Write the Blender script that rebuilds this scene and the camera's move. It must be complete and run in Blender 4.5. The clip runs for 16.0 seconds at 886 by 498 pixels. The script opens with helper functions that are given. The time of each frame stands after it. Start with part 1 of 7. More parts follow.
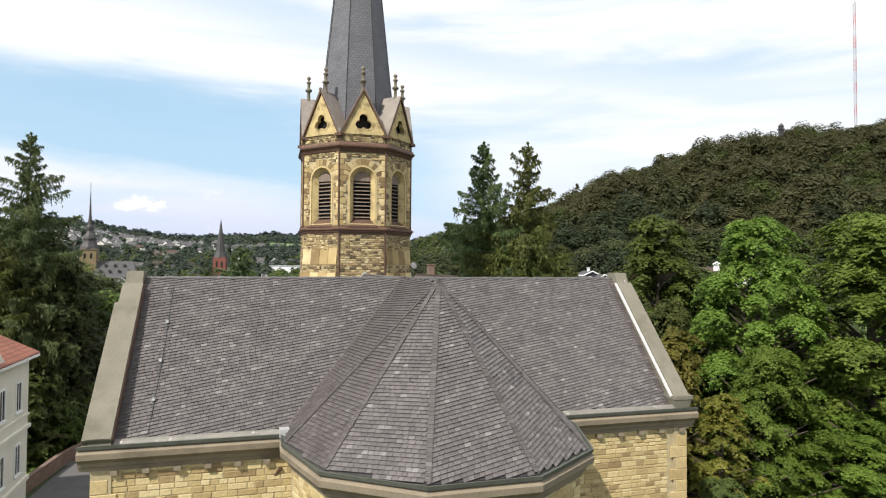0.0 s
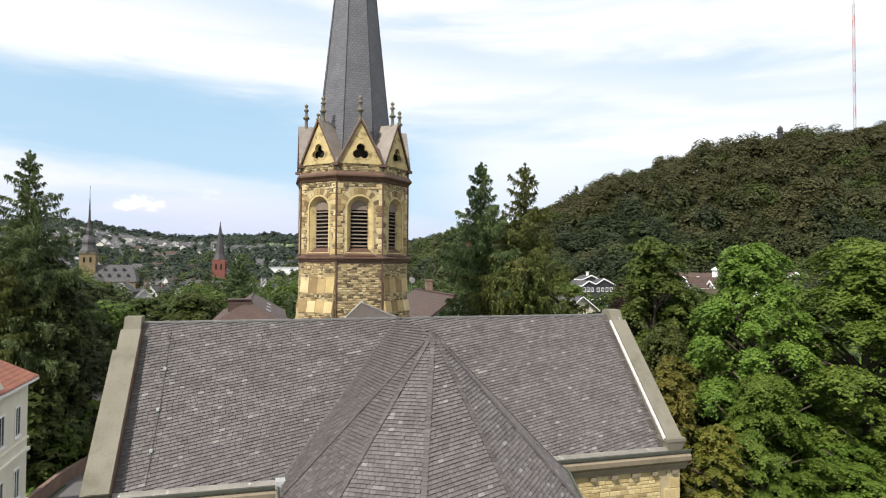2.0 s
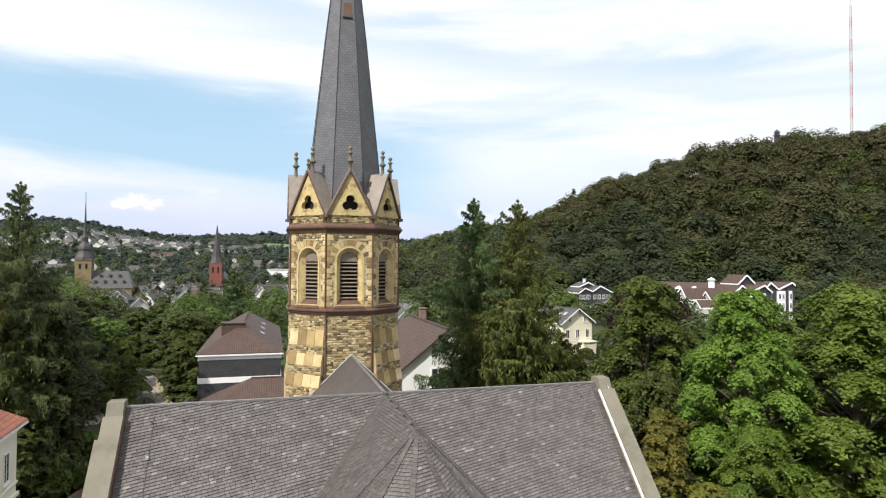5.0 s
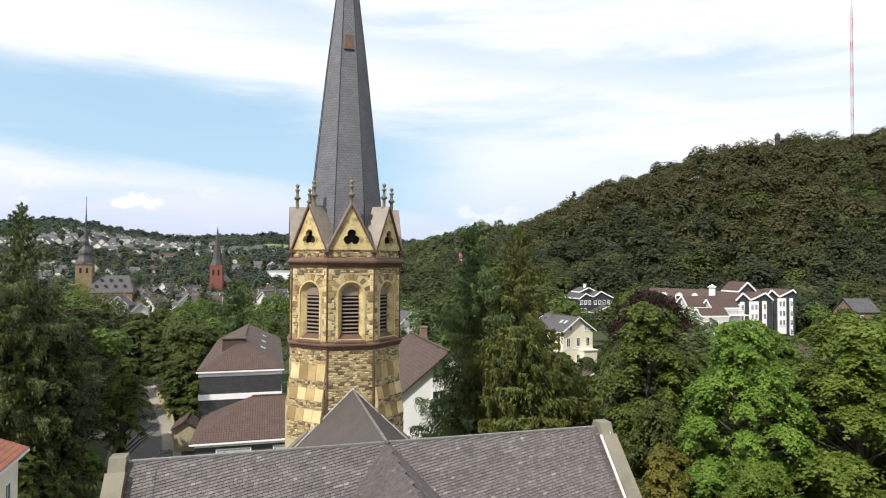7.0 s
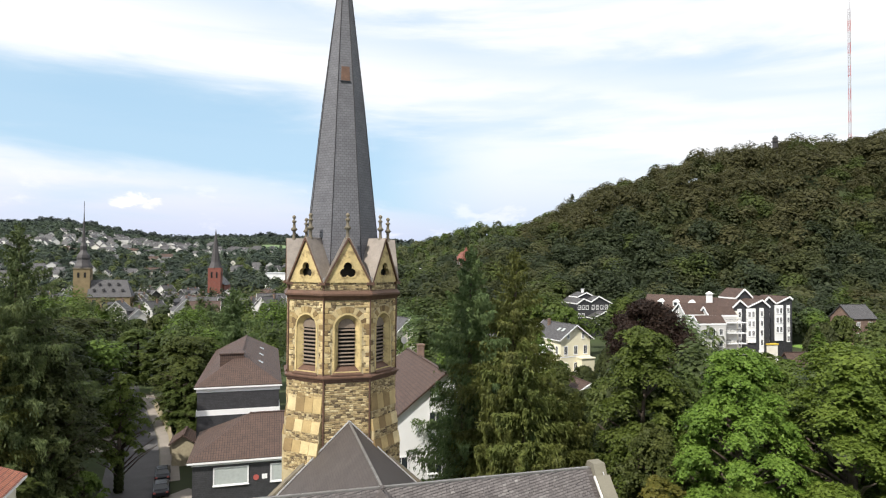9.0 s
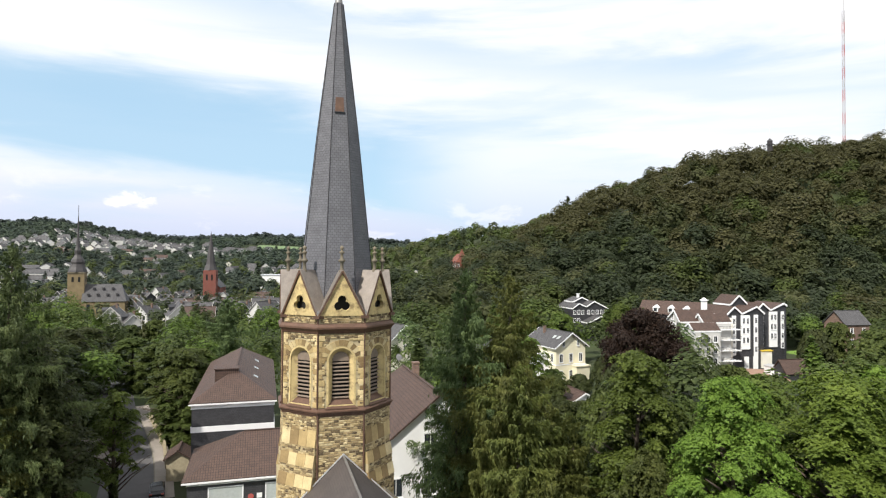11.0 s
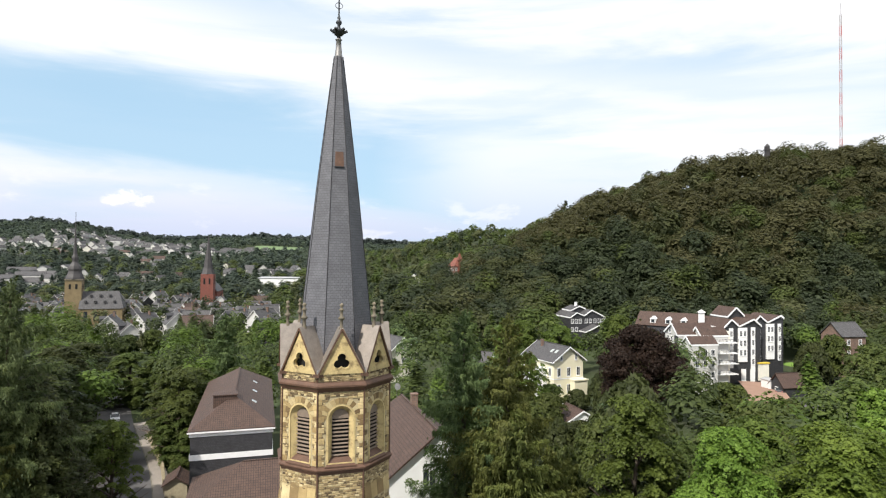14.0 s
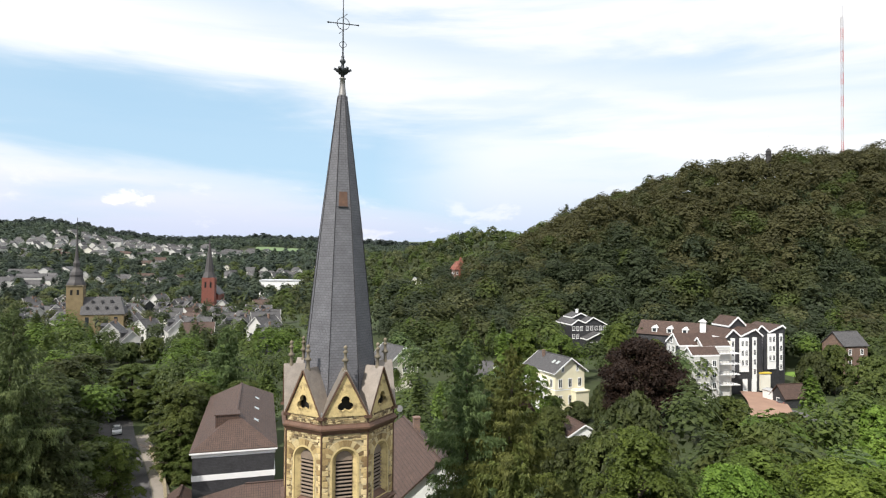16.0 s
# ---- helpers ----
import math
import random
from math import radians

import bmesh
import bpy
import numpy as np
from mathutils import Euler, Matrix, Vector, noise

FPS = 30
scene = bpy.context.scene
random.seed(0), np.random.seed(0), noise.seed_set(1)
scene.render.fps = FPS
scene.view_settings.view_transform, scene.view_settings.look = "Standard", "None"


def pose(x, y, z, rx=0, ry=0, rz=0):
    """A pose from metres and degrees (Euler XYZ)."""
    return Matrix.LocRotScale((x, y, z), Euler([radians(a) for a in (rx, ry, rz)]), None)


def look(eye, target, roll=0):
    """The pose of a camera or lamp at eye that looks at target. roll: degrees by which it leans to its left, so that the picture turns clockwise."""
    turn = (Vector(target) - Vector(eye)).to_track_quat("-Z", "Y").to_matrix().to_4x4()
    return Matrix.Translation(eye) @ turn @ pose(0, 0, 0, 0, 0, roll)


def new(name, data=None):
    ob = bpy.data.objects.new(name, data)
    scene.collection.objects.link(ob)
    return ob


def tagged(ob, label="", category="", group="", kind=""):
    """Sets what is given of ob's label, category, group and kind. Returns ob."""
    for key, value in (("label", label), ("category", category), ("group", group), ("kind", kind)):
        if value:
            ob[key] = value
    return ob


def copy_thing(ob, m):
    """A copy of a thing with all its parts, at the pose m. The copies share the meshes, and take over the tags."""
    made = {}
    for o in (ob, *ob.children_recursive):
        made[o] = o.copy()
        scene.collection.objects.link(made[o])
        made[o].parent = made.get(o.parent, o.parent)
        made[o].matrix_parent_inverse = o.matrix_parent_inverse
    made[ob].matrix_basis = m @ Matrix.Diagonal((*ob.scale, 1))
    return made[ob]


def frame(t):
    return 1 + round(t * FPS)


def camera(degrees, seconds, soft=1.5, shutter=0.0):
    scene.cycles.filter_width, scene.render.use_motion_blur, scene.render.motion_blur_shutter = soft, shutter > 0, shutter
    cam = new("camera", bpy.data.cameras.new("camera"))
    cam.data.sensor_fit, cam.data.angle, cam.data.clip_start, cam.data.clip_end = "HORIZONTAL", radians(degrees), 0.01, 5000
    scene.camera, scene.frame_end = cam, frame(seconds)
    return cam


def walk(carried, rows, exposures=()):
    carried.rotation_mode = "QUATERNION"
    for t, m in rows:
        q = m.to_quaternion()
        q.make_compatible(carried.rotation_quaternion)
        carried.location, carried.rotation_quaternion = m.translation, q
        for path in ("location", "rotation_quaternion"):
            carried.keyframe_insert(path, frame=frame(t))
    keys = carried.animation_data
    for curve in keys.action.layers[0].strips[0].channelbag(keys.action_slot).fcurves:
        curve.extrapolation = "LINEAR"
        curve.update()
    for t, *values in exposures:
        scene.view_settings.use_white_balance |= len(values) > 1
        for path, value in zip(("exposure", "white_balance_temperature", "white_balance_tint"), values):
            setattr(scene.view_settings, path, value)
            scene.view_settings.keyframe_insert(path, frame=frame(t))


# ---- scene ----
cam = camera(72.0, 16.0, soft=1.2)
METRES, EYE, TILT, LEAN, TURN = 18.0, 18.0, 1.6, -0.4, 0.0
ROWS = [
    (0.0, 0.0, 0.0, 0.0, 0.0, 0.0, -0.0),
    (0.5, -0.0006, -0.0037, 0.0252, 0.03, -0.02, 0.01),
    (1.0, 0.0001, -0.0069, 0.0501, 0.05, -0.01, 0.0),
    (1.5, 0.0045, -0.0087, 0.0746, 0.07, -0.03, 0.01),
    (2.0, 0.0097, -0.0118, 0.1001, -0.04, -0.04, 0.02),
    (2.5, 0.0162, -0.015, 0.1273, -0.21, -0.06, 0.0),
    (3.0, 0.0263, -0.0149, 0.1559, -0.22, -0.07, 0.01),
    (3.5, 0.0355, -0.0111, 0.1847, -0.21, -0.07, 0.02),
    (4.0, 0.0398, -0.0073, 0.2189, -0.24, -0.11, 0.05),
    (6.5, 0.0303, 0.0067, 0.3744, -0.2, -0.23, 0.03),
    (7.0, 0.0327, 0.002, 0.4039, -0.2, -0.24, 0.02),
    (7.5, 0.0364, -0.0011, 0.4305, -0.2, -0.25, 0.02),
    (8.0, 0.0408, -0.0033, 0.4599, -0.24, -0.25, 0.02),
    (8.5, 0.0419, -0.0071, 0.4891, -0.32, -0.26, 0.03),
    (9.0, 0.0421, -0.0107, 0.519, -0.34, -0.28, 0.02),
    (11.5, 0.0497, -0.0133, 0.6664, -0.83, -0.37, 0.01),
    (12.0, 0.0502, -0.0156, 0.6991, -0.89, -0.4, -0.02),
    (12.5, 0.0474, -0.0155, 0.7328, -0.84, -0.41, -0.03),
    (13.0, 0.0443, -0.0126, 0.767, -0.79, -0.41, -0.04),
    (13.5, 0.0437, -0.0124, 0.8025, -0.81, -0.42, -0.06),
    (14.0, 0.0417, -0.0154, 0.8406, -0.94, -0.45, -0.05),
    (14.5, 0.0376, -0.0181, 0.8797, -0.97, -0.45, -0.07),
    (15.0, 0.0339, -0.014, 0.9167, -0.96, -0.45, -0.09),
    (15.5, 0.0317, -0.0143, 0.9529, -0.93, -0.46, -0.1),
    (16.0, 0.0307, -0.0152, 0.9886, -0.87, -0.46, -0.11),
]
walk(cam, [(t, pose(0, 0, EYE, TILT, LEAN, TURN) @ pose(METRES * x, METRES * y, METRES * z, 90 + pitch, roll, yaw)) for t, x, y, z, yaw, pitch, roll in ROWS])

# ---- light ----
SUN_AZ, SUN_EL = 216.0, 47.0          # degrees: compass bearing clockwise from +y, height
world = bpy.data.worlds.new("sky")
scene.world = world
world.use_nodes = True
wn, wl = world.node_tree.nodes, world.node_tree.links
wn.clear()
w_out = wn.new("ShaderNodeOutputWorld")
w_bg = wn.new("ShaderNodeBackground")
w_sky = wn.new("ShaderNodeTexSky")
w_sky.sky_type = "NISHITA"
w_sky.sun_disc = False
w_sky.sun_elevation, w_sky.sun_rotation = radians(SUN_EL), radians(SUN_AZ)
w_sky.altitude, w_sky.air_density, w_sky.dust_density, w_sky.ozone_density = 150, 1.0, 1.2, 1.0
scene.view_settings.exposure = 0.34


def w_math(op, a, b=None, clamp=False):
    n = wn.new("ShaderNodeMath")
    n.operation, n.use_clamp = op, clamp
    for i, s in enumerate((a, b)):
        if s is None:
            continue
        if isinstance(s, (int, float)):
            n.inputs[i].default_value = s
        else:
            wl.new(s, n.inputs[i])
    return n.outputs[0]


def w_mix(fac, a, b):
    n = wn.new("ShaderNodeMix")
    n.data_type = "RGBA"
    for i, s in ((0, fac), (6, a), (7, b)):
        if isinstance(s, tuple):
            n.inputs[i].default_value = (*s, 1)
        elif isinstance(s, (int, float)):
            n.inputs[i].default_value = s
        else:
            wl.new(s, n.inputs[i])
    return n.outputs[2]


def w_range(v, a, b, lo=0.0, hi=1.0):
    n = wn.new("ShaderNodeMapRange")
    n.interpolation_type = "SMOOTHSTEP"
    for i, s in enumerate((a, b, lo, hi), 1):
        n.inputs[i].default_value = s
    wl.new(v, n.inputs[0])
    return n.outputs[0]


def w_noise(rot, scale, size, detail, rough, shift=(0, 0, 0)):
    m = wn.new("ShaderNodeMapping")
    m.inputs["Rotation"].default_value, m.inputs["Scale"].default_value, m.inputs["Location"].default_value = (0, radians(rot), 0), scale, shift
    n = wn.new("ShaderNodeTexNoise")
    n.inputs["Scale"].default_value, n.inputs["Detail"].default_value, n.inputs["Roughness"].default_value, n.inputs["Distortion"].default_value = size, detail, rough, 0.3
    wl.new(w_co.outputs["Generated"], m.inputs["Vector"]), wl.new(m.outputs["Vector"], n.inputs["Vector"])
    return n.outputs["Fac"]


# thin cirrus veils over a pale blue sky, with low cumulus haze towards the horizon
w_co = wn.new("ShaderNodeTexCoord")
w_xyz = wn.new("ShaderNodeSeparateXYZ")
wl.new(w_co.outputs["Generated"], w_xyz.inputs[0])
band = w_math("ADD", w_xyz.outputs["Z"], w_math("MULTIPLY", w_xyz.outputs["X"], 0.15))
streak = w_noise(-9, (1.0, 1.0, 7.0), 2.2, 6, 0.55)
fluff = w_noise(0, (1.0, 1.0, 2.6), 7.0, 6, 0.6, (0.3, 0.2, 0.1))
off = w_math("ABSOLUTE", w_math("SUBTRACT", w_math("ADD", band, w_math("MULTIPLY", w_math("SUBTRACT", streak, 0.5), 0.16)), 0.138))
veil = w_range(off, 0.025, 0.10, 0.10, 1.0)
veil = w_math("MAXIMUM", veil, w_range(w_xyz.outputs["X"], -0.16, 0.12, 0.0, 0.82))
off_top = w_math("ABSOLUTE", w_math("SUBTRACT", w_math("ADD", band, w_math("MULTIPLY", w_math("SUBTRACT", streak, 0.5), 0.2)), 0.335))
veil = w_math("MULTIPLY", veil, w_range(off_top, 0.0, 0.06, 0.62, 1.0))
veil = w_math("MULTIPLY", veil, w_range(streak, 0.30, 0.56, 0.6, 1.0), True)
puff = w_math("MULTIPLY", w_range(fluff, 0.56, 0.66), w_range(w_xyz.outputs["Z"], 0.15, 0.08), True)
low = w_range(w_xyz.outputs["Z"], 0.0, 0.19, 1.0, 0.0)
blue = w_mix(0.65, w_sky.outputs["Color"], (4.7, 7.4, 9.6))
cloud = w_mix(low, (9.2, 9.3, 9.6), (5.8, 6.4, 8.3))
lump = w_math("ADD", w_math("POWER", w_math("MULTIPLY", w_math("ADD", w_xyz.outputs["X"], 0.446), 34.0), 2.0), w_math("POWER", w_math("MULTIPLY", w_math("SUBTRACT", w_xyz.outputs["Z"], 0.087), 78.0), 2.0))
lump = w_range(w_math("ADD", lump, w_math("MULTIPLY", w_math("SUBTRACT", w_noise(0, (1.0, 1.0, 1.5), 26.0, 5, 0.65), 0.5), 5.0)), 1.3, 0.0)
puff = w_math("MAXIMUM", w_math("MULTIPLY", puff, 0.35), w_math("MULTIPLY", lump, w_range(w_xyz.outputs["Y"], 0.2, 0.5)))
full = w_mix(puff, w_mix(veil, blue, cloud), (10.2, 10.0, 10.0))
wl.new(full, w_bg.inputs["Color"])
w_bg.inputs["Strength"].default_value = 0.092
wl.new(w_bg.outputs["Background"], w_out.inputs["Surface"])

sun_data = bpy.data.lights.new("sun", "SUN")
sun_data.energy, sun_data.angle, sun_data.color = 4.4, radians(0.6), (1.0, 0.95, 0.87)
sun = new("sun", sun_data)
_a, _e = radians(SUN_AZ), radians(SUN_EL)
to_sun = Vector((math.sin(_a) * math.cos(_e), math.cos(_a) * math.cos(_e), math.sin(_e)))
sun.matrix_world = look(to_sun * 120, (0, 0, 0))


# ---- materials ----
def mat(name, color, rough=0.8, metal=0.0, vary=0.25, scale=3.0, fine=25.0, bump=0.2, island=0.0, objrand=0.0, stain=None, spec=0.4):
    """A plain surface: base colour varied by coarse and fine noise, optional stain colour, per piece variation and bump."""
    m = bpy.data.materials.new(name)
    m.use_nodes = True
    nt = m.node_tree
    n, l = nt.nodes, nt.links
    b = n["Principled BSDF"]
    b.inputs["Roughness"].default_value, b.inputs["Metallic"].default_value = rough, metal
    b.inputs["Specular IOR Level"].default_value = spec
    co = n.new("ShaderNodeTexCoord")
    n1, n2 = n.new("ShaderNodeTexNoise"), n.new("ShaderNodeTexNoise")
    n1.inputs["Scale"].default_value, n1.inputs["Detail"].default_value = scale, 4
    n2.inputs["Scale"].default_value, n2.inputs["Detail"].default_value = fine, 3
    l.new(co.outputs["Object"], n1.inputs["Vector"]), l.new(co.outputs["Object"], n2.inputs["Vector"])
    add = n.new("ShaderNodeMath")
    add.operation = "MULTIPLY_ADD"
    l.new(n1.outputs["Fac"], add.inputs[0])
    add.inputs[1].default_value = 0.6
    half = n.new("ShaderNodeMath")
    half.operation = "MULTIPLY"
    half.inputs[1].default_value = 0.4
    l.new(n2.outputs["Fac"], half.inputs[0]), l.new(half.outputs[0], add.inputs[2])
    value = add.outputs[0]
    for on, out, amount in ((island, "Random Per Island", island), (objrand, "Random", objrand)):
        if on:
            src = n.new("ShaderNodeNewGeometry" if out == "Random Per Island" else "ShaderNodeObjectInfo")
            mx = n.new("ShaderNodeMix")
            mx.inputs[0].default_value = amount
            l.new(value, mx.inputs[2]), l.new(src.outputs[out], mx.inputs[3])
            value = mx.outputs[0]
    mr = n.new("ShaderNodeMapRange")
    mr.inputs["From Min"].default_value, mr.inputs["From Max"].default_value = (0.25, 0.75) if not (island or objrand) else (0.1, 0.9)
    mr.inputs["To Min"].default_value, mr.inputs["To Max"].default_value = 1 - vary, 1 + vary
    l.new(value, mr.inputs["Value"])
    mul = n.new("ShaderNodeMix")
    mul.data_type, mul.blend_type = "RGBA", "MULTIPLY"
    mul.inputs[0].default_value = 1.0
    mul.inputs[6].default_value = (*color, 1)
    l.new(mr.outputs[0], mul.inputs[7])
    result = mul.outputs[2]
    if stain:
        n3 = n.new("ShaderNodeTexNoise")
        n3.inputs["Scale"].default_value, n3.inputs["Detail"].default_value, n3.inputs["Roughness"].default_value = stain[1], 6, 0.65
        l.new(co.outputs["Object"], n3.inputs["Vector"])
        rp = n.new("ShaderNodeValToRGB")
        rp.color_ramp.elements[0].position, rp.color_ramp.elements[1].position = stain[2], stain[2] + 0.18
        rp.color_ramp.elements[1].color = (stain[3],) * 3 + (1,)
        l.new(n3.outputs["Fac"], rp.inputs["Fac"])
        ms = n.new("ShaderNodeMix")
        ms.data_type = "RGBA"
        ms.inputs[7].default_value = (*stain[0], 1)
        l.new(rp.outputs["Color"], ms.inputs[0]), l.new(result, ms.inputs[6])
        result = ms.outputs[2]
    l.new(result, b.inputs["Base Color"])
    if bump:
        bp = n.new("ShaderNodeBump")
        bp.inputs["Strength"].default_value, bp.inputs["Distance"].default_value = bump, 0.03
        l.new(n2.outputs["Fac"], bp.inputs["Height"]), l.new(bp.outputs["Normal"], b.inputs["Normal"])
    return m


def pieces(name, colors, rough=0.85, by="Random Per Island", grain=20.0, bump=0.3, vary=0.2):
    """A surface of many pieces, each with a colour of its own out of a ramp."""
    m = mat(name, (0.5, 0.5, 0.5), rough, 0, vary, 1.3, grain, bump)
    n, l = m.node_tree.nodes, m.node_tree.links
    mul = next(x for x in n if x.bl_idname == "ShaderNodeMix" and x.blend_type == "MULTIPLY")
    src = n.new("ShaderNodeNewGeometry" if by == "Random Per Island" else "ShaderNodeObjectInfo")
    rp = n.new("ShaderNodeValToRGB")
    rp.color_ramp.interpolation = "LINEAR"
    while len(rp.color_ramp.elements) < len(colors):
        rp.color_ramp.elements.new(0.5)
    for e, (p, c) in zip(rp.color_ramp.elements, colors):
        e.position, e.color = p, (*c, 1)
    l.new(src.outputs[by], rp.inputs["Fac"]), l.new(rp.outputs["Color"], mul.inputs[6])
    return m


def courses(name, c1, c2, mortar, w, h, gap=0.02, rough=0.85, bump=0.5, offset=0.5):
    """Bricks or slates in courses, for surfaces that stay far off; runs on the UV map in metres."""
    m = bpy.data.materials.new(name)
    m.use_nodes = True
    n, l = m.node_tree.nodes, m.node_tree.links
    b = n["Principled BSDF"]
    b.inputs["Roughness"].default_value = rough
    uv = n.new("ShaderNodeUVMap")
    br = n.new("ShaderNodeTexBrick")
    br.offset = offset
    br.inputs["Color1"].default_value, br.inputs["Color2"].default_value, br.inputs["Mortar"].default_value = (*c1, 1), (*c2, 1), (*mortar, 1)
    br.inputs["Scale"].default_value, br.inputs["Mortar Size"].default_value = 1.0, gap
    br.inputs["Brick Width"].default_value, br.inputs["Row Height"].default_value = w, h
    l.new(uv.outputs["UV"], br.inputs["Vector"])
    nz = n.new("ShaderNodeTexNoise")
    nz.inputs["Scale"].default_value, nz.inputs["Detail"].default_value = 0.9, 6
    l.new(uv.outputs["UV"], nz.inputs["Vector"])
    mr = n.new("ShaderNodeMapRange")
    mr.inputs["To Min"].default_value, mr.inputs["To Max"].default_value = 0.6, 1.4
    l.new(nz.outputs["Fac"], mr.inputs["Value"])
    mx = n.new("ShaderNodeMix")
    mx.data_type, mx.blend_type = "RGBA", "MULTIPLY"
    mx.inputs[0].default_value = 1
    l.new(br.outputs["Color"], mx.inputs[6]), l.new(mr.outputs[0], mx.inputs[7]), l.new(mx.outputs[2], b.inputs["Base Color"])
    bp = n.new("ShaderNodeBump")
    bp.inputs["Strength"].default_value, bp.inputs["Distance"].default_value = bump, 0.02
    inv = n.new("ShaderNodeMath")
    inv.operation = "SUBTRACT"
    inv.inputs[0].default_value = 1
    l.new(br.outputs["Fac"], inv.inputs[1]), l.new(inv.outputs[0], bp.inputs["Height"]), l.new(bp.outputs["Normal"], b.inputs["Normal"])
    return m


def leaf(name, c1, c2, c3, grain=0.45, scale=0.45):
    """Foliage: colour by leaf, by bough and by tree, with some light let through."""
    m = bpy.data.materials.new(name)
    m.use_nodes = True
    n, l = m.node_tree.nodes, m.node_tree.links
    b = n["Principled BSDF"]
    b.inputs["Roughness"].default_value, b.inputs["Specular IOR Level"].default_value = 0.6, 0.25
    co, geo, info = n.new("ShaderNodeTexCoord"), n.new("ShaderNodeNewGeometry"), n.new("ShaderNodeObjectInfo")
    nz = n.new("ShaderNodeTexNoise")
    nz.inputs["Scale"].default_value, nz.inputs["Detail"].default_value = scale, 3
    l.new(co.outputs["Object"], nz.inputs["Vector"])
    st = n.new("ShaderNodeMapRange")
    st.inputs["From Min"].default_value, st.inputs["From Max"].default_value = 0.32, 0.68
    l.new(nz.outputs["Fac"], st.inputs["Value"])
    mx = n.new("ShaderNodeMix")
    mx.inputs[0].default_value = grain
    l.new(st.outputs[0], mx.inputs[2]), l.new(geo.outputs["Random Per Island"], mx.inputs[3])
    rp = n.new("ShaderNodeValToRGB")
    rp.color_ramp.elements.new(0.5)
    for e, (q, c) in zip(rp.color_ramp.elements, ((0.08, c1), (0.5, c2), (0.92, c3))):
        e.position, e.color = q, (*c, 1)
    l.new(mx.outputs[0], rp.inputs["Fac"])
    hs = n.new("ShaderNodeHueSaturation")
    hue, val = n.new("ShaderNodeMapRange"), n.new("ShaderNodeMapRange")
    hue.inputs["To Min"].default_value, hue.inputs["To Max"].default_value = 0.485, 0.512
    val.inputs["To Min"].default_value, val.inputs["To Max"].default_value = 0.8, 1.2
    l.new(info.outputs["Random"], hue.inputs["Value"]), l.new(info.outputs["Random"], val.inputs["Value"])
    l.new(hue.outputs[0], hs.inputs["Hue"]), l.new(val.outputs[0], hs.inputs["Value"]), l.new(rp.outputs["Color"], hs.inputs["Color"])
    l.new(hs.outputs["Color"], b.inputs["Base Color"])
    tr, ms = n.new("ShaderNodeBsdfTranslucent"), n.new("ShaderNodeMixShader")
    ms.inputs[0].default_value = 0.4
    l.new(hs.outputs["Color"], tr.inputs["Color"])
    l.new(b.outputs[0], ms.inputs[1]), l.new(tr.outputs[0], ms.inputs[2]), l.new(ms.outputs[0], n["Material Output"].inputs["Surface"])
    return m


SLATE = pieces("roof_slate", ((0.0, (0.090, 0.079, 0.077)), (0.5, (0.116, 0.103, 0.100)), (0.93, (0.132, 0.118, 0.114)), (0.975, (0.156, 0.143, 0.136)), (1.0, (0.215, 0.20, 0.19))), 0.62, grain=14, vary=0.3)
SLATE_PIECE = pieces("roof_slate_piece", ((0.0, (0.090, 0.079, 0.077)), (0.5, (0.116, 0.103, 0.100)), (0.93, (0.132, 0.118, 0.114)), (0.975, (0.156, 0.143, 0.136)), (1.0, (0.215, 0.20, 0.19))), 0.62, "Random", 14, vary=0.3)
# browner choir slate; also the left apse face, without the painted sky gloss
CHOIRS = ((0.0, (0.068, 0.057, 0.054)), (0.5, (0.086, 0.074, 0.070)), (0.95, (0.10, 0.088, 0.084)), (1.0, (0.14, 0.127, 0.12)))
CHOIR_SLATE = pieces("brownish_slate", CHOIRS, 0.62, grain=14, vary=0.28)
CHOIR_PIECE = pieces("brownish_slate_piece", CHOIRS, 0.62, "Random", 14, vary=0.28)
SLATE_BED = mat("slate_bed", (0.04, 0.038, 0.042), 0.8, vary=0.3)
SPIRE = courses("spire_slate", (0.105, 0.104, 0.116), (0.128, 0.127, 0.139), (0.066, 0.066, 0.074), 0.26, 0.17, 0.014, 0.6)
NAVE_SLATE = courses("nave_slate", (0.066, 0.054, 0.050), (0.076, 0.063, 0.058), (0.048, 0.040, 0.037), 0.28, 0.16, 0.012, 0.65, 0.3)
STONES = ((0.0, (0.085, 0.06, 0.036)), (0.2, (0.165, 0.12, 0.066)), (0.45, (0.295, 0.22, 0.112)), (0.75, (0.42, 0.325, 0.165)), (1.0, (0.54, 0.45, 0.27)))
DRESSED = ((0.0, (0.16, 0.105, 0.05)), (0.3, (0.31, 0.22, 0.10)), (0.6, (0.44, 0.33, 0.155)), (1.0, (0.57, 0.46, 0.26)))
QUOIN = pieces("dressed_block", DRESSED, 0.88, "Random", 11, 0.4, 0.3)
BROACH = pieces("streaked_sloping_stone", DRESSED, 0.88, grain=8, bump=0.4, vary=0.4)
CORNICE_STONE = mat("moulded_cornice_stone", (0.225, 0.185, 0.13), 0.9, vary=0.25, scale=1.0, fine=14, bump=0.3, stain=((0.13, 0.105, 0.075), 0.8, 0.5, 0.7))
OLD_STONE = mat("old_tower_stone", (0.205, 0.155, 0.085), 0.9, vary=0.3, scale=0.5, fine=3, bump=0.3)
STONE = pieces("sandstone_rubble", STONES, 0.9, grain=9, bump=0.6, vary=0.35)
STONE_PIECE = pieces("sandstone_block", STONES, 0.9, "Random", 9, 0.6, 0.35)
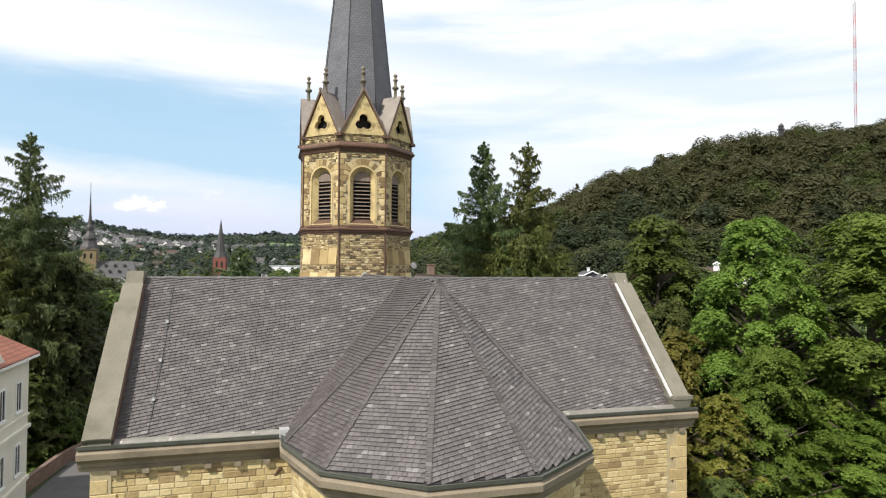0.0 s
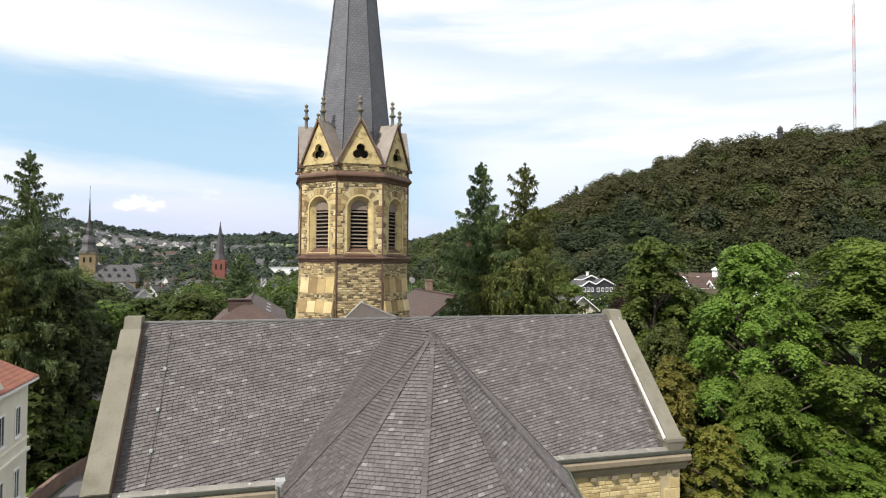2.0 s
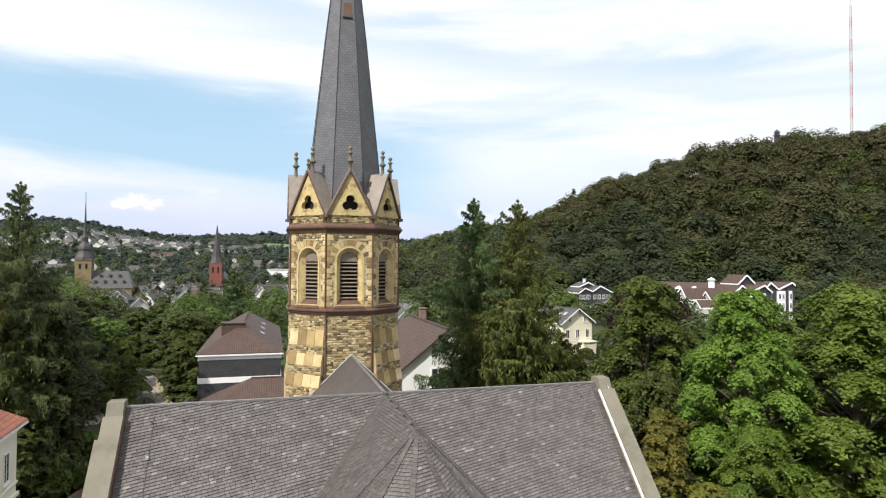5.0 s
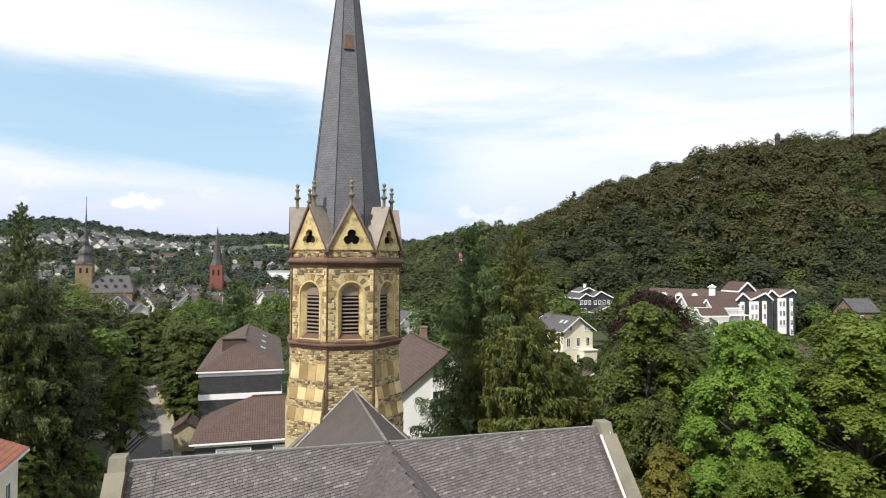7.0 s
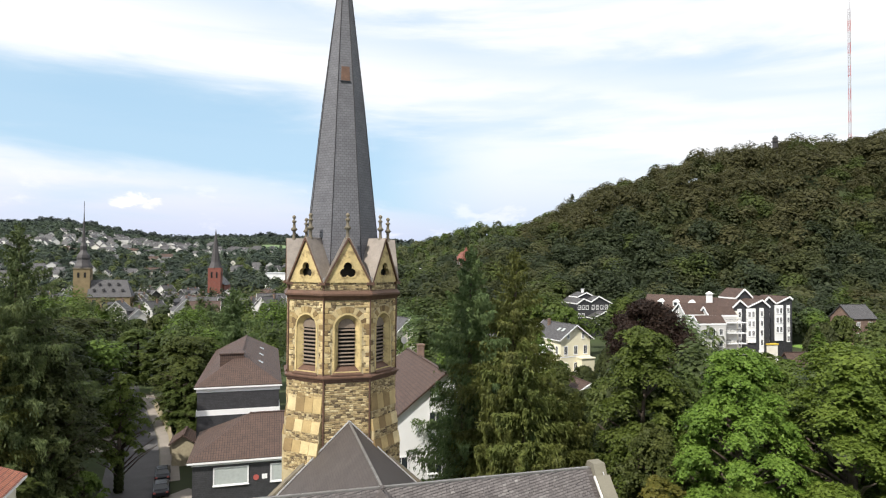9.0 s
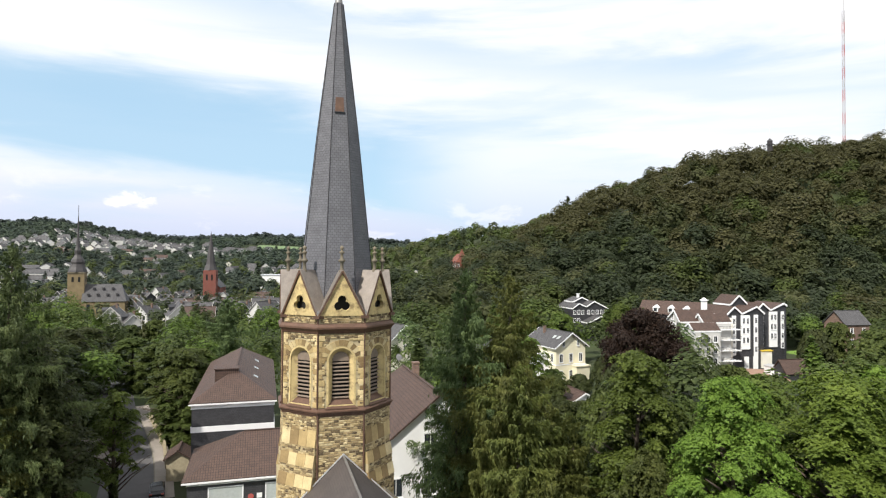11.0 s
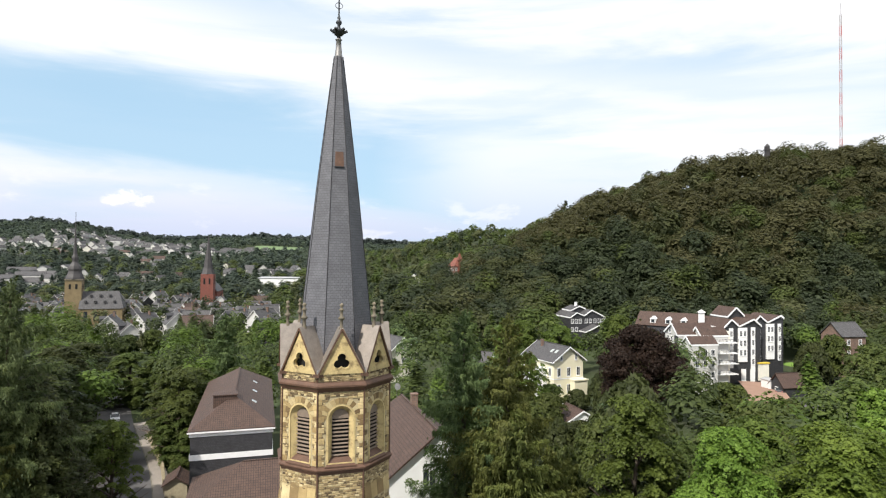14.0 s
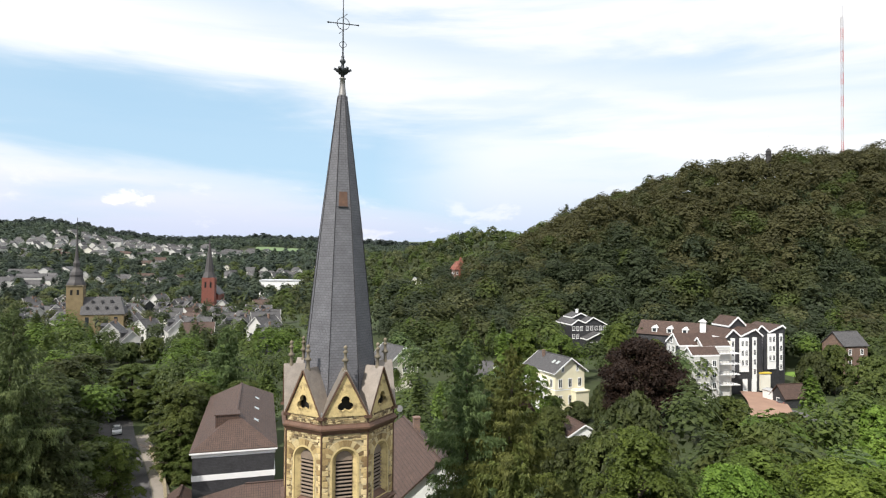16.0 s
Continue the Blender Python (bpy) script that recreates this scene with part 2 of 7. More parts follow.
WALLS = ((0.0, (0.25, 0.175, 0.085)), (0.2, (0.38, 0.285, 0.135)), (0.6, (0.49, 0.38, 0.185)), (1.0, (0.58, 0.475, 0.265)))
WALL_STONE = pieces("yellow_rubble", WALLS, 0.9, grain=9, bump=0.6, vary=0.35)
WALL_PIECE = pieces("yellow_rubble_block", WALLS, 0.9, "Random", 9, 0.6, 0.35)
EAVES = mat("lime_streaked_zinc", (0.21, 0.195, 0.17), 0.6, 0.1, 0.3, 2.0, 20, 0.1, stain=((0.78, 0.77, 0.74), 3.6, 0.60, 0.85))
MORTAR = mat("lime_mortar", (0.40, 0.33, 0.20), 0.95, vary=0.3, fine=40)
ASHLAR = mat("dressed_sandstone", (0.52, 0.405, 0.195), 0.88, vary=0.28, scale=1.6, fine=14, bump=0.3, stain=((0.17, 0.115, 0.06), 1.7, 0.5, 0.85))
ASHLAR_DARK = mat("weathered_sandstone", (0.165, 0.14, 0.10), 0.9, vary=0.3, scale=1.2, fine=16, bump=0.4, stain=((0.10, 0.09, 0.07), 0.9, 0.5, 0.7))
COPING = mat("lichened_coping_stone", (0.185, 0.17, 0.13), 0.92, vary=0.25, scale=0.9, fine=18, bump=0.35, stain=((0.10, 0.095, 0.065), 0.7, 0.5, 0.7))
LEAD = mat("grey_sheet_metal", (0.26, 0.25, 0.24), 0.5, 0.6, 0.25, 2.0, 20, 0.1, stain=((0.6, 0.6, 0.58), 3.0, 0.57, 0.7))
FLASH = mat("bright_zinc_flashing", (0.62, 0.62, 0.62), 0.45, 0.5, 0.2, 4, 20, 0.1)
BROWNMETAL = mat("oxidised_copper_sheet", (0.125, 0.072, 0.05), 0.55, 0.3, 0.3, 2.5, 18, 0.15, stain=((0.22, 0.12, 0.075), 2.0, 0.55, 0.6))
GABLEMETAL = mat("streaked_sheet_roofing", (0.25, 0.218, 0.19), 0.5, 0.35, 0.3, 2.0, 12, 0.15, stain=((0.26, 0.22, 0.18), 2.4, 0.52, 0.7))
LOUVRE = mat("weathered_louvre_board", (0.20, 0.155, 0.12), 0.75, vary=0.3)
# near-black colour standing in for the shade inside openings
DARK = mat("interior_shade", (0.012, 0.011, 0.01), 0.9, vary=0.2, bump=0)
IRON = mat("dark_iron", (0.05, 0.055, 0.06), 0.5, 0.6, 0.3)
GUTTER = mat("zinc_gutter", (0.12, 0.125, 0.105), 0.5, 0.4, 0.3, 3.0)
WHITE = mat("white_render", (0.80, 0.80, 0.79), 0.85, vary=0.06, scale=0.7, fine=12, bump=0.1)
TOWN_WHITE = mat("dulled_white_render", (0.52, 0.51, 0.49), 0.88, vary=0.12, scale=0.5, fine=6, bump=0.1)
CREAM = mat("cream_render", (0.74, 0.71, 0.62), 0.85, vary=0.1, scale=0.6, fine=12, bump=0.1)
YELLOW = mat("pale_yellow_render", (0.72, 0.67, 0.50), 0.85, vary=0.08, scale=0.6, bump=0.1)
SLATEWALL = courses("slate_cladding", (0.035, 0.035, 0.04), (0.05, 0.05, 0.055), (0.018, 0.018, 0.02), 0.3, 0.2, 0.015, 0.55)
REDBRICK = courses("red_brickwork", (0.17, 0.05, 0.036), (0.22, 0.066, 0.046), (0.13, 0.07, 0.055), 0.5, 0.25, 0.02)
BROWNBRICK = courses("brown_brickwork", (0.16, 0.10, 0.08), (0.22, 0.14, 0.10), (0.12, 0.10, 0.09), 0.5, 0.25, 0.02)
TILE_BROWN = courses("brown_pantiles", (0.074, 0.043, 0.032), (0.095, 0.056, 0.041), (0.034, 0.021, 0.017), 0.26, 0.36, 0.03, 0.7, 0.8, 0.0)
TILE_RED = courses("red_pantiles", (0.36, 0.12, 0.07), (0.42, 0.16, 0.09), (0.15, 0.06, 0.04), 0.26, 0.36, 0.03, 0.7, 0.8, 0.0)
TILE_DARK = courses("dark_roof_tiles", (0.07, 0.067, 0.07), (0.10, 0.095, 0.098), (0.035, 0.035, 0.035), 0.26, 0.36, 0.03, 0.7, 0.6, 0.0)
TILE_RED_DULL = courses("weathered_red_tiles", (0.20, 0.062, 0.04), (0.26, 0.085, 0.052), (0.09, 0.04, 0.03), 0.26, 0.36, 0.03, 0.75, 0.8, 0.0)
CANOPY = mat("yellow_awning", (0.62, 0.45, 0.06), 0.7, vary=0.2)
NEEDLE_SLATE = mat("blackened_spire_slate", (0.055, 0.05, 0.05), 0.6, vary=0.3, scale=0.6, fine=6, bump=0.2)
LIME = mat("lime_white_flashing", (0.66, 0.64, 0.62), 0.6, 0.0, 0.2, 2.0, 14, 0.1, stain=((0.34, 0.32, 0.31), 2.2, 0.56, 0.7))
GLASS = mat("window_glass", (0.03, 0.035, 0.04), 0.12, vary=0.2, bump=0, spec=0.6)
PALEGLASS = mat("curtained_window_glass", (0.42, 0.45, 0.44), 0.25, vary=0.15, bump=0, spec=0.6)
PAINT = mat("white_paint", (0.80, 0.80, 0.80), 0.6, vary=0.05, bump=0.05)
ASPHALT = mat("worn_asphalt", (0.105, 0.10, 0.10), 0.92, vary=0.25, scale=0.35, fine=6, bump=0.2, stain=((0.065, 0.062, 0.062), 0.25, 0.5, 0.8))
PAVING = mat("concrete_paving", (0.26, 0.23, 0.20), 0.92, vary=0.2, scale=0.5, fine=5, bump=0.2)
REDYARD = mat("reddish_paving", (0.30, 0.19, 0.14), 0.92, vary=0.2, scale=0.3, fine=4, bump=0.1)
BARK = mat("bark", (0.085, 0.065, 0.05), 0.95, vary=0.35, scale=2, fine=14, bump=0.6)
GROUND = mat("meadow_and_soil", (0.042, 0.06, 0.02), 0.95, vary=0.35, scale=0.02, fine=0.6, bump=0.1, stain=((0.035, 0.04, 0.018), 0.05, 0.45, 0.8))
LAWN = mat("mown_grass", (0.14, 0.24, 0.035), 0.95, vary=0.25, scale=0.3, fine=6, bump=0.2)
FIELD = mat("pale_field", (0.13, 0.19, 0.085), 0.95, vary=0.15, scale=0.02, fine=0.3, bump=0.0)
FIELD_STRAW = mat("stubble_field", (0.42, 0.36, 0.15), 0.95, vary=0.15, scale=0.02, fine=0.3, bump=0.0)
WOOD = mat("pale_fence_board", (0.36, 0.31, 0.21), 0.85, vary=0.25)
MASTRED, MASTWHITE = mat("red_mast_paint", (0.42, 0.10, 0.085), 0.6, vary=0.1), mat("white_mast_paint", (0.40, 0.37, 0.37), 0.6, vary=0.1)
CARBLACK, CARWHITE, CARGREY = mat("black_car_paint", (0.02, 0.02, 0.025), 0.25, vary=0.1, bump=0), mat("white_car_paint", (0.7, 0.7, 0.7), 0.3, vary=0.05, bump=0), mat("grey_car_paint", (0.10, 0.105, 0.11), 0.3, 0.3, 0.1, bump=0)
RUBBER = mat("tyre_rubber", (0.02, 0.02, 0.02), 0.85, vary=0.2)
LEAF_BRIGHT = leaf("ash_leaves", (0.068, 0.118, 0.018), (0.126, 0.198, 0.030), (0.202, 0.295, 0.052))
LEAF_MID = leaf("maple_leaves", (0.0506, 0.0725, 0.0196), (0.0805, 0.1046, 0.0264), (0.1288, 0.1564, 0.0391))
LEAF_DARK = leaf("beech_leaves", (0.0378, 0.0513, 0.0175), (0.0567, 0.0729, 0.023), (0.0918, 0.1121, 0.0338))
LEAF_LIME = leaf("lime_leaves", (0.055, 0.082, 0.016), (0.088, 0.126, 0.023), (0.14, 0.19, 0.036))
LEAF_OLIVE = leaf("yew_needles", (0.095, 0.108, 0.02), (0.16, 0.16, 0.027), (0.24, 0.22, 0.045))
LEAF_SPRUCE = leaf("spruce_needles", (0.0546, 0.0806, 0.0338), (0.0936, 0.1274, 0.0468), (0.1495, 0.1885, 0.0676))
LEAF_CEDAR = leaf("cypress_needles", (0.0694, 0.0829, 0.0224), (0.1098, 0.1232, 0.0314), (0.1624, 0.1736, 0.0448))
LEAF_COPPER = leaf("copper_beech_leaves", (0.020, 0.012, 0.009), (0.030, 0.017, 0.012), (0.043, 0.025, 0.016))
WOODS = leaf("woodland_leaves", (0.0571, 0.0721, 0.0289), (0.072, 0.087, 0.033), (0.0984, 0.1134, 0.0413), 0.14, 0.15)
WOODS_DARK = leaf("dark_beech_woods", (0.0404, 0.0575, 0.0289), (0.0496, 0.069, 0.033), (0.0668, 0.0888, 0.0396), 0.14, 0.15)
WOODS_OAK = leaf("browned_oak_woods", (0.0752, 0.078, 0.0323), (0.0934, 0.0948, 0.0374), (0.119, 0.12, 0.0478), 0.14, 0.15)
WOODS_FRESH = leaf("fresh_maple_woods", (0.065, 0.0943, 0.026), (0.0825, 0.1155, 0.0308), (0.1097, 0.1427, 0.0393), 0.14, 0.15)
# palest crowns: a hazy tone put into the leaf colour
WOODS_PALE = leaf("pale_hazy_woods", (0.0947, 0.1082, 0.0474), (0.117, 0.1305, 0.0558), (0.1467, 0.1577, 0.0697), 0.14, 0.15)
# distance haze is put into these leaf colours: paler, bluer greens
FAR_WOODS = leaf("hazed_woodland_leaves", (0.0686, 0.0937, 0.063), (0.0792, 0.1056, 0.0696), (0.095, 0.1214, 0.0788), 0.15, 0.03)
FAR_DARK = leaf("hazed_dark_woods", (0.0521, 0.0724, 0.0571), (0.06, 0.0816, 0.0624), (0.0719, 0.0935, 0.069), 0.15, 0.03)
FAR_FRESH = leaf("hazed_fresh_leaves", (0.0867, 0.1192, 0.0425), (0.1029, 0.1365, 0.0483), (0.1214, 0.1538, 0.0564), 0.15, 0.03)
CREST_WOODS = leaf("hazed_skyline_leaves", (0.0606, 0.0779, 0.0715), (0.0672, 0.0852, 0.0768), (0.0764, 0.0951, 0.0847), 0.15, 0.03)


# ---- building blocks ----
class Geo:
    """Collects polygons; UVs run in metres along each face."""

    def __init__(self):
        self.v, self.f = [], []

    def poly(self, *pts):
        i = len(self.v)
        self.v += [tuple(p) for p in pts]
        self.f.append(tuple(range(i, i + len(pts))))
        return self

    def box(self, x0, x1, y0, y1, z0, z1):
        return self.prism([(x0, y0), (x1, y0), (x1, y1), (x0, y1)], z0, z1)

    def prism(self, pts, z0, z1, top=None):
        """An upright prism over a counter-clockwise outline; top: another outline for its upper end."""
        i, k = len(self.v), len(pts)
        self.v += [(*p[:2], z0) for p in pts] + [(*p[:2], z1) for p in (top or pts)]
        self.f.append(tuple(range(i + k - 1, i - 1, -1)))
        self.f.append(tuple(range(i + k, i + 2 * k)))
        for a in range(k):
            b = (a + 1) % k
            self.f.append((i + a, i + b, i + k + b, i + k + a))
        return self

    def rings(self, rings, cap=True):
        """Joins closed rings of equal count, bottom to top."""
        i, k = len(self.v), len(rings[0])
        for r in rings:
            self.v += [tuple(p) for p in r]
        for s in range(len(rings) - 1):
            for a in range(k):
                b = (a + 1) % k
                self.f.append((i + s * k + a, i + s * k + b, i + s * k + k + b, i + s * k + k + a))
        if cap:
            self.f.append(tuple(range(i + k - 1, i - 1, -1)))
            e = i + (len(rings) - 1) * k
            self.f.append(tuple(range(e, e + k)))
        return self

    def lathe(self, profile, k=12, at=(0, 0)):
        return self.rings([[(at[0] + r * math.cos(2 * math.pi * a / k), at[1] + r * math.sin(2 * math.pi * a / k), z) for a in range(k)] for r, z in profile])

    def beam(self, p, q, w, h, up=(0, 0, 1)):
        """A bar with a rectangular section from p to q."""
        p, q = Vector(p), Vector(q)
        d = (q - p).normalized()
        s = d.cross(Vector(up)).normalized() * (w / 2)
        u = s.cross(d).normalized() * (h / 2)
        return self.rings([[c - s - u, c + s - u, c + s + u, c - s + u] for c in (p, q)])

    def tube(self, pts, r, k=8):
        pts = [Vector(p) for p in pts]
        rings = []
        for i, p in enumerate(pts):
            d = (pts[min(i + 1, len(pts) - 1)] - pts[max(i - 1, 0)]).normalized()
            s = d.orthogonal().normalized() if i == 0 else (s - d * s.dot(d)).normalized()
            u = d.cross(s)
            rr = r[i] if isinstance(r, (list, tuple)) else r
            rings.append([p + s * rr * math.cos(2 * math.pi * a / k) + u * rr * math.sin(2 * math.pi * a / k) for a in range(k)])
        return self.rings(rings)

    def slab(self, pts, t):
        """A flat polygon thickened downwards by t along its normal."""
        pts = [Vector(p) for p in pts]
        nrm = (pts[1] - pts[0]).cross(pts[2] - pts[1]).normalized()
        low = [p - nrm * t for p in pts]
        return self.rings([low, pts])

    def plate(self, outline, holes, y0, y1):
        """An upright plate in the xz plane with holes, from y0 (front) to y1 (back)."""
        bm = bmesh.new()
        loops = []
        for loop in (outline, *holes):
            vs = [bm.verts.new((x, 0, z)) for x, z in loop]
            loops.append(vs)
            for a in range(len(vs)):
                bm.edges.new((vs[a], vs[(a + 1) % len(vs)]))
        bmesh.ops.triangle_fill(bm, use_beauty=True, use_dissolve=False, edges=bm.edges[:])
        bm.verts.index_update()
        base = len(self.v)
        co = [(v.co.x, v.co.z) for v in bm.verts]
        k = len(co)
        self.v += [(x, y0, z) for x, z in co] + [(x, y1, z) for x, z in co]
        for f in bm.faces:
            ids = [v.index for v in f.verts]
            (ax, az), (bx, bz), (cx, cz) = (co[i] for i in ids[:3])
            if (bx - ax) * (cz - az) - (bz - az) * (cx - ax) < 0:
                ids.reverse()
            self.f.append(tuple(base + i for i in ids))
            self.f.append(tuple(base + k + i for i in reversed(ids)))
        for n, vs in enumerate(loops):
            ids = [v.index for v in vs]
            area = sum(co[ids[a]][0] * co[ids[(a + 1) % len(ids)]][1] - co[ids[(a + 1) % len(ids)]][0] * co[ids[a]][1] for a in range(len(ids)))
            if (area > 0) != (n == 0):
                ids.reverse()
            for a in range(len(ids)):
                i, j = ids[a], ids[(a + 1) % len(ids)]
                self.f.append((base + j, base + i, base + k + i, base + k + j))
        bm.free()
        return self

    def turned(self, m):
        self.v = [tuple(m @ Vector(p)) for p in self.v]
        return self

    def mesh(self, name, material, smooth=False):
        me = bpy.data.meshes.new(name)
        me.from_pydata(self.v, [], self.f)
        me.materials.append(material)
        uv = me.uv_layers.new(name="UVMap")
        co = np.array(self.v, dtype=float)
        data = np.zeros((len(me.loops), 2))
        for p in me.polygons:
            nv = p.normal
            ux = Vector((-nv.y, nv.x, 0))
            ux = Vector((1, 0, 0)) if ux.length < 1e-4 else ux.normalized()
            vy = nv.cross(ux)
            ids = [me.loops[i].vertex_index for i in p.loop_indices]
            pts = co[ids]
            data[p.loop_start:p.loop_start + p.loop_total, 0] = pts @ np.array(ux)
            data[p.loop_start:p.loop_start + p.loop_total, 1] = pts @ np.array(vy)
        uv.data.foreach_set("uv", data.ravel())
        if smooth:
            me.polygons.foreach_set("use_smooth", [True] * len(me.polygons))
        return me


def part(name, geo, material, parent=None, label="", smooth=False, m=None):
    ob = new(name, geo if isinstance(geo, bpy.types.Mesh) else geo.mesh(name, material, smooth))
    if parent is not None:
        ob.parent = parent
    if m is not None:
        ob.matrix_basis = m
    return tagged(ob, label)


def thing(name, label, category, m=None, group="", kind=""):
    ob = new(name)
    if m is not None:
        ob.matrix_basis = m
    return tagged(ob, label, category, group, kind)


def tris_mesh(name, q, material):
    """A mesh of loose triangles from an array (n, 3, 3)."""
    me = bpy.data.meshes.new(name)
    n = len(q)
    me.vertices.add(3 * n), me.loops.add(3 * n), me.polygons.add(n)
    me.vertices.foreach_set("co", q.astype(np.float32).ravel())
    me.loops.foreach_set("vertex_index", np.arange(3 * n, dtype=np.int32))
    me.polygons.foreach_set("loop_start", np.arange(0, 3 * n, 3, dtype=np.int32))
    me.update(calc_edges=True)
    me.materials.append(material)
    return me


def smooth(a, b, x):
    t = np.clip((np.asarray(x, dtype=float) - a) / (b - a), 0, 1)
    return t * t * (3 - 2 * t)


# ---- ground ----
def height(x, y):
    """Ground level: church on a shoulder, town in the valley, wooded hills around."""
    x, y = np.asarray(x, dtype=float), np.asarray(y, dtype=float)
    z = 4.0 * smooth(150, 270, y) * smooth(30, -40, x)
    crest = np.interp(x, (-120, -40, 0, 55, 80, 94, 122, 182, 252, 350, 900), (-8, 0, 14, 36, 50, 59, 69, 86, 94, 97, 76))
    z = z + crest * smooth(205, 385, y - 0.10 * np.clip(x - 60, -100, 60)) * (1 - smooth(430, 660, y))
    z = z + 55 * np.exp(-((x - 72) / 105) ** 2 - ((y - 760) / 170) ** 2)
    far = np.interp(x / np.maximum(y, 1), (-1.2, -0.73, -0.63, -0.56, -0.54, -0.43, -0.355, -0.28, -0.15, 0.1, 0.6), (96, 96, 104, 92, 84, 60, 66, 70, 62, 44, 44))
    z = z + far * smooth(380, 1500, y) ** 1.15 * smooth(200, -150, x - 0.06 * y)
    z = z + 55 * smooth(1600, 2500, y)
    return z + 2.0 * np.sin(x * 0.013 + 1) * np.sin(y * 0.011) * smooth(150, 400, np.hypot(x, y))


def ground_sheet():
    t = np.linspace(-1, 1, 190)
    gx = np.sign(t) * (70 * np.abs(t) + 2330 * np.abs(t) ** 2.6)
    gy = np.concatenate((np.linspace(-1500, -60, 20), np.linspace(-40, 260, 80), 260 + (3600 - 260) * np.linspace(0.006, 1, 110) ** 1.7))
    X, Y = np.meshgrid(gx, gy)
    Z = height(X, Y)
    v = np.stack((X, Y, Z), -1).reshape(-1, 3)
    nx = len(gx)
    f = [(r * nx + c, r * nx + c + 1, r * nx + nx + c + 1, r * nx + nx + c) for r in range(len(gy) - 1) for c in range(nx - 1)]
    me = bpy.data.meshes.new("ground")
    me.from_pydata(v.tolist(), [], f)
    me.materials.append(GROUND)
    me.polygons.foreach_set("use_smooth", [True] * len(f))
    tagged(new("ground", me), "grassy and wooded ground falling into the town valley", "ground", kind="structure")


ground_sheet()


def strip(name, pts, widths, material, lift, label, category, thick=0.0):
    """A band laid on the ground along a line of points."""
    g = Geo()
    line = []
    for (x0, y0), (x1, y1) in zip(pts, pts[1:]):
        n = max(2, int(math.hypot(x1 - x0, y1 - y0) / 3))
        line += [(x0 + (x1 - x0) * i / n, y0 + (y1 - y0) * i / n) for i in range(n)]
    line.append(pts[-1])
    line = np.array(line)
    for _ in range(6):
        line[1:-1] = (line[:-2] + line[1:-1] * 2 + line[2:]) / 4
    d = np.gradient(line, axis=0)
    d /= np.linalg.norm(d, axis=1)[:, None]
    s = np.stack((d[:, 1], -d[:, 0]), 1)
    rows = []
    for p, e in zip(line, s):
        row = [p + e * w for w in np.linspace(widths[0], widths[1], 4)]
        rows.append([(q[0], q[1], float(height(*q)) + lift) for q in row])
    for a, b in zip(rows, rows[1:]):
        for i in range(3):
            g.poly(a[i], a[i + 1], b[i + 1], b[i])
    if thick:
        for a, b in zip(rows, rows[1:]):
            for i, k in ((0, 1), (3, -1)):
                p, q = a[i], b[i]
                lo = lambda r: (r[0], r[1], r[2] - thick)
                g.poly(*((p, lo(p), lo(q), q) if k < 0 else (q, lo(q), lo(p), p)))
    return tagged(part(name, g, material), label, category, kind="structure")


# ---- church ----
CHURCH = pose(-1.77, 26.6, 0, 0, 0, 15.6)
RIDGE, EAVE = 17.47, 12.40
HALF_L, HALF_V = 10.2, 4.55            # transept: slate half length, half depth at the eaves
CHOIR, APEX_V = 4.94, -6.05            # choir half width at the eaves, apex of the apse
TOWER_V, SIDE, TOWER_U = 14.8, 2.84, -0.17
APO = SIDE / 2 / math.tan(math.pi / 8)
church = thing("church", "yellow sandstone church with slate roofs and tall slate spire", "church", CHURCH)


def apse_ring(grow, z, n=5):
    """Half a decagon round the apse centre, from one choir wall to the other, clockwise from the right seen from above."""
    r = CHOIR + grow
    return [(r * math.cos(math.radians(a)), APEX_V + r * math.sin(math.radians(a)), z) for a in (0, -36, -72, -108, -144, -180)]


# walls
part("transept_wall", Geo().box(-HALF_L - 0.15, HALF_L + 0.15, -HALF_V - 0.14, HALF_V + 0.14, -1, EAVE - 0.5), MORTAR, church)
for s in (-1, 1):
    x0, x1 = sorted((s * (HALF_L + 0.02), s * (HALF_L + 0.62)))
    g = Geo().plate([(-HALF_V - 0.2, -1), (HALF_V + 0.2, -1), (HALF_V + 0.2, EAVE - 0.5), (0, RIDGE - 0.32), (-HALF_V - 0.2, EAVE - 0.5)], [], x0, x1)
    g.v = [(y, x, z) for x, y, z in g.v]
    g.f = [tuple(reversed(f)) for f in g.f]
    part("gable_wall", g, MORTAR, church)
ring = apse_ring(-0.2, 0)
part("choir_wall", Geo().prism([(p[0], p[1]) for p in reversed(ring)] + [(CHOIR - 0.2, -HALF_V), (-CHOIR + 0.2, -HALF_V)], -1, EAVE - 0.5), MORTAR, church)
part("nave_wall", Geo().box(-5.3, 5.3, HALF_V - 0.1, TOWER_V - APO + 0.4, -1, EAVE - 0.5), MORTAR, church)

# roof beds under the slates
g = Geo()
DROP = (RIDGE - EAVE) / HALF_V
g.slab([(-HALF_L, -HALF_V, EAVE - 0.03), (HALF_L, -HALF_V, EAVE - 0.03), (HALF_L, 0, RIDGE - 0.03), (-HALF_L, 0, RIDGE - 0.03)], 0.15)
g.slab([(HALF_L, HALF_V, EAVE), (-HALF_L, HALF_V, EAVE), (-HALF_L, 0, RIDGE), (HALF_L, 0, RIDGE)], 0.15)
transept_roof = part("transept_roof", g, SLATE_BED, church)
g = Geo()
ring = apse_ring(0, EAVE - 0.03)
apex = (0, APEX_V, RIDGE - 0.03)
for a, b in zip(ring, ring[1:]):
    g.slab([b, a, apex], 0.1)
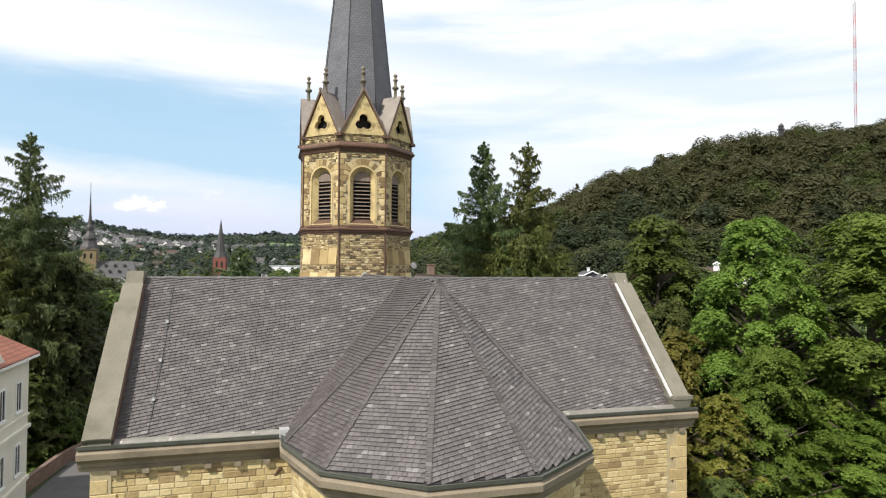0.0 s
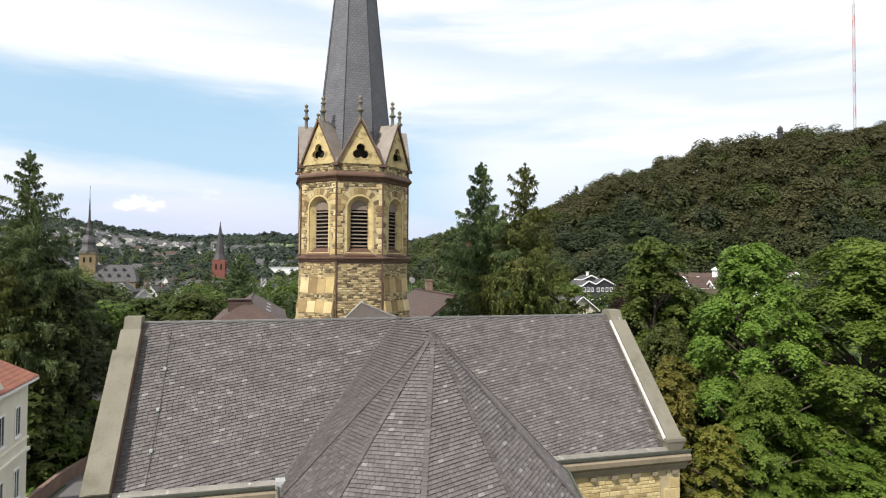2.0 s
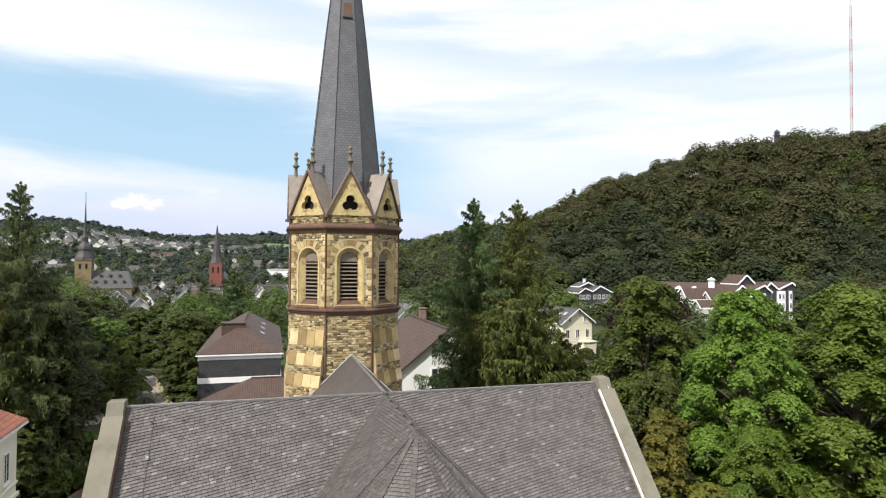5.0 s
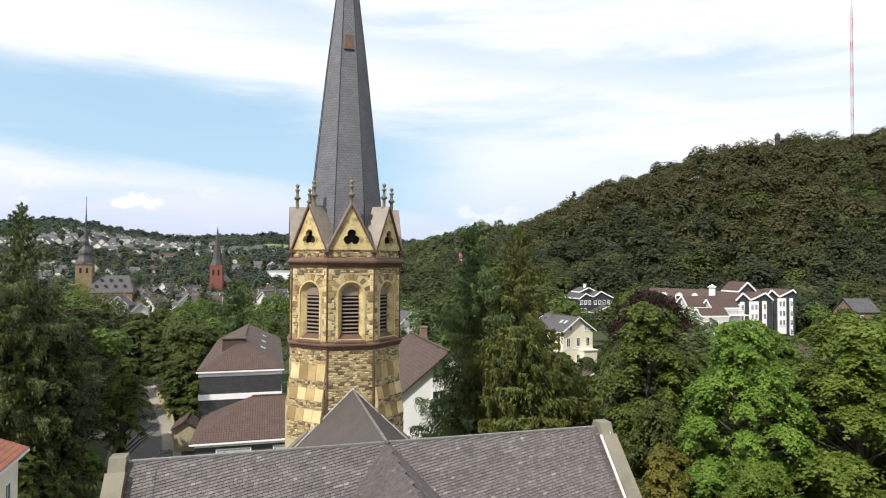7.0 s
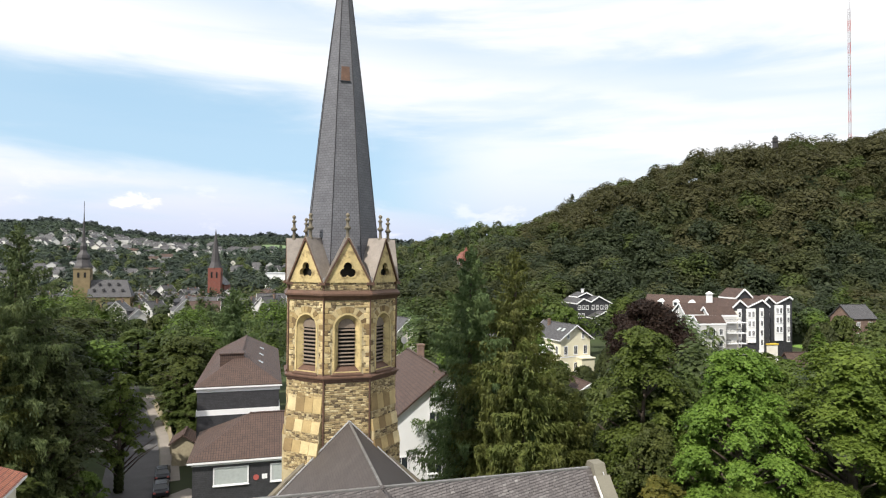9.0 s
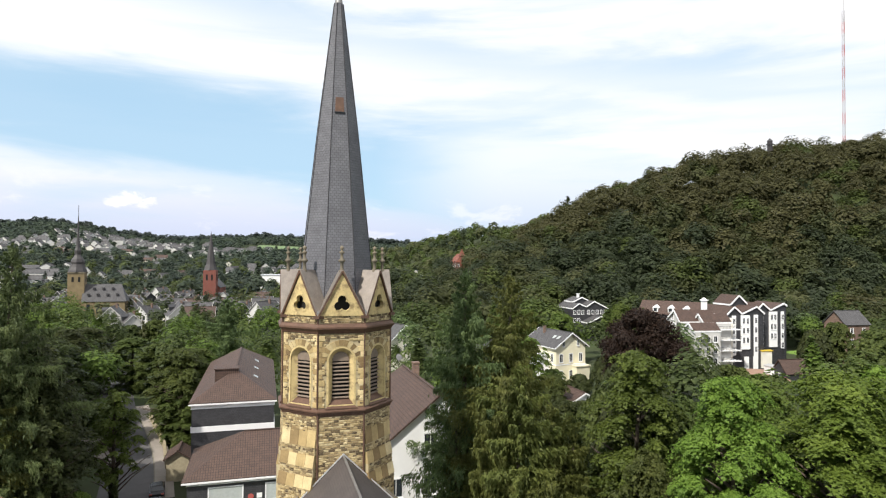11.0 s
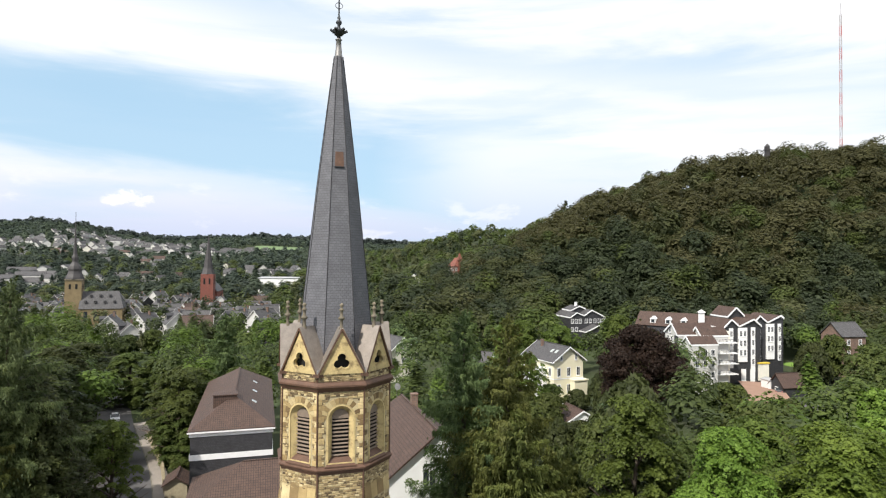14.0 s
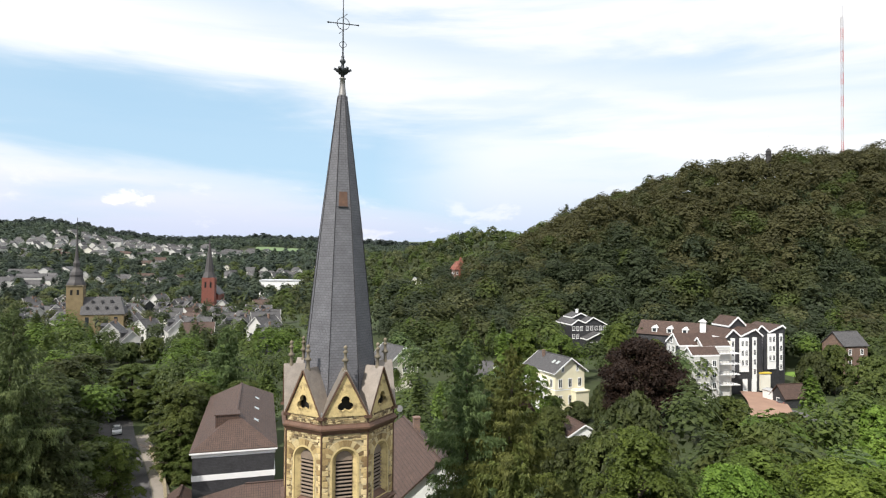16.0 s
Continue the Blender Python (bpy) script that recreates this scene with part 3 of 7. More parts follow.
g.slab([(CHOIR, APEX_V, EAVE - 0.03), (CHOIR, 0, EAVE - 0.03), (0, 0, RIDGE - 0.03), apex], 0.1)
g.slab([(-CHOIR, 0, EAVE - 0.03), (-CHOIR, APEX_V, EAVE - 0.03), apex, (0, 0, RIDGE - 0.03)], 0.1)
choir_roof = part("choir_roof", g, SLATE_BED, church)
g = Geo()
NV1 = TOWER_V - APO - 0.02
g.slab([(5.6, 0, EAVE - 0.35), (5.6, NV1, EAVE - 0.35), (0, NV1, RIDGE), (0, 0, RIDGE)], 0.12)
g.slab([(-5.6, NV1, EAVE - 0.35), (-5.6, 0, EAVE - 0.35), (0, 0, RIDGE), (0, NV1, RIDGE)], 0.12)
part("nave_roof", g, NAVE_SLATE, church, "plain smooth dark slate nave roof")
part("ridge_cap", Geo().beam((-HALF_L, 0, RIDGE + 0.01), (HALF_L, 0, RIDGE + 0.01), 0.16, 0.07), LEAD, church)
part("ridge_cap", Geo().beam((0, 0.1, RIDGE + 0.01), (0, NV1, RIDGE + 0.01), 0.12, 0.06), LEAD, church)
# zinc flashing where the nave roof meets the west gable, and the gable behind it
for s in (-1, 1):
    part("flashing", Geo().beam((0, NV1 - 0.1, RIDGE + 0.1), (s * 5.7, NV1 - 0.1, EAVE - 0.35), 0.07, 0.07), FLASH, church, "bright zinc flashing")
    part("west_gable_coping", Geo().beam((s * 2.6, NV1 + 0.35, RIDGE - 2.5), (s * 6.4, NV1 + 0.35, EAVE - 0.85), 0.6, 0.3), ASHLAR_DARK, church)
    part("kneeler_stone", Geo().box(s * 6.1 - 0.4, s * 6.1 + 0.4, NV1 - 0.2, NV1 + 0.8, EAVE - 1.5, EAVE - 0.6), ASHLAR_DARK, church)
g = Geo().plate([(-6.3, -1), (6.3, -1), (6.3, EAVE - 0.8), (0, RIDGE - 0.05), (-6.3, EAVE - 0.8)], [], NV1 + 0.08, NV1 + 0.6)
part("west_gable_wall", g, ASHLAR, church)

# transept gable copings, stepped near the ridge, with kneelers at the foot
for s in (-1, 1):
    c = s * (HALF_L + 0.33)
    for v in (-1, 1):
        g = Geo()
        foot, head = Vector((c, v * (HALF_V + (0.16 if s > 0 else 0.40)), EAVE + (0.33 if s > 0 else 0.09))), Vector((c, v * 0.55, RIDGE - 0.3))
        g.beam(foot, head, 0.7, 0.34, up=(0, -v * 0.7, 0.7))
        part("coping_base", Geo().beam(foot + Vector((0, -v * 0.02, -0.3)), head + Vector((0, 0, -0.3)), 0.66, 0.36, up=(0, -v * 0.7, 0.7)), COPING, church)
        if s < 0:
            part("coping_slab", Geo().beam(foot.lerp(head, 0.0) + Vector((-0.06, 0, -0.02)), foot.lerp(head, 0.86) + Vector((-0.06, 0, -0.02)), 0.84, 0.3, up=(0, -v * 0.7, 0.7)), COPING, church, "lichen-grey raised coping slab")
        part("coping", g, COPING, church, "lichen-grey gable coping")
        if s < 0:
            part("coping_drip", Geo().beam(foot + Vector((0.37, 0, 0.0)), head + Vector((0.37, 0, 0.0)), 0.05, 0.2, up=(0, -v * 0.7, 0.7)), BROWNMETAL, church, "dark brown metal soaker strip")
            continue
        part("coping_line", Geo().beam(foot + Vector((0.07, 0, 0.225)), head + Vector((0.07, 0, 0.225)), 0.03, 0.03, up=(0, -v * 0.7, 0.7)), FLASH, church)
        part("coping_roll", Geo().beam(foot + Vector((-s * 0.39, 0, 0.06)), head + Vector((-s * 0.39, 0, 0.06)), 0.08, 0.09, up=(0, -v * 0.7, 0.7)), LIME, church, "white lime-stained flashing")
        g = Geo().prism([(c - 0.42, v * HALF_V - 0.4), (c + 0.46, v * HALF_V - 0.4), (c + 0.46, v * HALF_V + 0.42), (c - 0.42, v * HALF_V + 0.42)], EAVE + 0.30, EAVE + 0.44)
        g.prism([(c - 0.3, v * HALF_V - 0.3), (c + 0.3, v * HALF_V - 0.3), (c + 0.3, v * HALF_V + 0.3), (c - 0.3, v * HALF_V + 0.3)], EAVE - 0.12, EAVE + 0.30, [(c - 0.4, v * HALF_V - 0.38), (c + 0.42, v * HALF_V - 0.38), (c + 0.42, v * HALF_V + 0.38), (c - 0.4, v * HALF_V + 0.38)])
        part("kneeler_stone", g, COPING, church)
    g = Geo().prism([(c - 0.3, -0.8), (c + 0.3, -0.8), (c + 0.3, 0.8), (c - 0.3, 0.8)], RIDGE - 0.75, RIDGE + 0.26, [(c - 0.3, -0.3), (c + 0.3, -0.3), (c + 0.3, 0.3), (c - 0.3, 0.3)])
    part("coping_cap", g, COPING, church)


def moulding(line, profile, closed=False):
    """Sweeps a profile of (outward, z) along a level line; outward is to the right of the way."""
    g = Geo()
    pts = [Vector((p[0], p[1], 0)) for p in line]
    n = len(pts)
    rows = []
    for i, p in enumerate(pts):
        d0 = (p - pts[i - 1]).normalized() if (i or closed) else None
        d1 = (pts[(i + 1) % n] - p).normalized() if (i < n - 1 or closed) else None
        d0, d1 = d0 or d1, d1 or d0
        n0, n1 = Vector((d0.y, -d0.x, 0)), Vector((d1.y, -d1.x, 0))
        o = (n0 + n1) / max(0.2, 1 + n0.dot(n1))
        rows.append([p + o * a + Vector((0, 0, z)) for a, z in profile])
    g.rings(rows + ([rows[0]] if closed else []), cap=not closed)
    g.f = [tuple(reversed(f)) for f in g.f]
    return g


# eaves: cornice, gutter and corbels along transept and apse
OUT = 0.26                            # the walls stand this far out under the eaves
WALL_L = [(-HALF_L - 0.94, -HALF_V + 0.1), (-CHOIR + 0.02, -HALF_V + 0.1)]
WALL_R = [(CHOIR - 0.02, -HALF_V + 0.1), (HALF_L + 0.92, -HALF_V + 0.1)]
WALL_A = [(-CHOIR + 0.45, -HALF_V + 0.1)] + [(p[0], p[1]) for p in reversed(apse_ring(-0.45, 0))] + [(CHOIR - 0.45, -HALF_V + 0.1)]
CORNICE = [(0, EAVE - 0.86), (0.30, EAVE - 0.86), (0.33, EAVE - 0.74), (0.40, EAVE - 0.70), (0.43, EAVE - 0.58), (0.55, EAVE - 0.48), (0.64, EAVE - 0.42), (0.66, EAVE - 0.24), (0.5, EAVE - 0.12), (0, EAVE - 0.12)]
GUT = [(0.42, EAVE - 0.11), (0.62, EAVE - 0.11), (0.64, EAVE + 0.0), (0.58, EAVE + 0.0), (0.56, EAVE - 0.06), (0.42, EAVE - 0.06)]
SNOW = [(0.24, EAVE - 0.08), (0.38, EAVE - 0.12), (0.42, EAVE - 0.04), (0.36, EAVE + 0.04), (0.24, EAVE + 0.08)]
for line in (WALL_L, WALL_A, WALL_R):
    part("eaves_cornice", moulding(line, CORNICE), CORNICE_STONE, church, "weathered tan stone cornice")
    part("gutter", moulding(line, GUT), GUTTER, church)
    part("eaves_flashing", moulding([(max(-HALF_L, min(HALF_L, p[0])), p[1]) for p in line], SNOW), EAVES, church, "white-streaked zinc eaves sheet")
corbel = Geo().box(-0.11, 0.11, -0.42, 0.02, EAVE - 1.0, EAVE - 0.86).mesh("corbel", CORNICE_STONE)
for line in (WALL_L, WALL_R):
    x = line[0][0] + 1.0
    while x < line[-1][0] - 0.2:
        part("corbel", corbel, None, church, m=pose(x, -HALF_V + 0.1, 0))
        x += 0.92
part("downpipe", Geo().tube([(-CHOIR - 0.15, -HALF_V - 0.2, EAVE - 1.2), (-CHOIR - 0.35, -HALF_V - 0.08, EAVE - 1.5), (-CHOIR - 0.35, -HALF_V - 0.08, -0.5)], 0.07), BROWNMETAL, church, "rust-brown downpipe")
part("gutter_corner", Geo().box(-CHOIR - 0.22, -CHOIR + 0.1, -HALF_V - 0.55, -HALF_V - 0.15, EAVE - 0.12, EAVE + 0.14), FLASH, church)

# tower shaft: eight faces, arched belfry openings in the upper stage
Z_STR, Z_COR, Z_GAB = 20.16, 25.27, 26.08


def face_pose(k, inset=0.0):
    """The place of tower face k (0 faces the choir): x along the face, y into the tower."""
    return pose(TOWER_U, TOWER_V, 0) @ pose(0, 0, 0, 0, 0, 45 * k) @ pose(0, -APO + inset, 0)


def octagon(apothem, z):
    r = apothem / math.cos(math.pi / 8)
    return [(TOWER_U + r * math.cos(math.pi / 8 + k * math.pi / 4), TOWER_V + r * math.sin(math.pi / 8 + k * math.pi / 4), z) for k in range(8)]


def arch(half, z0, spring, n=12, rise=None):
    rise = rise or half
    return [(-half, z0), (half, z0)] + [(half * math.cos(math.pi * i / n), spring + rise * math.sin(math.pi * i / n)) for i in range(n + 1)]


def trefoil(z, r, n=9):
    pts = []
    for lobe in (-30, 90, 210):
        cx, cz = r * 0.95 * math.cos(math.radians(lobe)), z + r * 0.95 * math.sin(math.radians(lobe))
        pts += [(cx + r * math.cos(math.radians(lobe - 115 + 230 * i / n)), cz + r * math.sin(math.radians(lobe - 115 + 230 * i / n))) for i in range(n + 1)]
    return pts


h = SIDE / 2
belfry = Geo().plate([(-h, Z_STR), (h, Z_STR), (h, Z_GAB + 0.1), (-h, Z_GAB + 0.1)], [arch(0.80, 20.42, 23.3)], 0.0, 0.4).mesh("belfry_wall", MORTAR)
surround = Geo()
surround.plate(arch(0.9, 20.5, 23.3, 14), [arch(0.78, 20.58, 23.3, 14)], -0.03, 0.06)
surround = surround.mesh("surround", ASHLAR)
va = math.pi / 26 - 0.012
voussoir = Geo().plate([(0.92 * math.sin(-va), 0.92 * math.cos(va)), (0.92 * math.sin(va), 0.92 * math.cos(va)), (1.29 * math.sin(va), 1.29 * math.cos(va)), (1.29 * math.sin(-va), 1.29 * math.cos(va))], [], -0.04, 0.05).mesh("voussoir", QUOIN)
# splayed reveal from the wall face back to the louvres
outer_a, inner_a = arch(0.80, 20.42, 23.3, 14), arch(0.52, 20.87, 23.3, 14)
g = Geo()
for i in range(1, len(outer_a)):
    j = (i + 1) % len(outer_a)
    g.poly((outer_a[i][0], 0.0, outer_a[i][1]), (inner_a[i][0], 0.36, inner_a[i][1]), (inner_a[j][0], 0.36, inner_a[j][1]), (outer_a[j][0], 0.0, outer_a[j][1]))
reveal = g.mesh("reveal", ASHLAR)
sill = Geo().rings([[(-0.98, -0.17, 20.34), (0.98, -0.17, 20.34), (0.98, -0.17, 20.42), (-0.98, -0.17, 20.42)], [(-0.84, -0.03, 20.42), (0.84, -0.03, 20.42), (0.84, -0.03, 20.52), (-0.84, -0.03, 20.52)], [(-0.52, 0.38, 20.78), (0.52, 0.38, 20.78), (0.52, 0.38, 20.92), (-0.52, 0.38, 20.92)]]).mesh("copper_sill", BROWNMETAL)
slat = Geo().rings([[(-0.52, 0.24, 0), (0.52, 0.24, 0), (0.52, 0.24, 0.035), (-0.52, 0.24, 0.035)], [(-0.52, 0.36, 0.05), (0.52, 0.36, 0.05), (0.52, 0.36, 0.085), (-0.52, 0.36, 0.085)]]).mesh("louvre", LOUVRE)
head = Geo().plate([p for p in arch(0.52, 23.24, 23.3, 12)], [], 0.30, 0.36).mesh("louvre_head", LOUVRE)
# added black sheet: the unlit space behind the louvres as plain colour
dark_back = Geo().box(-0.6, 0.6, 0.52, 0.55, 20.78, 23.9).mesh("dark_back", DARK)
gable_front = Geo().plate([(-h + 0.06, Z_GAB), (h - 0.06, Z_GAB), (0.0, 28.7)], [trefoil(26.82, 0.27)], -0.1, 0.16).mesh("gable", ASHLAR)
# the same painted-in shade behind the trefoil
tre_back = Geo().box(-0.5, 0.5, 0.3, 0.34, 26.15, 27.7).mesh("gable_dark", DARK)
boss = Geo()
tp = trefoil(26.82, 0.325)
boss.plate(tp, [trefoil(26.82, 0.27)], -0.13, -0.05)
boss.plate([(0.1 * math.cos(t), 27.75 + 0.1 * math.sin(t)) for t in np.linspace(0, 2 * math.pi, 12, False)], [], -0.13, -0.05)
tre_ring = boss.mesh("trefoil_ring", ASHLAR)
g = Geo()
for s in (-1, 1):
    e0, e1 = Vector((s * (h + 0.03), -0.2, Z_GAB - 0.08)), Vector((0, -0.2, 28.88))
    b0, b1 = Vector((s * (h + 0.03), 0.72, Z_GAB - 0.08)), Vector((0, 1.95, 28.88))
    q = [e0, b0, b1, e1] if s < 0 else [b0, e0, e1, b1]
    g.slab(q, 0.09)
gable_roof = g.mesh("gable_roof", GABLEMETAL)
g = Geo()
for s in (-1, 1):
    for i in range(1, 5):
        t = i / 5
        a = Vector((s * (h + 0.03), -0.2, Z_GAB - 0.08)).lerp(Vector((0, -0.2, 28.88)), 0)
        p = Vector((s * (h + 0.03) * 1.0, -0.2 + 0.92 * t, Z_GAB - 0.06))
        q = Vector((0, -0.2 + 2.1 * t, 28.89))
        g.beam(p, q, 0.05, 0.09)
seams = g.mesh("standing_seams", GABLEMETAL)
verge = Geo()
for s in (-1, 1):
    verge.beam((s * (h + 0.02), -0.16, Z_GAB - 0.02), (0, -0.16, 28.87), 0.10, 0.12, up=(0, 1, 0))
verge = verge.mesh("verge_trim", BROWNMETAL)
finial = Geo().lathe([(r, 28.55 + (z - 29.1) * 0.95) for r, z in [(0.16, 29.1), (0.16, 29.45), (0.11, 29.55), (0.10, 29.95), (0.17, 30.02), (0.23, 30.10), (0.17, 30.18), (0.10, 30.26), (0.09, 30.55), (0.16, 30.62), (0.16, 30.68), (0.07, 30.75), (0.07, 30.83), (0.13, 30.92), (0.13, 31.0), (0.03, 31.1)]], 10).mesh("finial", ASHLAR_DARK, True)
pipe = Geo().tube([(h, -0.06, Z_STR + 0.15), (h, -0.06, Z_GAB + 0.15)], 0.05, 6).mesh("downpipe", BROWNMETAL)
spout = Geo().box(h - 0.24, h + 0.24, -0.24, 0.25, Z_GAB - 0.16, Z_GAB + 0.02).mesh("gutter_box", BROWNMETAL)
spike = Geo().lathe([(0.06, Z_GAB), (0.07, Z_GAB + 0.2), (0.02, Z_GAB + 0.36)], 6, (h + 0.05, -0.1)).mesh("outlet", LEAD)


def rubble(x0, x1, z0, z1, seed, keep=None, row=0.115, lo=0.10, hi=0.28, depth=0.045):
    """Rubble courses as separate blocks on the xz plane; keep(x, z) says where the wall is bare."""
    rnd = random.Random(seed)
    out = []
    z = z0
    while z < z1 - 0.05:
        hh = min(rnd.uniform(0.65, 1.45) * row, z1 - z)
        x = x0
        while x < x1 - 0.04:
            w = rnd.uniform(lo, hi) * (0.75 + 0.5 * hh / row)
            if x1 - (x + w) < lo * 0.6:
                w = x1 - x
            if keep is None or all(keep(px, pz) for px in (x + 0.02, x + w - 0.02) for pz in (z + 0.02, z + hh - 0.02)):
                out.append((x + 0.013, x + w - 0.013, z + 0.013, z + hh - 0.013, depth * rnd.uniform(0.4, 1.3)))
            x += w
        z += hh
    return out


def block(g, x0, x1, z0, z1, d, y=0.0):
    """One rough block on the face y, with worn edges."""
    e = min(0.018, (z1 - z0) / 4, (x1 - x0) / 4)
    g.rings([[(x0, y + 0.01, z0), (x1, y + 0.01, z0), (x1, y + 0.01, z1), (x0, y + 0.01, z1)],
             [(x0, y - d * 0.55, z0), (x1, y - d * 0.55, z0), (x1, y - d * 0.55, z1), (x0, y - d * 0.55, z1)],
             [(x0 + e, y - d, z0 + e), (x1 - e, y - d, z0 + e), (x1 - e, y - d, z1 - e), (x0 + e, y - d, z1 - e)]])
    g.f.pop(-2)


def off_window(x, z):
    return not (abs(x) < 0.92 and z < 23.38) and not (math.hypot(x, z - 23.3) < 1.3 and z >= 23.28)


QUOINS = {}
for s in (-1, 1):
    for i, w in ((0, 0.4), (1, 0.26)):
        g = Geo()
        block(g, *(sorted((s * (h - 0.02), s * (h - w)))), 0.01, 0.33, 0.045)
        QUOINS[s, i] = g.mesh("quoin", QUOIN)
LOW = Geo().prism([(p[0], p[1]) for p in octagon(APO + 0.02, 0)], 9.0, Z_STR)
part("tower_wall", LOW, MORTAR, church)
for k in range(8):
    m = face_pose(k)
    face = part("belfry_wall", belfry, None, church, m=m)
    win = part("belfry_window", reveal, None, church, "arched belfry opening with brown louvres", m=m)
    part("surround", surround, None, win)
    part("copper_sill", sill, None, win)
    part("louvre_head", head, None, win)
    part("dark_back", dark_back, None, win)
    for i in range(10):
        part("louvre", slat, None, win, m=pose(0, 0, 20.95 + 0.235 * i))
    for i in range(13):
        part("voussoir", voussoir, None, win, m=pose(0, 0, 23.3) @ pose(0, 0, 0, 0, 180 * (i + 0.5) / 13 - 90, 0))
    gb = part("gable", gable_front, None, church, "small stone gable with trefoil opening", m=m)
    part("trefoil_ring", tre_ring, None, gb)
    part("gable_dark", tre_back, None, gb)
    part("gable_roof", gable_roof, None, gb)
    part("standing_seams", seams, None, gb)
    part("verge_trim", verge, None, gb)
    part("finial", finial, None, gb, "stone finial with knobs", m=pose(0, 0.28, 0))
    part("downpipe", pipe, None, church, m=m)
    part("gutter_box", spout, None, church, m=m)
    part("outlet", spike, None, church, m=m)
    if k in (0, 1, 2, 6, 7):
        g = Geo()
        for b in rubble(-h + 0.05, h - 0.05, Z_STR + 0.28, Z_COR - 0.3, 40 + k, off_window):
            block(g, *b)
        for b in rubble(-h + 0.1, h - 0.1, Z_COR + 0.36, Z_GAB + 0.02, 60 + k):
            block(g, *b)
        tagged(part("belfry_masonry", g, STONE, face), kind="stuff")
        g = Geo()
        for b in rubble(-h + 0.03, h - 0.03, 13.5, Z_STR - 0.2, 80 + k):
            block(g, *b)
        tagged(part("tower_masonry", g, STONE, church, m=m @ pose(0, -0.02, 0)), kind="stuff")
        for s in (-1, 1):
            for i in range(0, 14):
                z0 = Z_STR + 0.28 + i * 0.34
                if z0 < Z_COR - 0.5:
                    part("quoin", QUOINS[s, i % 2], None, face, m=pose(0, 0, z0))


def octa_ring(profile):
    line = [(p[0], p[1]) for p in octagon(APO, 0)][::1]
    return moulding(line, profile, True)


part("string_course", octa_ring([(-0.1, Z_STR - 0.26), (0.07, Z_STR - 0.26), (0.08, Z_STR - 0.14), (0.14, Z_STR - 0.12), (0.15, Z_STR - 0.02), (0.24, Z_STR + 0.02), (0.24, Z_STR + 0.1), (0.17, Z_STR + 0.14), (0.05, Z_STR + 0.24), (-0.1, Z_STR + 0.28)]), BROWNMETAL, church, "brown metal-clad string course")
part("belfry_cornice", octa_ring([(-0.1, Z_COR - 0.28), (0.08, Z_COR - 0.28), (0.14, Z_COR - 0.14), (0.28, Z_COR + 0.02), (0.28, Z_COR + 0.12), (0.22, Z_COR + 0.16), (0.14, Z_COR + 0.3), (-0.1, Z_COR + 0.36)]), BROWNMETAL, church, "brown metal-clad cornice")

# sloped stone broaches on the diagonal faces below the string course
for k in (1, 7, 3, 5):
    m = face_pose(k)
    for i, (z0, z1, d0, d1) in enumerate(((18.05, 19.2, 0.16, 0.02), (16.85, 17.55, 0.34, 0.18), (15.6, 16.3, 0.52, 0.36))):
        n = 4
        for j in range(n):
            g = Geo()
            x0, x1 = -h + 0.06 + (2 * h - 0.12) * j / n, -h + 0.06 + (2 * h - 0.12) * (j + 1) / n - 0.02
            g.rings([[(x0, -d0, z0), (x1, -d0, z0), (x1, 0.1, z0), (x0, 0.1, z0)], [(x0, -d1 - 0.01, z1), (x1, -d1 - 0.01, z1), (x1, 0.1, z1), (x0, 0.1, z1)]])
            part("broach_stone", g, QUOIN, church, m=m)
        g = Geo().box(-h + 0.08, h - 0.08, -d0 + 0.04, 0.1, 9.0 if i == 2 else (16.9 if i == 0 else 15.7), z0)
        pier = part("buttress", g, MORTAR, church, m=m)
        g = Geo()
        for b in rubble(-h + 0.1, h - 0.1, max(14.0, z0 - 1.2), z0 - 0.02, 120 + k * 3 + i):
            block(g, *b, y=-d0 + 0.04)
        tagged(part("buttress_masonry", g, STONE, pier), kind="stuff")
for s in (-1, 1):
    part("downpipe", Geo().tube([(s * h, -0.08, 14.0), (s * h, -0.08, Z_STR - 0.1)], 0.06, 6), BROWNMETAL, church, m=face_pose(0))

# spire
sp = [(2.52, Z_GAB - 0.15), (2.27, 28.7), (1.32, 38.1), (0.29, 47.0)]
part("spire", Geo().rings([octagon(a, z) for a, z in sp]), SPIRE, church, "tall octagonal slate spire")
for k in range(8):
    a, b = Vector(octagon(2.74, Z_GAB - 0.15)[k]), Vector(octagon(0.25, 47.0)[k])
    pts = [Vector(octagon(q + 0.012, z)[k]) for q, z in sp]
    part("hip_flashing", Geo().tube(pts, 0.025, 5), SLATE_BED, church)
part("spire_cap", Geo().lathe([(0.30, 46.8), (0.27, 47.1), (0.20, 47.6), (0.17, 48.15), (0.25, 48.2), (0.12, 48.3)], 10, (TOWER_U, TOWER_V)), LEAD, church, "grey metal spire cap", True)
hz0, hz1 = 39.35, 40.35
ap = lambda z: np.interp(z, [p[1] for p in sp], [p[0] for p in sp])
g = Geo().rings([[(-0.3, -ap(hz0) - 0.03 + 0.05 * 0, hz0), (0.3, -ap(hz0) - 0.03, hz0), (0.3, -ap(hz0) + 0.1, hz0), (-0.3, -ap(hz0) + 0.1, hz0)], [(-0.26, -ap(hz1) - 0.03, hz1), (0.26, -ap(hz1) - 0.03, hz1), (0.26, -ap(hz1) + 0.1, hz1), (-0.26, -ap(hz1) + 0.1, hz1)]])
part("spire_hatch", g, BROWNMETAL, church, "small rust-brown hatch", m=pose(TOWER_U, TOWER_V, 0))
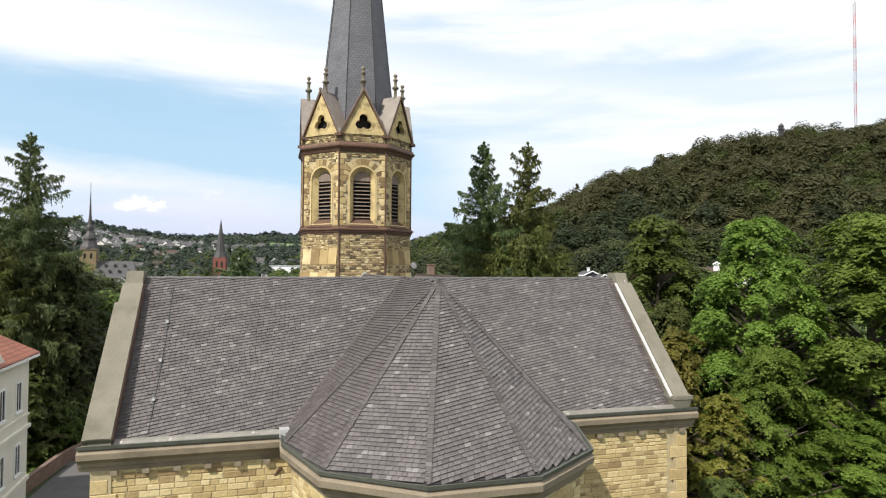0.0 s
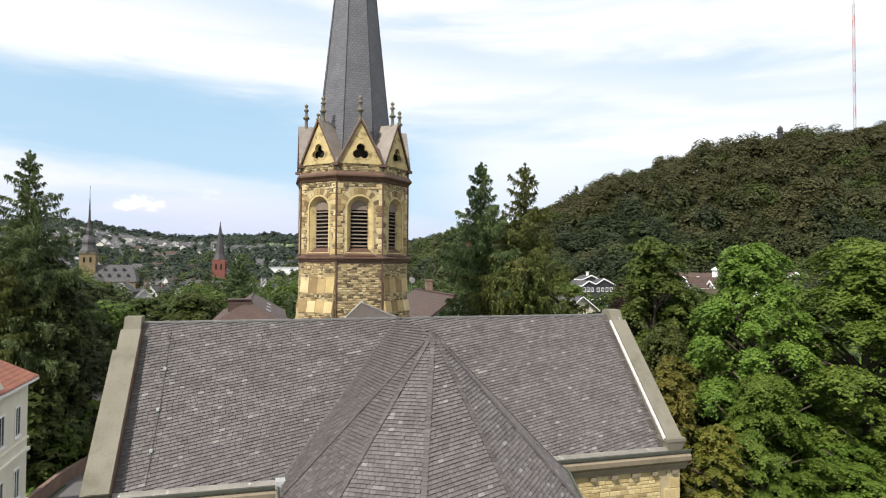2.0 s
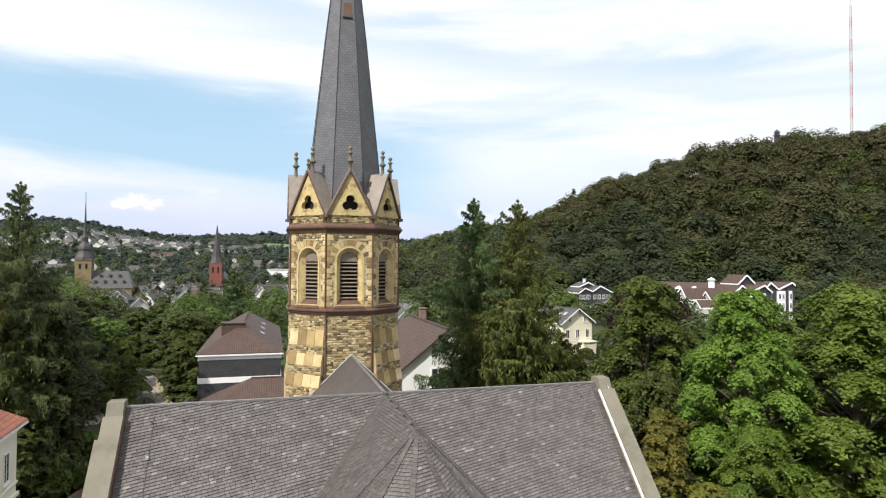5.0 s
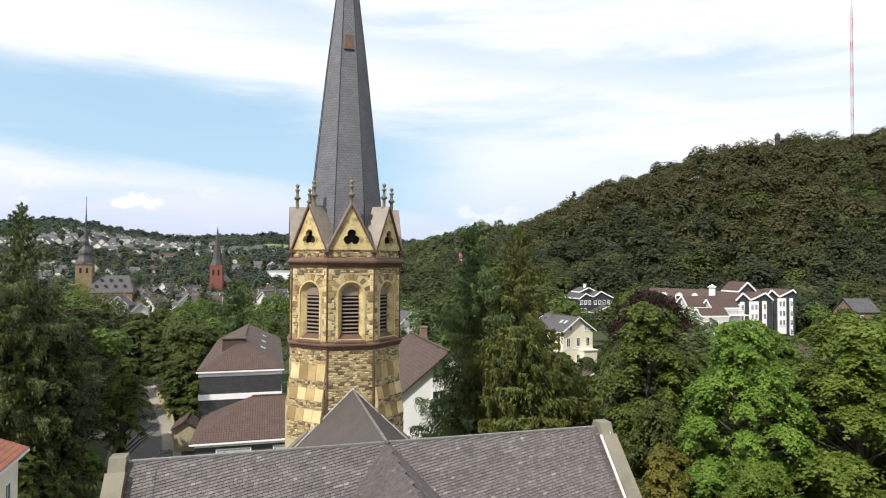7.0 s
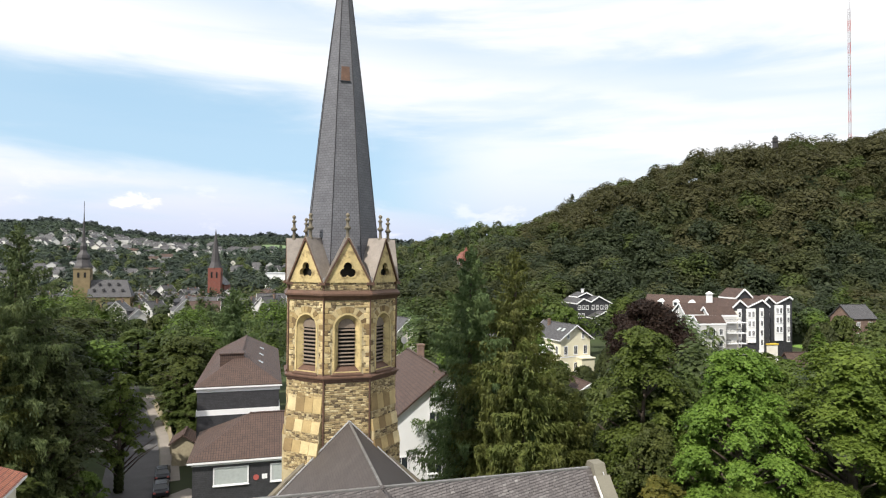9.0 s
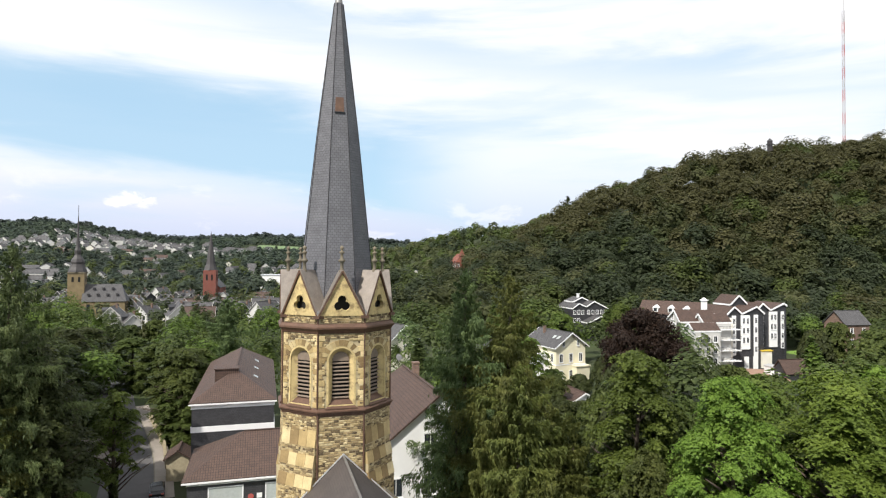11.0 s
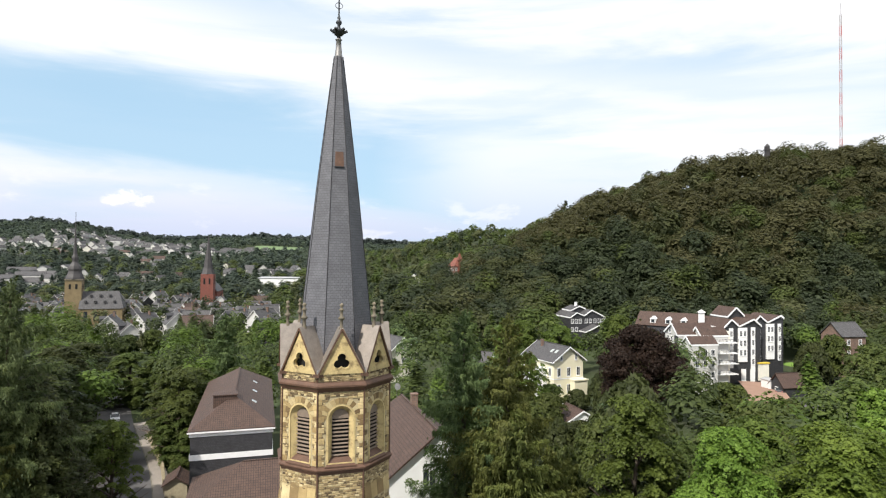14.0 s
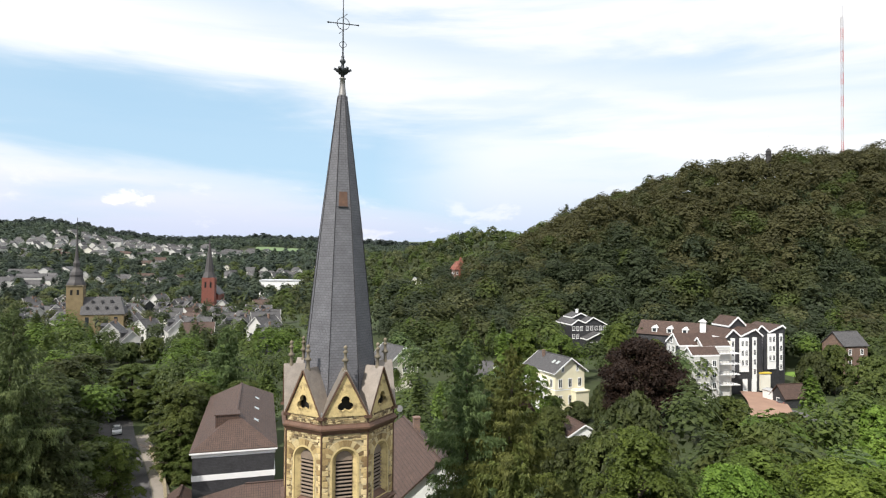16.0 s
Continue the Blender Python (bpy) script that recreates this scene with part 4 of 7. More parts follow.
part("hatch_sill", Geo().box(-0.33, 0.33, -ap(hz0) - 0.10, -ap(hz0) + 0.1, hz0 - 0.06, hz0), IRON, church, m=pose(TOWER_U, TOWER_V, 0))
# finial with leaf collar, ball and cross
part("finial_collar", Geo().lathe([(0.1, 48.2), (0.14, 48.45), (0.3, 48.55), (0.46, 48.78), (0.42, 48.86), (0.2, 48.8), (0.12, 48.95), (0.1, 49.2), (0.2, 49.35), (0.2, 49.45), (0.08, 49.6), (0.12, 49.72), (0.05, 49.85)], 10, (TOWER_U, TOWER_V)), IRON, church, "dark leafy finial", True)
g = Geo()
for k in range(6):
    a = math.pi * k / 3
    g.beam((0.3 * math.cos(a), TOWER_V + 0.3 * math.sin(a), 48.7), (0.58 * math.cos(a), TOWER_V + 0.58 * math.sin(a), 48.85), 0.16, 0.14)
part("finial_leaves", g, IRON, church, m=pose(TOWER_U, 0, 0))
g = Geo().tube([(0, TOWER_V, 49.6), (0, TOWER_V, 53.7)], [0.06, 0.03], 6)
g.tube([(-1.02, TOWER_V, 52.0), (1.02, TOWER_V, 52.0)], 0.035, 6)
part("spire_cross", g, IRON, church, "thin wrought iron cross with ring", m=pose(TOWER_U, 0, 0))
g = Geo()
g.tube([(0.42 * math.cos(a), TOWER_V, 52.0 + 0.42 * math.sin(a)) for a in np.linspace(0, 2 * math.pi, 21)], 0.025, 5)
for s in (-1, 1):
    g.lathe([(0.0, 51.92), (0.09, 52.0), (0.0, 52.08)], 6, (s * 1.02, TOWER_V))
    g.tube([(s * 0.25 * math.sin(t), TOWER_V, 50.3 + 0.5 * t / 3.1) for t in np.linspace(0, 3.1, 8)], 0.022, 5)
    g.tube([(0.0, TOWER_V, 52.0 + s * 0.45), (s * 0.28, TOWER_V, 52.0 + s * 0.72)], 0.02, 5)
part("cross_ring", g, IRON, church, m=pose(TOWER_U, 0, 0))


# ---- houses ----
def window(parent, x, z, w, h, y, pane=None, bars=True, plain=False):
    """A window on the face y (looking along -y) of its parent."""
    pane = pane or GLASS
    if plain:
        return part("window", Geo().box(x - w / 2, x + w / 2, y - 0.05, y + 0.05, z, z + h), pane, parent)
    win = part("window", Geo().box(x - w / 2, x + w / 2, y - 0.02, y + 0.05, z, z + h), pane, parent)
    g = Geo().plate([(x - w / 2 - 0.09, z - 0.08), (x + w / 2 + 0.09, z - 0.08), (x + w / 2 + 0.09, z + h + 0.09), (x - w / 2 - 0.09, z + h + 0.09)], [[(x - w / 2 + 0.04, z + 0.04), (x + w / 2 - 0.04, z + 0.04), (x + w / 2 - 0.04, z + h - 0.04), (x - w / 2 + 0.04, z + h - 0.04)]], y - 0.07, y + 0.02)
    if bars:
        g.box(x - 0.03, x + 0.03, y - 0.05, y, z, z + h)
    part("window_frame", g, PAINT, win)
    part("window_sill", Geo().box(x - w / 2 - 0.14, x + w / 2 + 0.14, y - 0.16, y + 0.02, z - 0.14, z - 0.07), PAINT, win)
    return win


def side(parent, name, m):
    """A thin plinth strip that carries one face."""
    ob = part(name, Geo().box(-0.02, 0.02, 0.0, 0.05, 0.0, 0.05), PAINT, parent, m=m)
    return ob


def roof_geo(w, l, eave, ridge, hip0, hip1, over=0.4, t=0.16):
    """A roof over w (x) by l (y), ridge along y; hip0, hip1: how far the ridge stops short at each end."""
    a, b = w / 2 + over, l / 2 + over
    k = (ridge - eave) / (w / 2)
    e = eave - k * over
    p0, p1 = (0, -b + hip0, ridge), (0, b - hip1, ridge)
    g = Geo()
    g.slab([(a, -b, e), (a, b, e), p1, p0], t)
    g.slab([(-a, b, e), (-a, -b, e), p0, p1], t)
    if hip0:
        g.slab([(-a, -b, e), (a, -b, e), p0], t)
    if hip1:
        g.slab([(a, b, e), (-a, b, e), p1], t)
    return g


def house(name, label, m, w, l, eave, ridge, hip0=0, hip1=0, wall=None, roof=None, rows=(), gable_rows=(), base=-3, group="", chimneys=(), fascia=True, over=0.4, category="house", plain=False):
    """A house with its ridge along y. rows: (z, height, width, count) of windows on the long faces, gable_rows on the short ones."""
    ob = thing(name, label, category, m, group)
    wall, roof = wall or WHITE, roof or TILE_DARK
    g = Geo()
    a, b = w / 2, l / 2
    g.box(-a, a, -b, b, base, eave)
    for s, hip in ((-1, hip0), (1, hip1)):
        if not hip:
            y0, y1 = sorted((s * b, s * (b - 0.3)))
            g.plate([(-a, eave), (a, eave), (0, ridge - 0.12)], [], y0, y1)
    part("wall", g, wall, ob)
    rf = part("roof", roof_geo(w, l, eave, ridge, hip0, hip1, over), roof, ob)
    part("ridge_tiles", Geo().beam((0, -b - over + hip0, ridge + 0.02), (0, b + over - hip1, ridge + 0.02), 0.28, 0.12), roof, rf)
    if fascia:
        k = (ridge - eave) / a * over
        g = Geo()
        for s in (-1, 1):
            g.box(*sorted((s * (a + over), s * (a + over - 0.08))), -b - over, b + over, eave - k - 0.28, eave - k - 0.1)
            hip = hip0 if s < 0 else hip1
            yy = s * (b + over + 0.02)
            if hip:
                g.box(-a - over, a + over, *sorted((yy, yy - s * 0.08)), eave - k - 0.28, eave - k - 0.1)
            else:
                for q in (-1, 1):
                    g.beam((q * (a + over), yy, eave - k - 0.1), (0, yy, ridge - 0.1), 0.08, 0.26)
        part("fascia", g, PAINT, ob, "white fascia boards")
    for z, hh, ww, n in rows:
        for s in (-1, 1):
            for i in range(n):
                win = window(ob, 0, z, ww, hh, 0, plain=plain)
                win.matrix_basis = pose(s * a, -b + l * (i + 0.5) / n, 0, 0, 0, 90 * s)
    for z, hh, ww, n in gable_rows:
        for s in (-1, 1):
            for i in range(n):
                win = window(ob, 0, z, ww, hh, 0, plain=plain)
                win.matrix_basis = pose(-a + w * (i + 0.5) / n, s * b, 0, 0, 0, 0 if s < 0 else 180)
    for cx, cy, cw, ch in chimneys:
        part("chimney", Geo().box(cx - cw / 2, cx + cw / 2, cy - cw / 2, cy + cw / 2, eave, ch).box(cx - cw / 2 - 0.06, cx + cw / 2 + 0.06, cy - cw / 2 - 0.06, cy + cw / 2 + 0.06, ch - 0.12, ch + 0.02), BROWNBRICK, ob)
    return ob


def at(u, v, m=CHURCH):
    return m @ Vector((u, v, 0))


YAW = 15.6
# dark slate-clad building with white bands, and its low annex
dark_house = house("slate_clad_building", "black slate-clad building with white bands and brown hipped roof", pose(-29.0, 93.0, 0, 0, 0, YAW), 9.9, 32.0, 11.9, 14.9, 5.6, 5.6, SLATEWALL, TILE_BROWN, over=0.35)
part("white_band", Geo().box(-5.05, 5.05, -16.06, 16.06, 10.9, 11.65), PAINT, dark_house, "white eaves band")
part("white_band", Geo().box(-5.05, 5.05, -16.06, 16.06, 8.0, 8.7), PAINT, dark_house, "white storey band")
part("dormer", Geo().box(-2.6, 0.4, -11.6, -9.6, 13.0, 15.0).box(-2.75, 0.5, -11.75, -9.5, 15.0, 15.12), TILE_BROWN, dark_house, "boxy brown roof dormer")
g = Geo()
for y in (-9.0, -2.0, 5.0):
    g.slab([(2.3, y, 13.58), (2.9, y, 13.25), (2.9, y + 0.9, 13.25), (2.3, y + 0.9, 13.58)], 0.06)
part("roof_light", g, PALEGLASS, dark_house)
annex = house("annex_building", "low black slate annex with brown hipped roof", pose(-19.0, 71.3, 0.15, 0, 0, YAW + 90), 11.0, 15.5, 6.6, 9.7, 0, 6.0, SLATEWALL, TILE_BROWN, over=0.5)
part("white_band", Geo().box(-5.56, 5.56, -7.8, 7.8, 5.7, 6.35), PAINT, annex, "white eaves band")
for y, w in ((3.9, 3.4), (-1.8, 3.2)):
    win = window(annex, 0, 3.6, w, 1.75, 0, PALEGLASS, False)
    win.matrix_basis = pose(-5.5, y, 0, 0, 0, -90)
part("wall_disc", Geo().lathe([(0.3, 0.0), (0.3, 0.04)], 14).turned(pose(-5.52, 1.35, 4.1, 0, -90, 0)), MASTRED, annex, "round red sign on the wall")
part("wall_plate", Geo().box(-5.56, -5.5, 0.2, 0.75, 3.9, 4.4), PAINT, annex)
link = house("stair_wing", "dark slate stair wing between the buildings", pose(-15.5, 86, 0, 0, 0, YAW), 7, 14, 9.2, 10.4, 0, 0, SLATEWALL, TILE_BROWN)
shed = house("bin_shelter", "small brown-roofed shelter beside the annex", pose(-33.9, 83.6, 0, 0, 0, YAW), 2.8, 3.6, 3.3, 4.2, 0, 0, WOOD, TILE_BROWN, fascia=False)
# white gabled house
white_house = house("white_house", "tall white-rendered gabled house with brown tiled roof", pose(-1.25, 66.9, 0, 0, 0, YAW), 13.4, 19.0, 11.6, 17.0, 0, 3.0, WHITE, TILE_BROWN, over=0.35, fascia=False, chimneys=((0.3, 1.5, 0.7, 18.2),))
for x, z in ((-0.9, 11.6), (2.2, 11.6), (-0.9, 7.6), (2.2, 7.6), (-4.2, 7.6), (5.0, 7.6)):
    window(white_house, x, z, 1.25, 1.7, -9.5)
g = Geo()
for y, x in ((-6.0, -4.6), (-1.0, -3.2), (3.0, -5.0)):
    g.slab([(x - 0.7, y, 17.0 + (x - 0.7) * 0.806 + 0.1), (x, y, 17.0 + x * 0.806 + 0.1), (x, y + 0.7, 17.0 + x * 0.806 + 0.1), (x - 0.7, y + 0.7, 17.0 + (x - 0.7) * 0.806 + 0.1)][::-1], 0.06)
part("roof_light", g, PALEGLASS, white_house)
part("satellite_dish", Geo().lathe([(0.02, 0.0), (0.25, 0.05), (0.42, 0.16)], 12).turned(pose(-0.6, 6.5, 18.0, 70, 0, 20)).tube([(-0.6, 6.5, 16.8), (-0.6, 6.5, 18.0)], 0.03, 5), LEAD, white_house)
# cream town house with red roof
cream = house("cream_house", "cream stuccoed town house with red pantile hipped roof", pose(-33.2, 35.6, 0, 0, 0, 17.5), 11.0, 16.5, 11.8, 16.0, 5.5, 5.5, CREAM, TILE_RED, over=0.55)
for z in (3.2, 7.6):
    for y in (-6.0, -2.6, 0.8, 3.2, 6.2):
        win = window(cream, 0, z, 0.95, 2.0, 0)
        win.matrix_basis = pose(5.5, y, 0, 0, 0, 90)
for z0, z1, o in ((6.0, 6.25, 0.18), (6.9, 7.05, 0.1), (11.1, 11.5, 0.22), (2.2, 2.5, 0.15)):
    part("moulding", Geo().box(-5.5 - o, 5.5 + o, -8.25 - o, 8.25 + o, z0, z1), CREAM, cream)
g = Geo().plate([(-2.2, 11.5), (2.2, 11.5), (0, 13.0)], [], 0, 1.5)
g.turned(pose(5.5, 0.6, 0, 0, 0, 90) @ pose(0, -0.3, 0))
part("pediment", g, CREAM, cream)
# pale yellow villa
villa = house("yellow_villa", "pale yellow villa with grey slate roof and arched windows", pose(31.2, 153.6, -1.7, 0, 0, 24), 8.6, 13.0, 11.3, 14.3, 0, 0, YELLOW, TILE_DARK, gable_rows=((7.2, 2.0, 0.95, 3), (11.0, 1.3, 0.6, 2), (3.2, 2.0, 0.95, 3)), rows=((7.2, 1.9, 0.95, 4), (3.2, 1.9, 0.95, 4)), over=0.7, chimneys=((-1.2, 3, 0.6, 15.0),))
g = Geo()
for y in (-5.0, -3.2):
    g.slab([(-2.6, y, 12.62), (-1.7, y, 13.25), (-1.7, y + 0.9, 13.25), (-2.6, y + 0.9, 12.62)][::-1], 0.05)
part("roof_light", g, PALEGLASS, villa)
part("porch", Geo().box(0.4, 4.2, -8.4, -6.5, -2, 6.2).box(0.2, 4.4, -8.6, -6.5, 6.2, 6.45), YELLOW, villa)
part("string_course", Geo().box(-4.36, 4.36, -6.56, 6.56, 6.5, 6.75), PAINT, villa)
part("winter_garden", Geo().box(-6.6, -4.3, -3.5, 4.0, -2, 8.6).box(-6.8, -4.3, -3.7, 4.2, 8.6, 8.8), PAINT, villa, "white glazed winter garden")
house("garage", "small white garage with brown roof", pose(29.0, 121, -1.6, 0, 0, 15), 6.5, 7, 4.2, 6.0, 0, 0, WHITE, TILE_BROWN, gable_rows=((0.5, 2.2, 1.8, 2),))


def folded_block(ob, prof, y0, y1, base, wall, roofm, over=0.4):
    """A block with a zigzag gable front: prof runs (x, z) from the one eave over peaks and valleys to the other; the ridges run back along y."""
    part("wall", Geo().plate([(prof[0][0] + 0.02, base), (prof[-1][0] - 0.02, base)] + [(x, z - 0.16) for x, z in reversed(prof)], [], y0, y1), wall, ob)
    for (xa, za), (xb, zb) in zip(prof, prof[1:]):
        part("roof", Geo().slab([(xa, y0 - over, za), (xb, y0 - over, zb), (xb, y1 + 0.2, zb), (xa, y1 + 0.2, za)], 0.15), roofm, ob)
        part("verge_trim", Geo().beam((xa, y0 - over - 0.05, za - 0.12), (xb, y0 - over - 0.05, zb - 0.12), 0.1, 0.42), PAINT, ob, "white verge board")
    for x, z, q in ((*prof[0], -1), (*prof[-1], 1)):
        part("eaves_board", Geo().box(*sorted((x, x + q * 0.1)), y0 - over, y1, z - 0.38, z + 0.04), PAINT, ob, "white eaves board")


def side_block(ob, x0, x1, ridge, front, back, base, wall, roofm):
    """A low block whose gable looks along -x; ridge, front and back are (y, z) of its profile."""
    part("wall", Geo().box(x0, x1, front[0], back[0], base, min(front[1], back[1]) - 0.1).poly((x0, front[0], front[1] - 0.16), (x0, ridge[0], ridge[1] - 0.16), (x0, back[0], back[1] - 0.16)).poly((x1, back[0], back[1] - 0.16), (x1, ridge[0], ridge[1] - 0.16), (x1, front[0], front[1] - 0.16)), wall, ob)
    for (ya, za), (yb, zb) in ((front, ridge), (ridge, back)):
        part("roof", Geo().slab([(x0 - 0.4, ya, za), (x1 + 0.2, ya, za), (x1 + 0.2, yb, zb), (x0 - 0.4, yb, zb)], 0.15), roofm, ob)
        part("verge_trim", Geo().beam((x0 - 0.45, ya, za - 0.12), (x0 - 0.45, yb, zb - 0.12), 0.1, 0.42), PAINT, ob, "white verge board")
    part("eaves_board", Geo().box(x0 - 0.4, x1 + 0.2, front[0] - 0.1, front[0], front[1] - 0.36, front[1] + 0.03), PAINT, ob, "white eaves board")


def apartments():
    """Apartment block with zigzag gables: dark piers, white window bays, lower white wings with balconies."""
    ob = thing("apartment_block", "white and black-clad apartment block with stepped gables", "apartment block", pose(82.1, 165.0, 3.0, 0, 0, 10))
    folded_block(ob, [(-2.5, 12.6), (0.1, 14.9), (2.4, 13.0), (6.9, 14.9), (9.3, 13.0)], 0.0, 12.0, -4, SLATEWALL, TILE_BROWN)
    folded_block(ob, [(8.8, 13.6), (10.8, 15.6), (13.2, 13.7), (17.5, 15.6), (18.5, 14.8)], 2.5, 13.0, -4, SLATEWALL, TILE_BROWN)
    folded_block(ob, [(3.9, 15.0), (6.7, 17.6), (9.3, 15.2)], 7.0, 14.5, 11, SLATEWALL, TILE_BROWN)
    for x0, x1, y, z0, z1, out, lab in ((-0.5, 0.75, 0.0, 1.6, 12.4, 0.14, "white window strip"), (2.2, 4.9, 0.0, 3.2, 12.5, 0.35, "white window bay"), (6.2, 7.5, 0.0, 0.4, 12.6, 0.14, "white window strip"), (10.0, 11.2, 2.5, 3.0, 13.2, 0.14, "white window strip"), (12.9, 15.4, 2.5, 3.3, 13.2, 0.35, "white window bay"), (16.7, 17.7, 2.5, 3.0, 13.2, 0.14, "white window strip")):
        part("window_bay", Geo().box(x0, x1, y - out, y + 0.02, z0, z1), WHITE, ob, lab)
        k = 0
        while z1 - 2.3 - 2.62 * k > z0:
            zz = z1 - 2.3 - 2.62 * k
            for c in ((0.5,) if x1 - x0 < 2 else (0.28, 0.72)):
                window(ob, x0 + (x1 - x0) * c, zz, 0.72, 1.5, y - out)
            k += 1
    for x in (-2.0, 3.2, 6.0):
        part("pier", Geo().box(x, x + 1.4, -0.2, 0.02, -4, 1.2), WHITE, ob, "white ground floor pier")
    # left-facing wings use the greyer render: shade put into their wall colour
    side_block(ob, -18.0, -7.5, (-1.0, 14.2), (-3.8, 11.3), (2.6, 11.6), -4, TOWN_WHITE, TILE_BROWN)
    side_block(ob, -12.8, -5.2, (-4.0, 13.4), (-6.2, 11.3), (-1.8, 11.4), -4, TOWN_WHITE, TILE_BROWN)
    side_block(ob, -17.6, -10.4, (-7.0, 11.4), (-9.2, 9.5), (-4.6, 9.4), -4, TOWN_WHITE, TILE_BROWN)
    part("cladding", Geo().box(-18.1, -17.99, -3.6, -1.9, -3, 11.0), SLATEWALL, ob, "black slate cladding strip")
    part("wall", Geo().box(-10.5, -2.55, -3.2, 11.5, -4, 12.0), CREAM, ob, "cream rendered wing")
    part("flat_roof", Geo().box(-10.5, -2.6, -1.6, 11.5, 12.004, 12.2), TILE_BROWN, ob)
    for z in (1.2, 3.9, 6.6, 9.3):
        b = part("balcony", Geo().box(-10.3, -3.0, -7.4, -3.2, z, z + 0.2), PAINT, ob)
        g = Geo().box(-10.3, -3.0, -7.42, -7.36, z + 1.05, z + 1.11)
        for i in range(19):
            g.box(-10.25 + i * 0.4, -10.2 + i * 0.4, -7.4, -7.37, z + 0.2, z + 1.05)
        part("railing", g, IRON, b)
        for x in (-8.8, -6.6, -4.4):
            window(ob, x, z + 0.3, 1.2, 1.9, -3.2)
    for x in (-16.2, -13.9, -11.8):
        for z in (1.0, 3.8, 6.6):
            window(ob, x, z, 1.0, 1.5, -9.2)
    for y, z in ((-0.6, 9.2), (1.2, 9.2), (-0.6, 6.4), (1.2, 6.4), (0.3, 11.6)):
        window(ob, 0, z, 0.9, 1.5, 0).matrix_basis = pose(-18.0, y, 0, 0, 0, -90)
    # long low wing behind, with dormers
    m = pose(-6.6, 19.6, 0, 0, 0, 43)
    part("roof", roof_geo(9, 17, 11.6, 15.2, 0, 0, 0.3).turned(m), TILE_BROWN, ob)
    part("wall", Geo().box(-4.4, 4.4, -8.2, 8.2, -6, 11.6).turned(m), SLATEWALL, ob)
    for y in (-5.2, -0.8, 3.6):
        g = Geo().box(-0.75, 0.75, -1.0, 1.4, 12.0, 13.3).plate([(-0.95, 13.25), (0.95, 13.25), (0, 14.1)], [], -1.1, 1.4)
        d = part("dormer", g.turned(m @ pose(-2.9, y, 0, 0, 0, -90)), WHITE, ob)
        part("window", Geo().box(-0.5, 0.5, -1.05, -0.99, 12.2, 13.15).turned(m @ pose(-2.9, y, 0, 0, 0, -90)), GLASS, d)
    part("roof_turret", Geo().box(-3.4, -2.2, 8.4, 9.6, 12.5, 16.0).prism([(-3.7, 8.1), (-1.9, 8.1), (-1.9, 9.9), (-3.7, 9.9)], 16.0, 16.8, [(-2.9, 8.9), (-2.7, 8.9), (-2.7, 9.1), (-2.9, 9.1)]), WHITE, ob)
    part("antenna", Geo().tube([(7.6, 9, 15), (7.6, 9, 19.5)], 0.05, 5).tube([(7.0, 9, 19.0), (8.2, 9, 19.0)], 0.04, 4), IRON, ob)
    part("entrance_canopy", Geo().box(8.2, 11.6, -0.8, 0.6, 2.6, 2.9), CANOPY, ob, "yellow striped entrance canopy")
    part("entrance_wall", Geo().box(8.4, 11.4, -0.6, 0.4, -2, 2.6), CREAM, ob)


apartments()


def hotel():
    """Dark slate-clad house with stepped white-edged gables."""
    ob = thing("slate_hotel", "dark slate-clad house with white trimmed stepped gables", "house", pose(58.4, 226.0, 4.0, 0, 0, 14))
    folded_block(ob, [(-7.2, 8.8), (-4.6, 10.6), (-1.6, 9.4), (1.6, 11.4), (7.4, 8.6)], 0, 13, -6, SLATEWALL, TILE_DARK)
    folded_block(ob, [(-4.5, 11.0), (-0.8, 12.6), (2.6, 11.0)], 5, 12, 8, SLATEWALL, TILE_DARK)
    folded_block(ob, [(-3.5, 3.9), (1.8, 6.2), (7.2, 3.6)], -5.0, 0, -6, SLATEWALL, TILE_DARK)
    for z, xs in ((6.6, (-6.2, -4.6, -3.0, -0.6, 1.2, 3.0, 4.8, 6.4)), (3.6, (-6.2, -4.6))):
        for x in xs:
            window(ob, x, z, 0.9, 1.4, 0)
    for x in (-1.4, 0.8, 3.0, 5.2):
        window(ob, x, 1.4, 0.9, 1.4, -5.0)
    part("roof_turret", Geo().box(-1.5, -0.7, 7, 7.8, 12, 13.7).box(-1.65, -0.55, 6.85, 7.95, 13.7, 13.85), PAINT, ob)


hotel()
house("brick_house", "brown brick house with grey solar roof", pose(124.0, 181.0, 5, 0, 0, 100), 8.0, 8.0, 7.2, 10.8, 0, 0, BROWNBRICK, TILE_DARK, rows=((1.2, 1.5, 0.9, 2), (4.4, 1.5, 0.9, 2)), gable_rows=((1.2, 1.5, 0.9, 2), (4.4, 1.5, 0.9, 2)), base=-8, fascia=False)
house("yard_house", "slate-clad outbuilding with brown roof by the yard", pose(90.5, 152.5, 1.0, 0, 0, 100), 5.0, 6.5, 1.8, 4.6, 0, 0, SLATEWALL, TILE_BROWN, gable_rows=((0.2, 1.0, 0.9, 1),), fascia=False)
house("shed", "white flat-roofed shed by the yard", pose(87.6, 155.5, 1.0, 0, 0, 10), 2.6, 3.2, 2.4, 2.7, 0, 0, WHITE, FLASH, fascia=False, over=0.15)
house("gabled_house", "grey rendered house with white-edged gable among trees", pose(-10.5, 172, 0, 0, 0, 35), 9, 11, 8.4, 12.2, 0, 0, CREAM, TILE_DARK, gable_rows=((5.2, 1.5, 1.0, 3), (9.0, 1.2, 0.8, 1)), rows=((5.2, 1.5, 1.0, 3),))
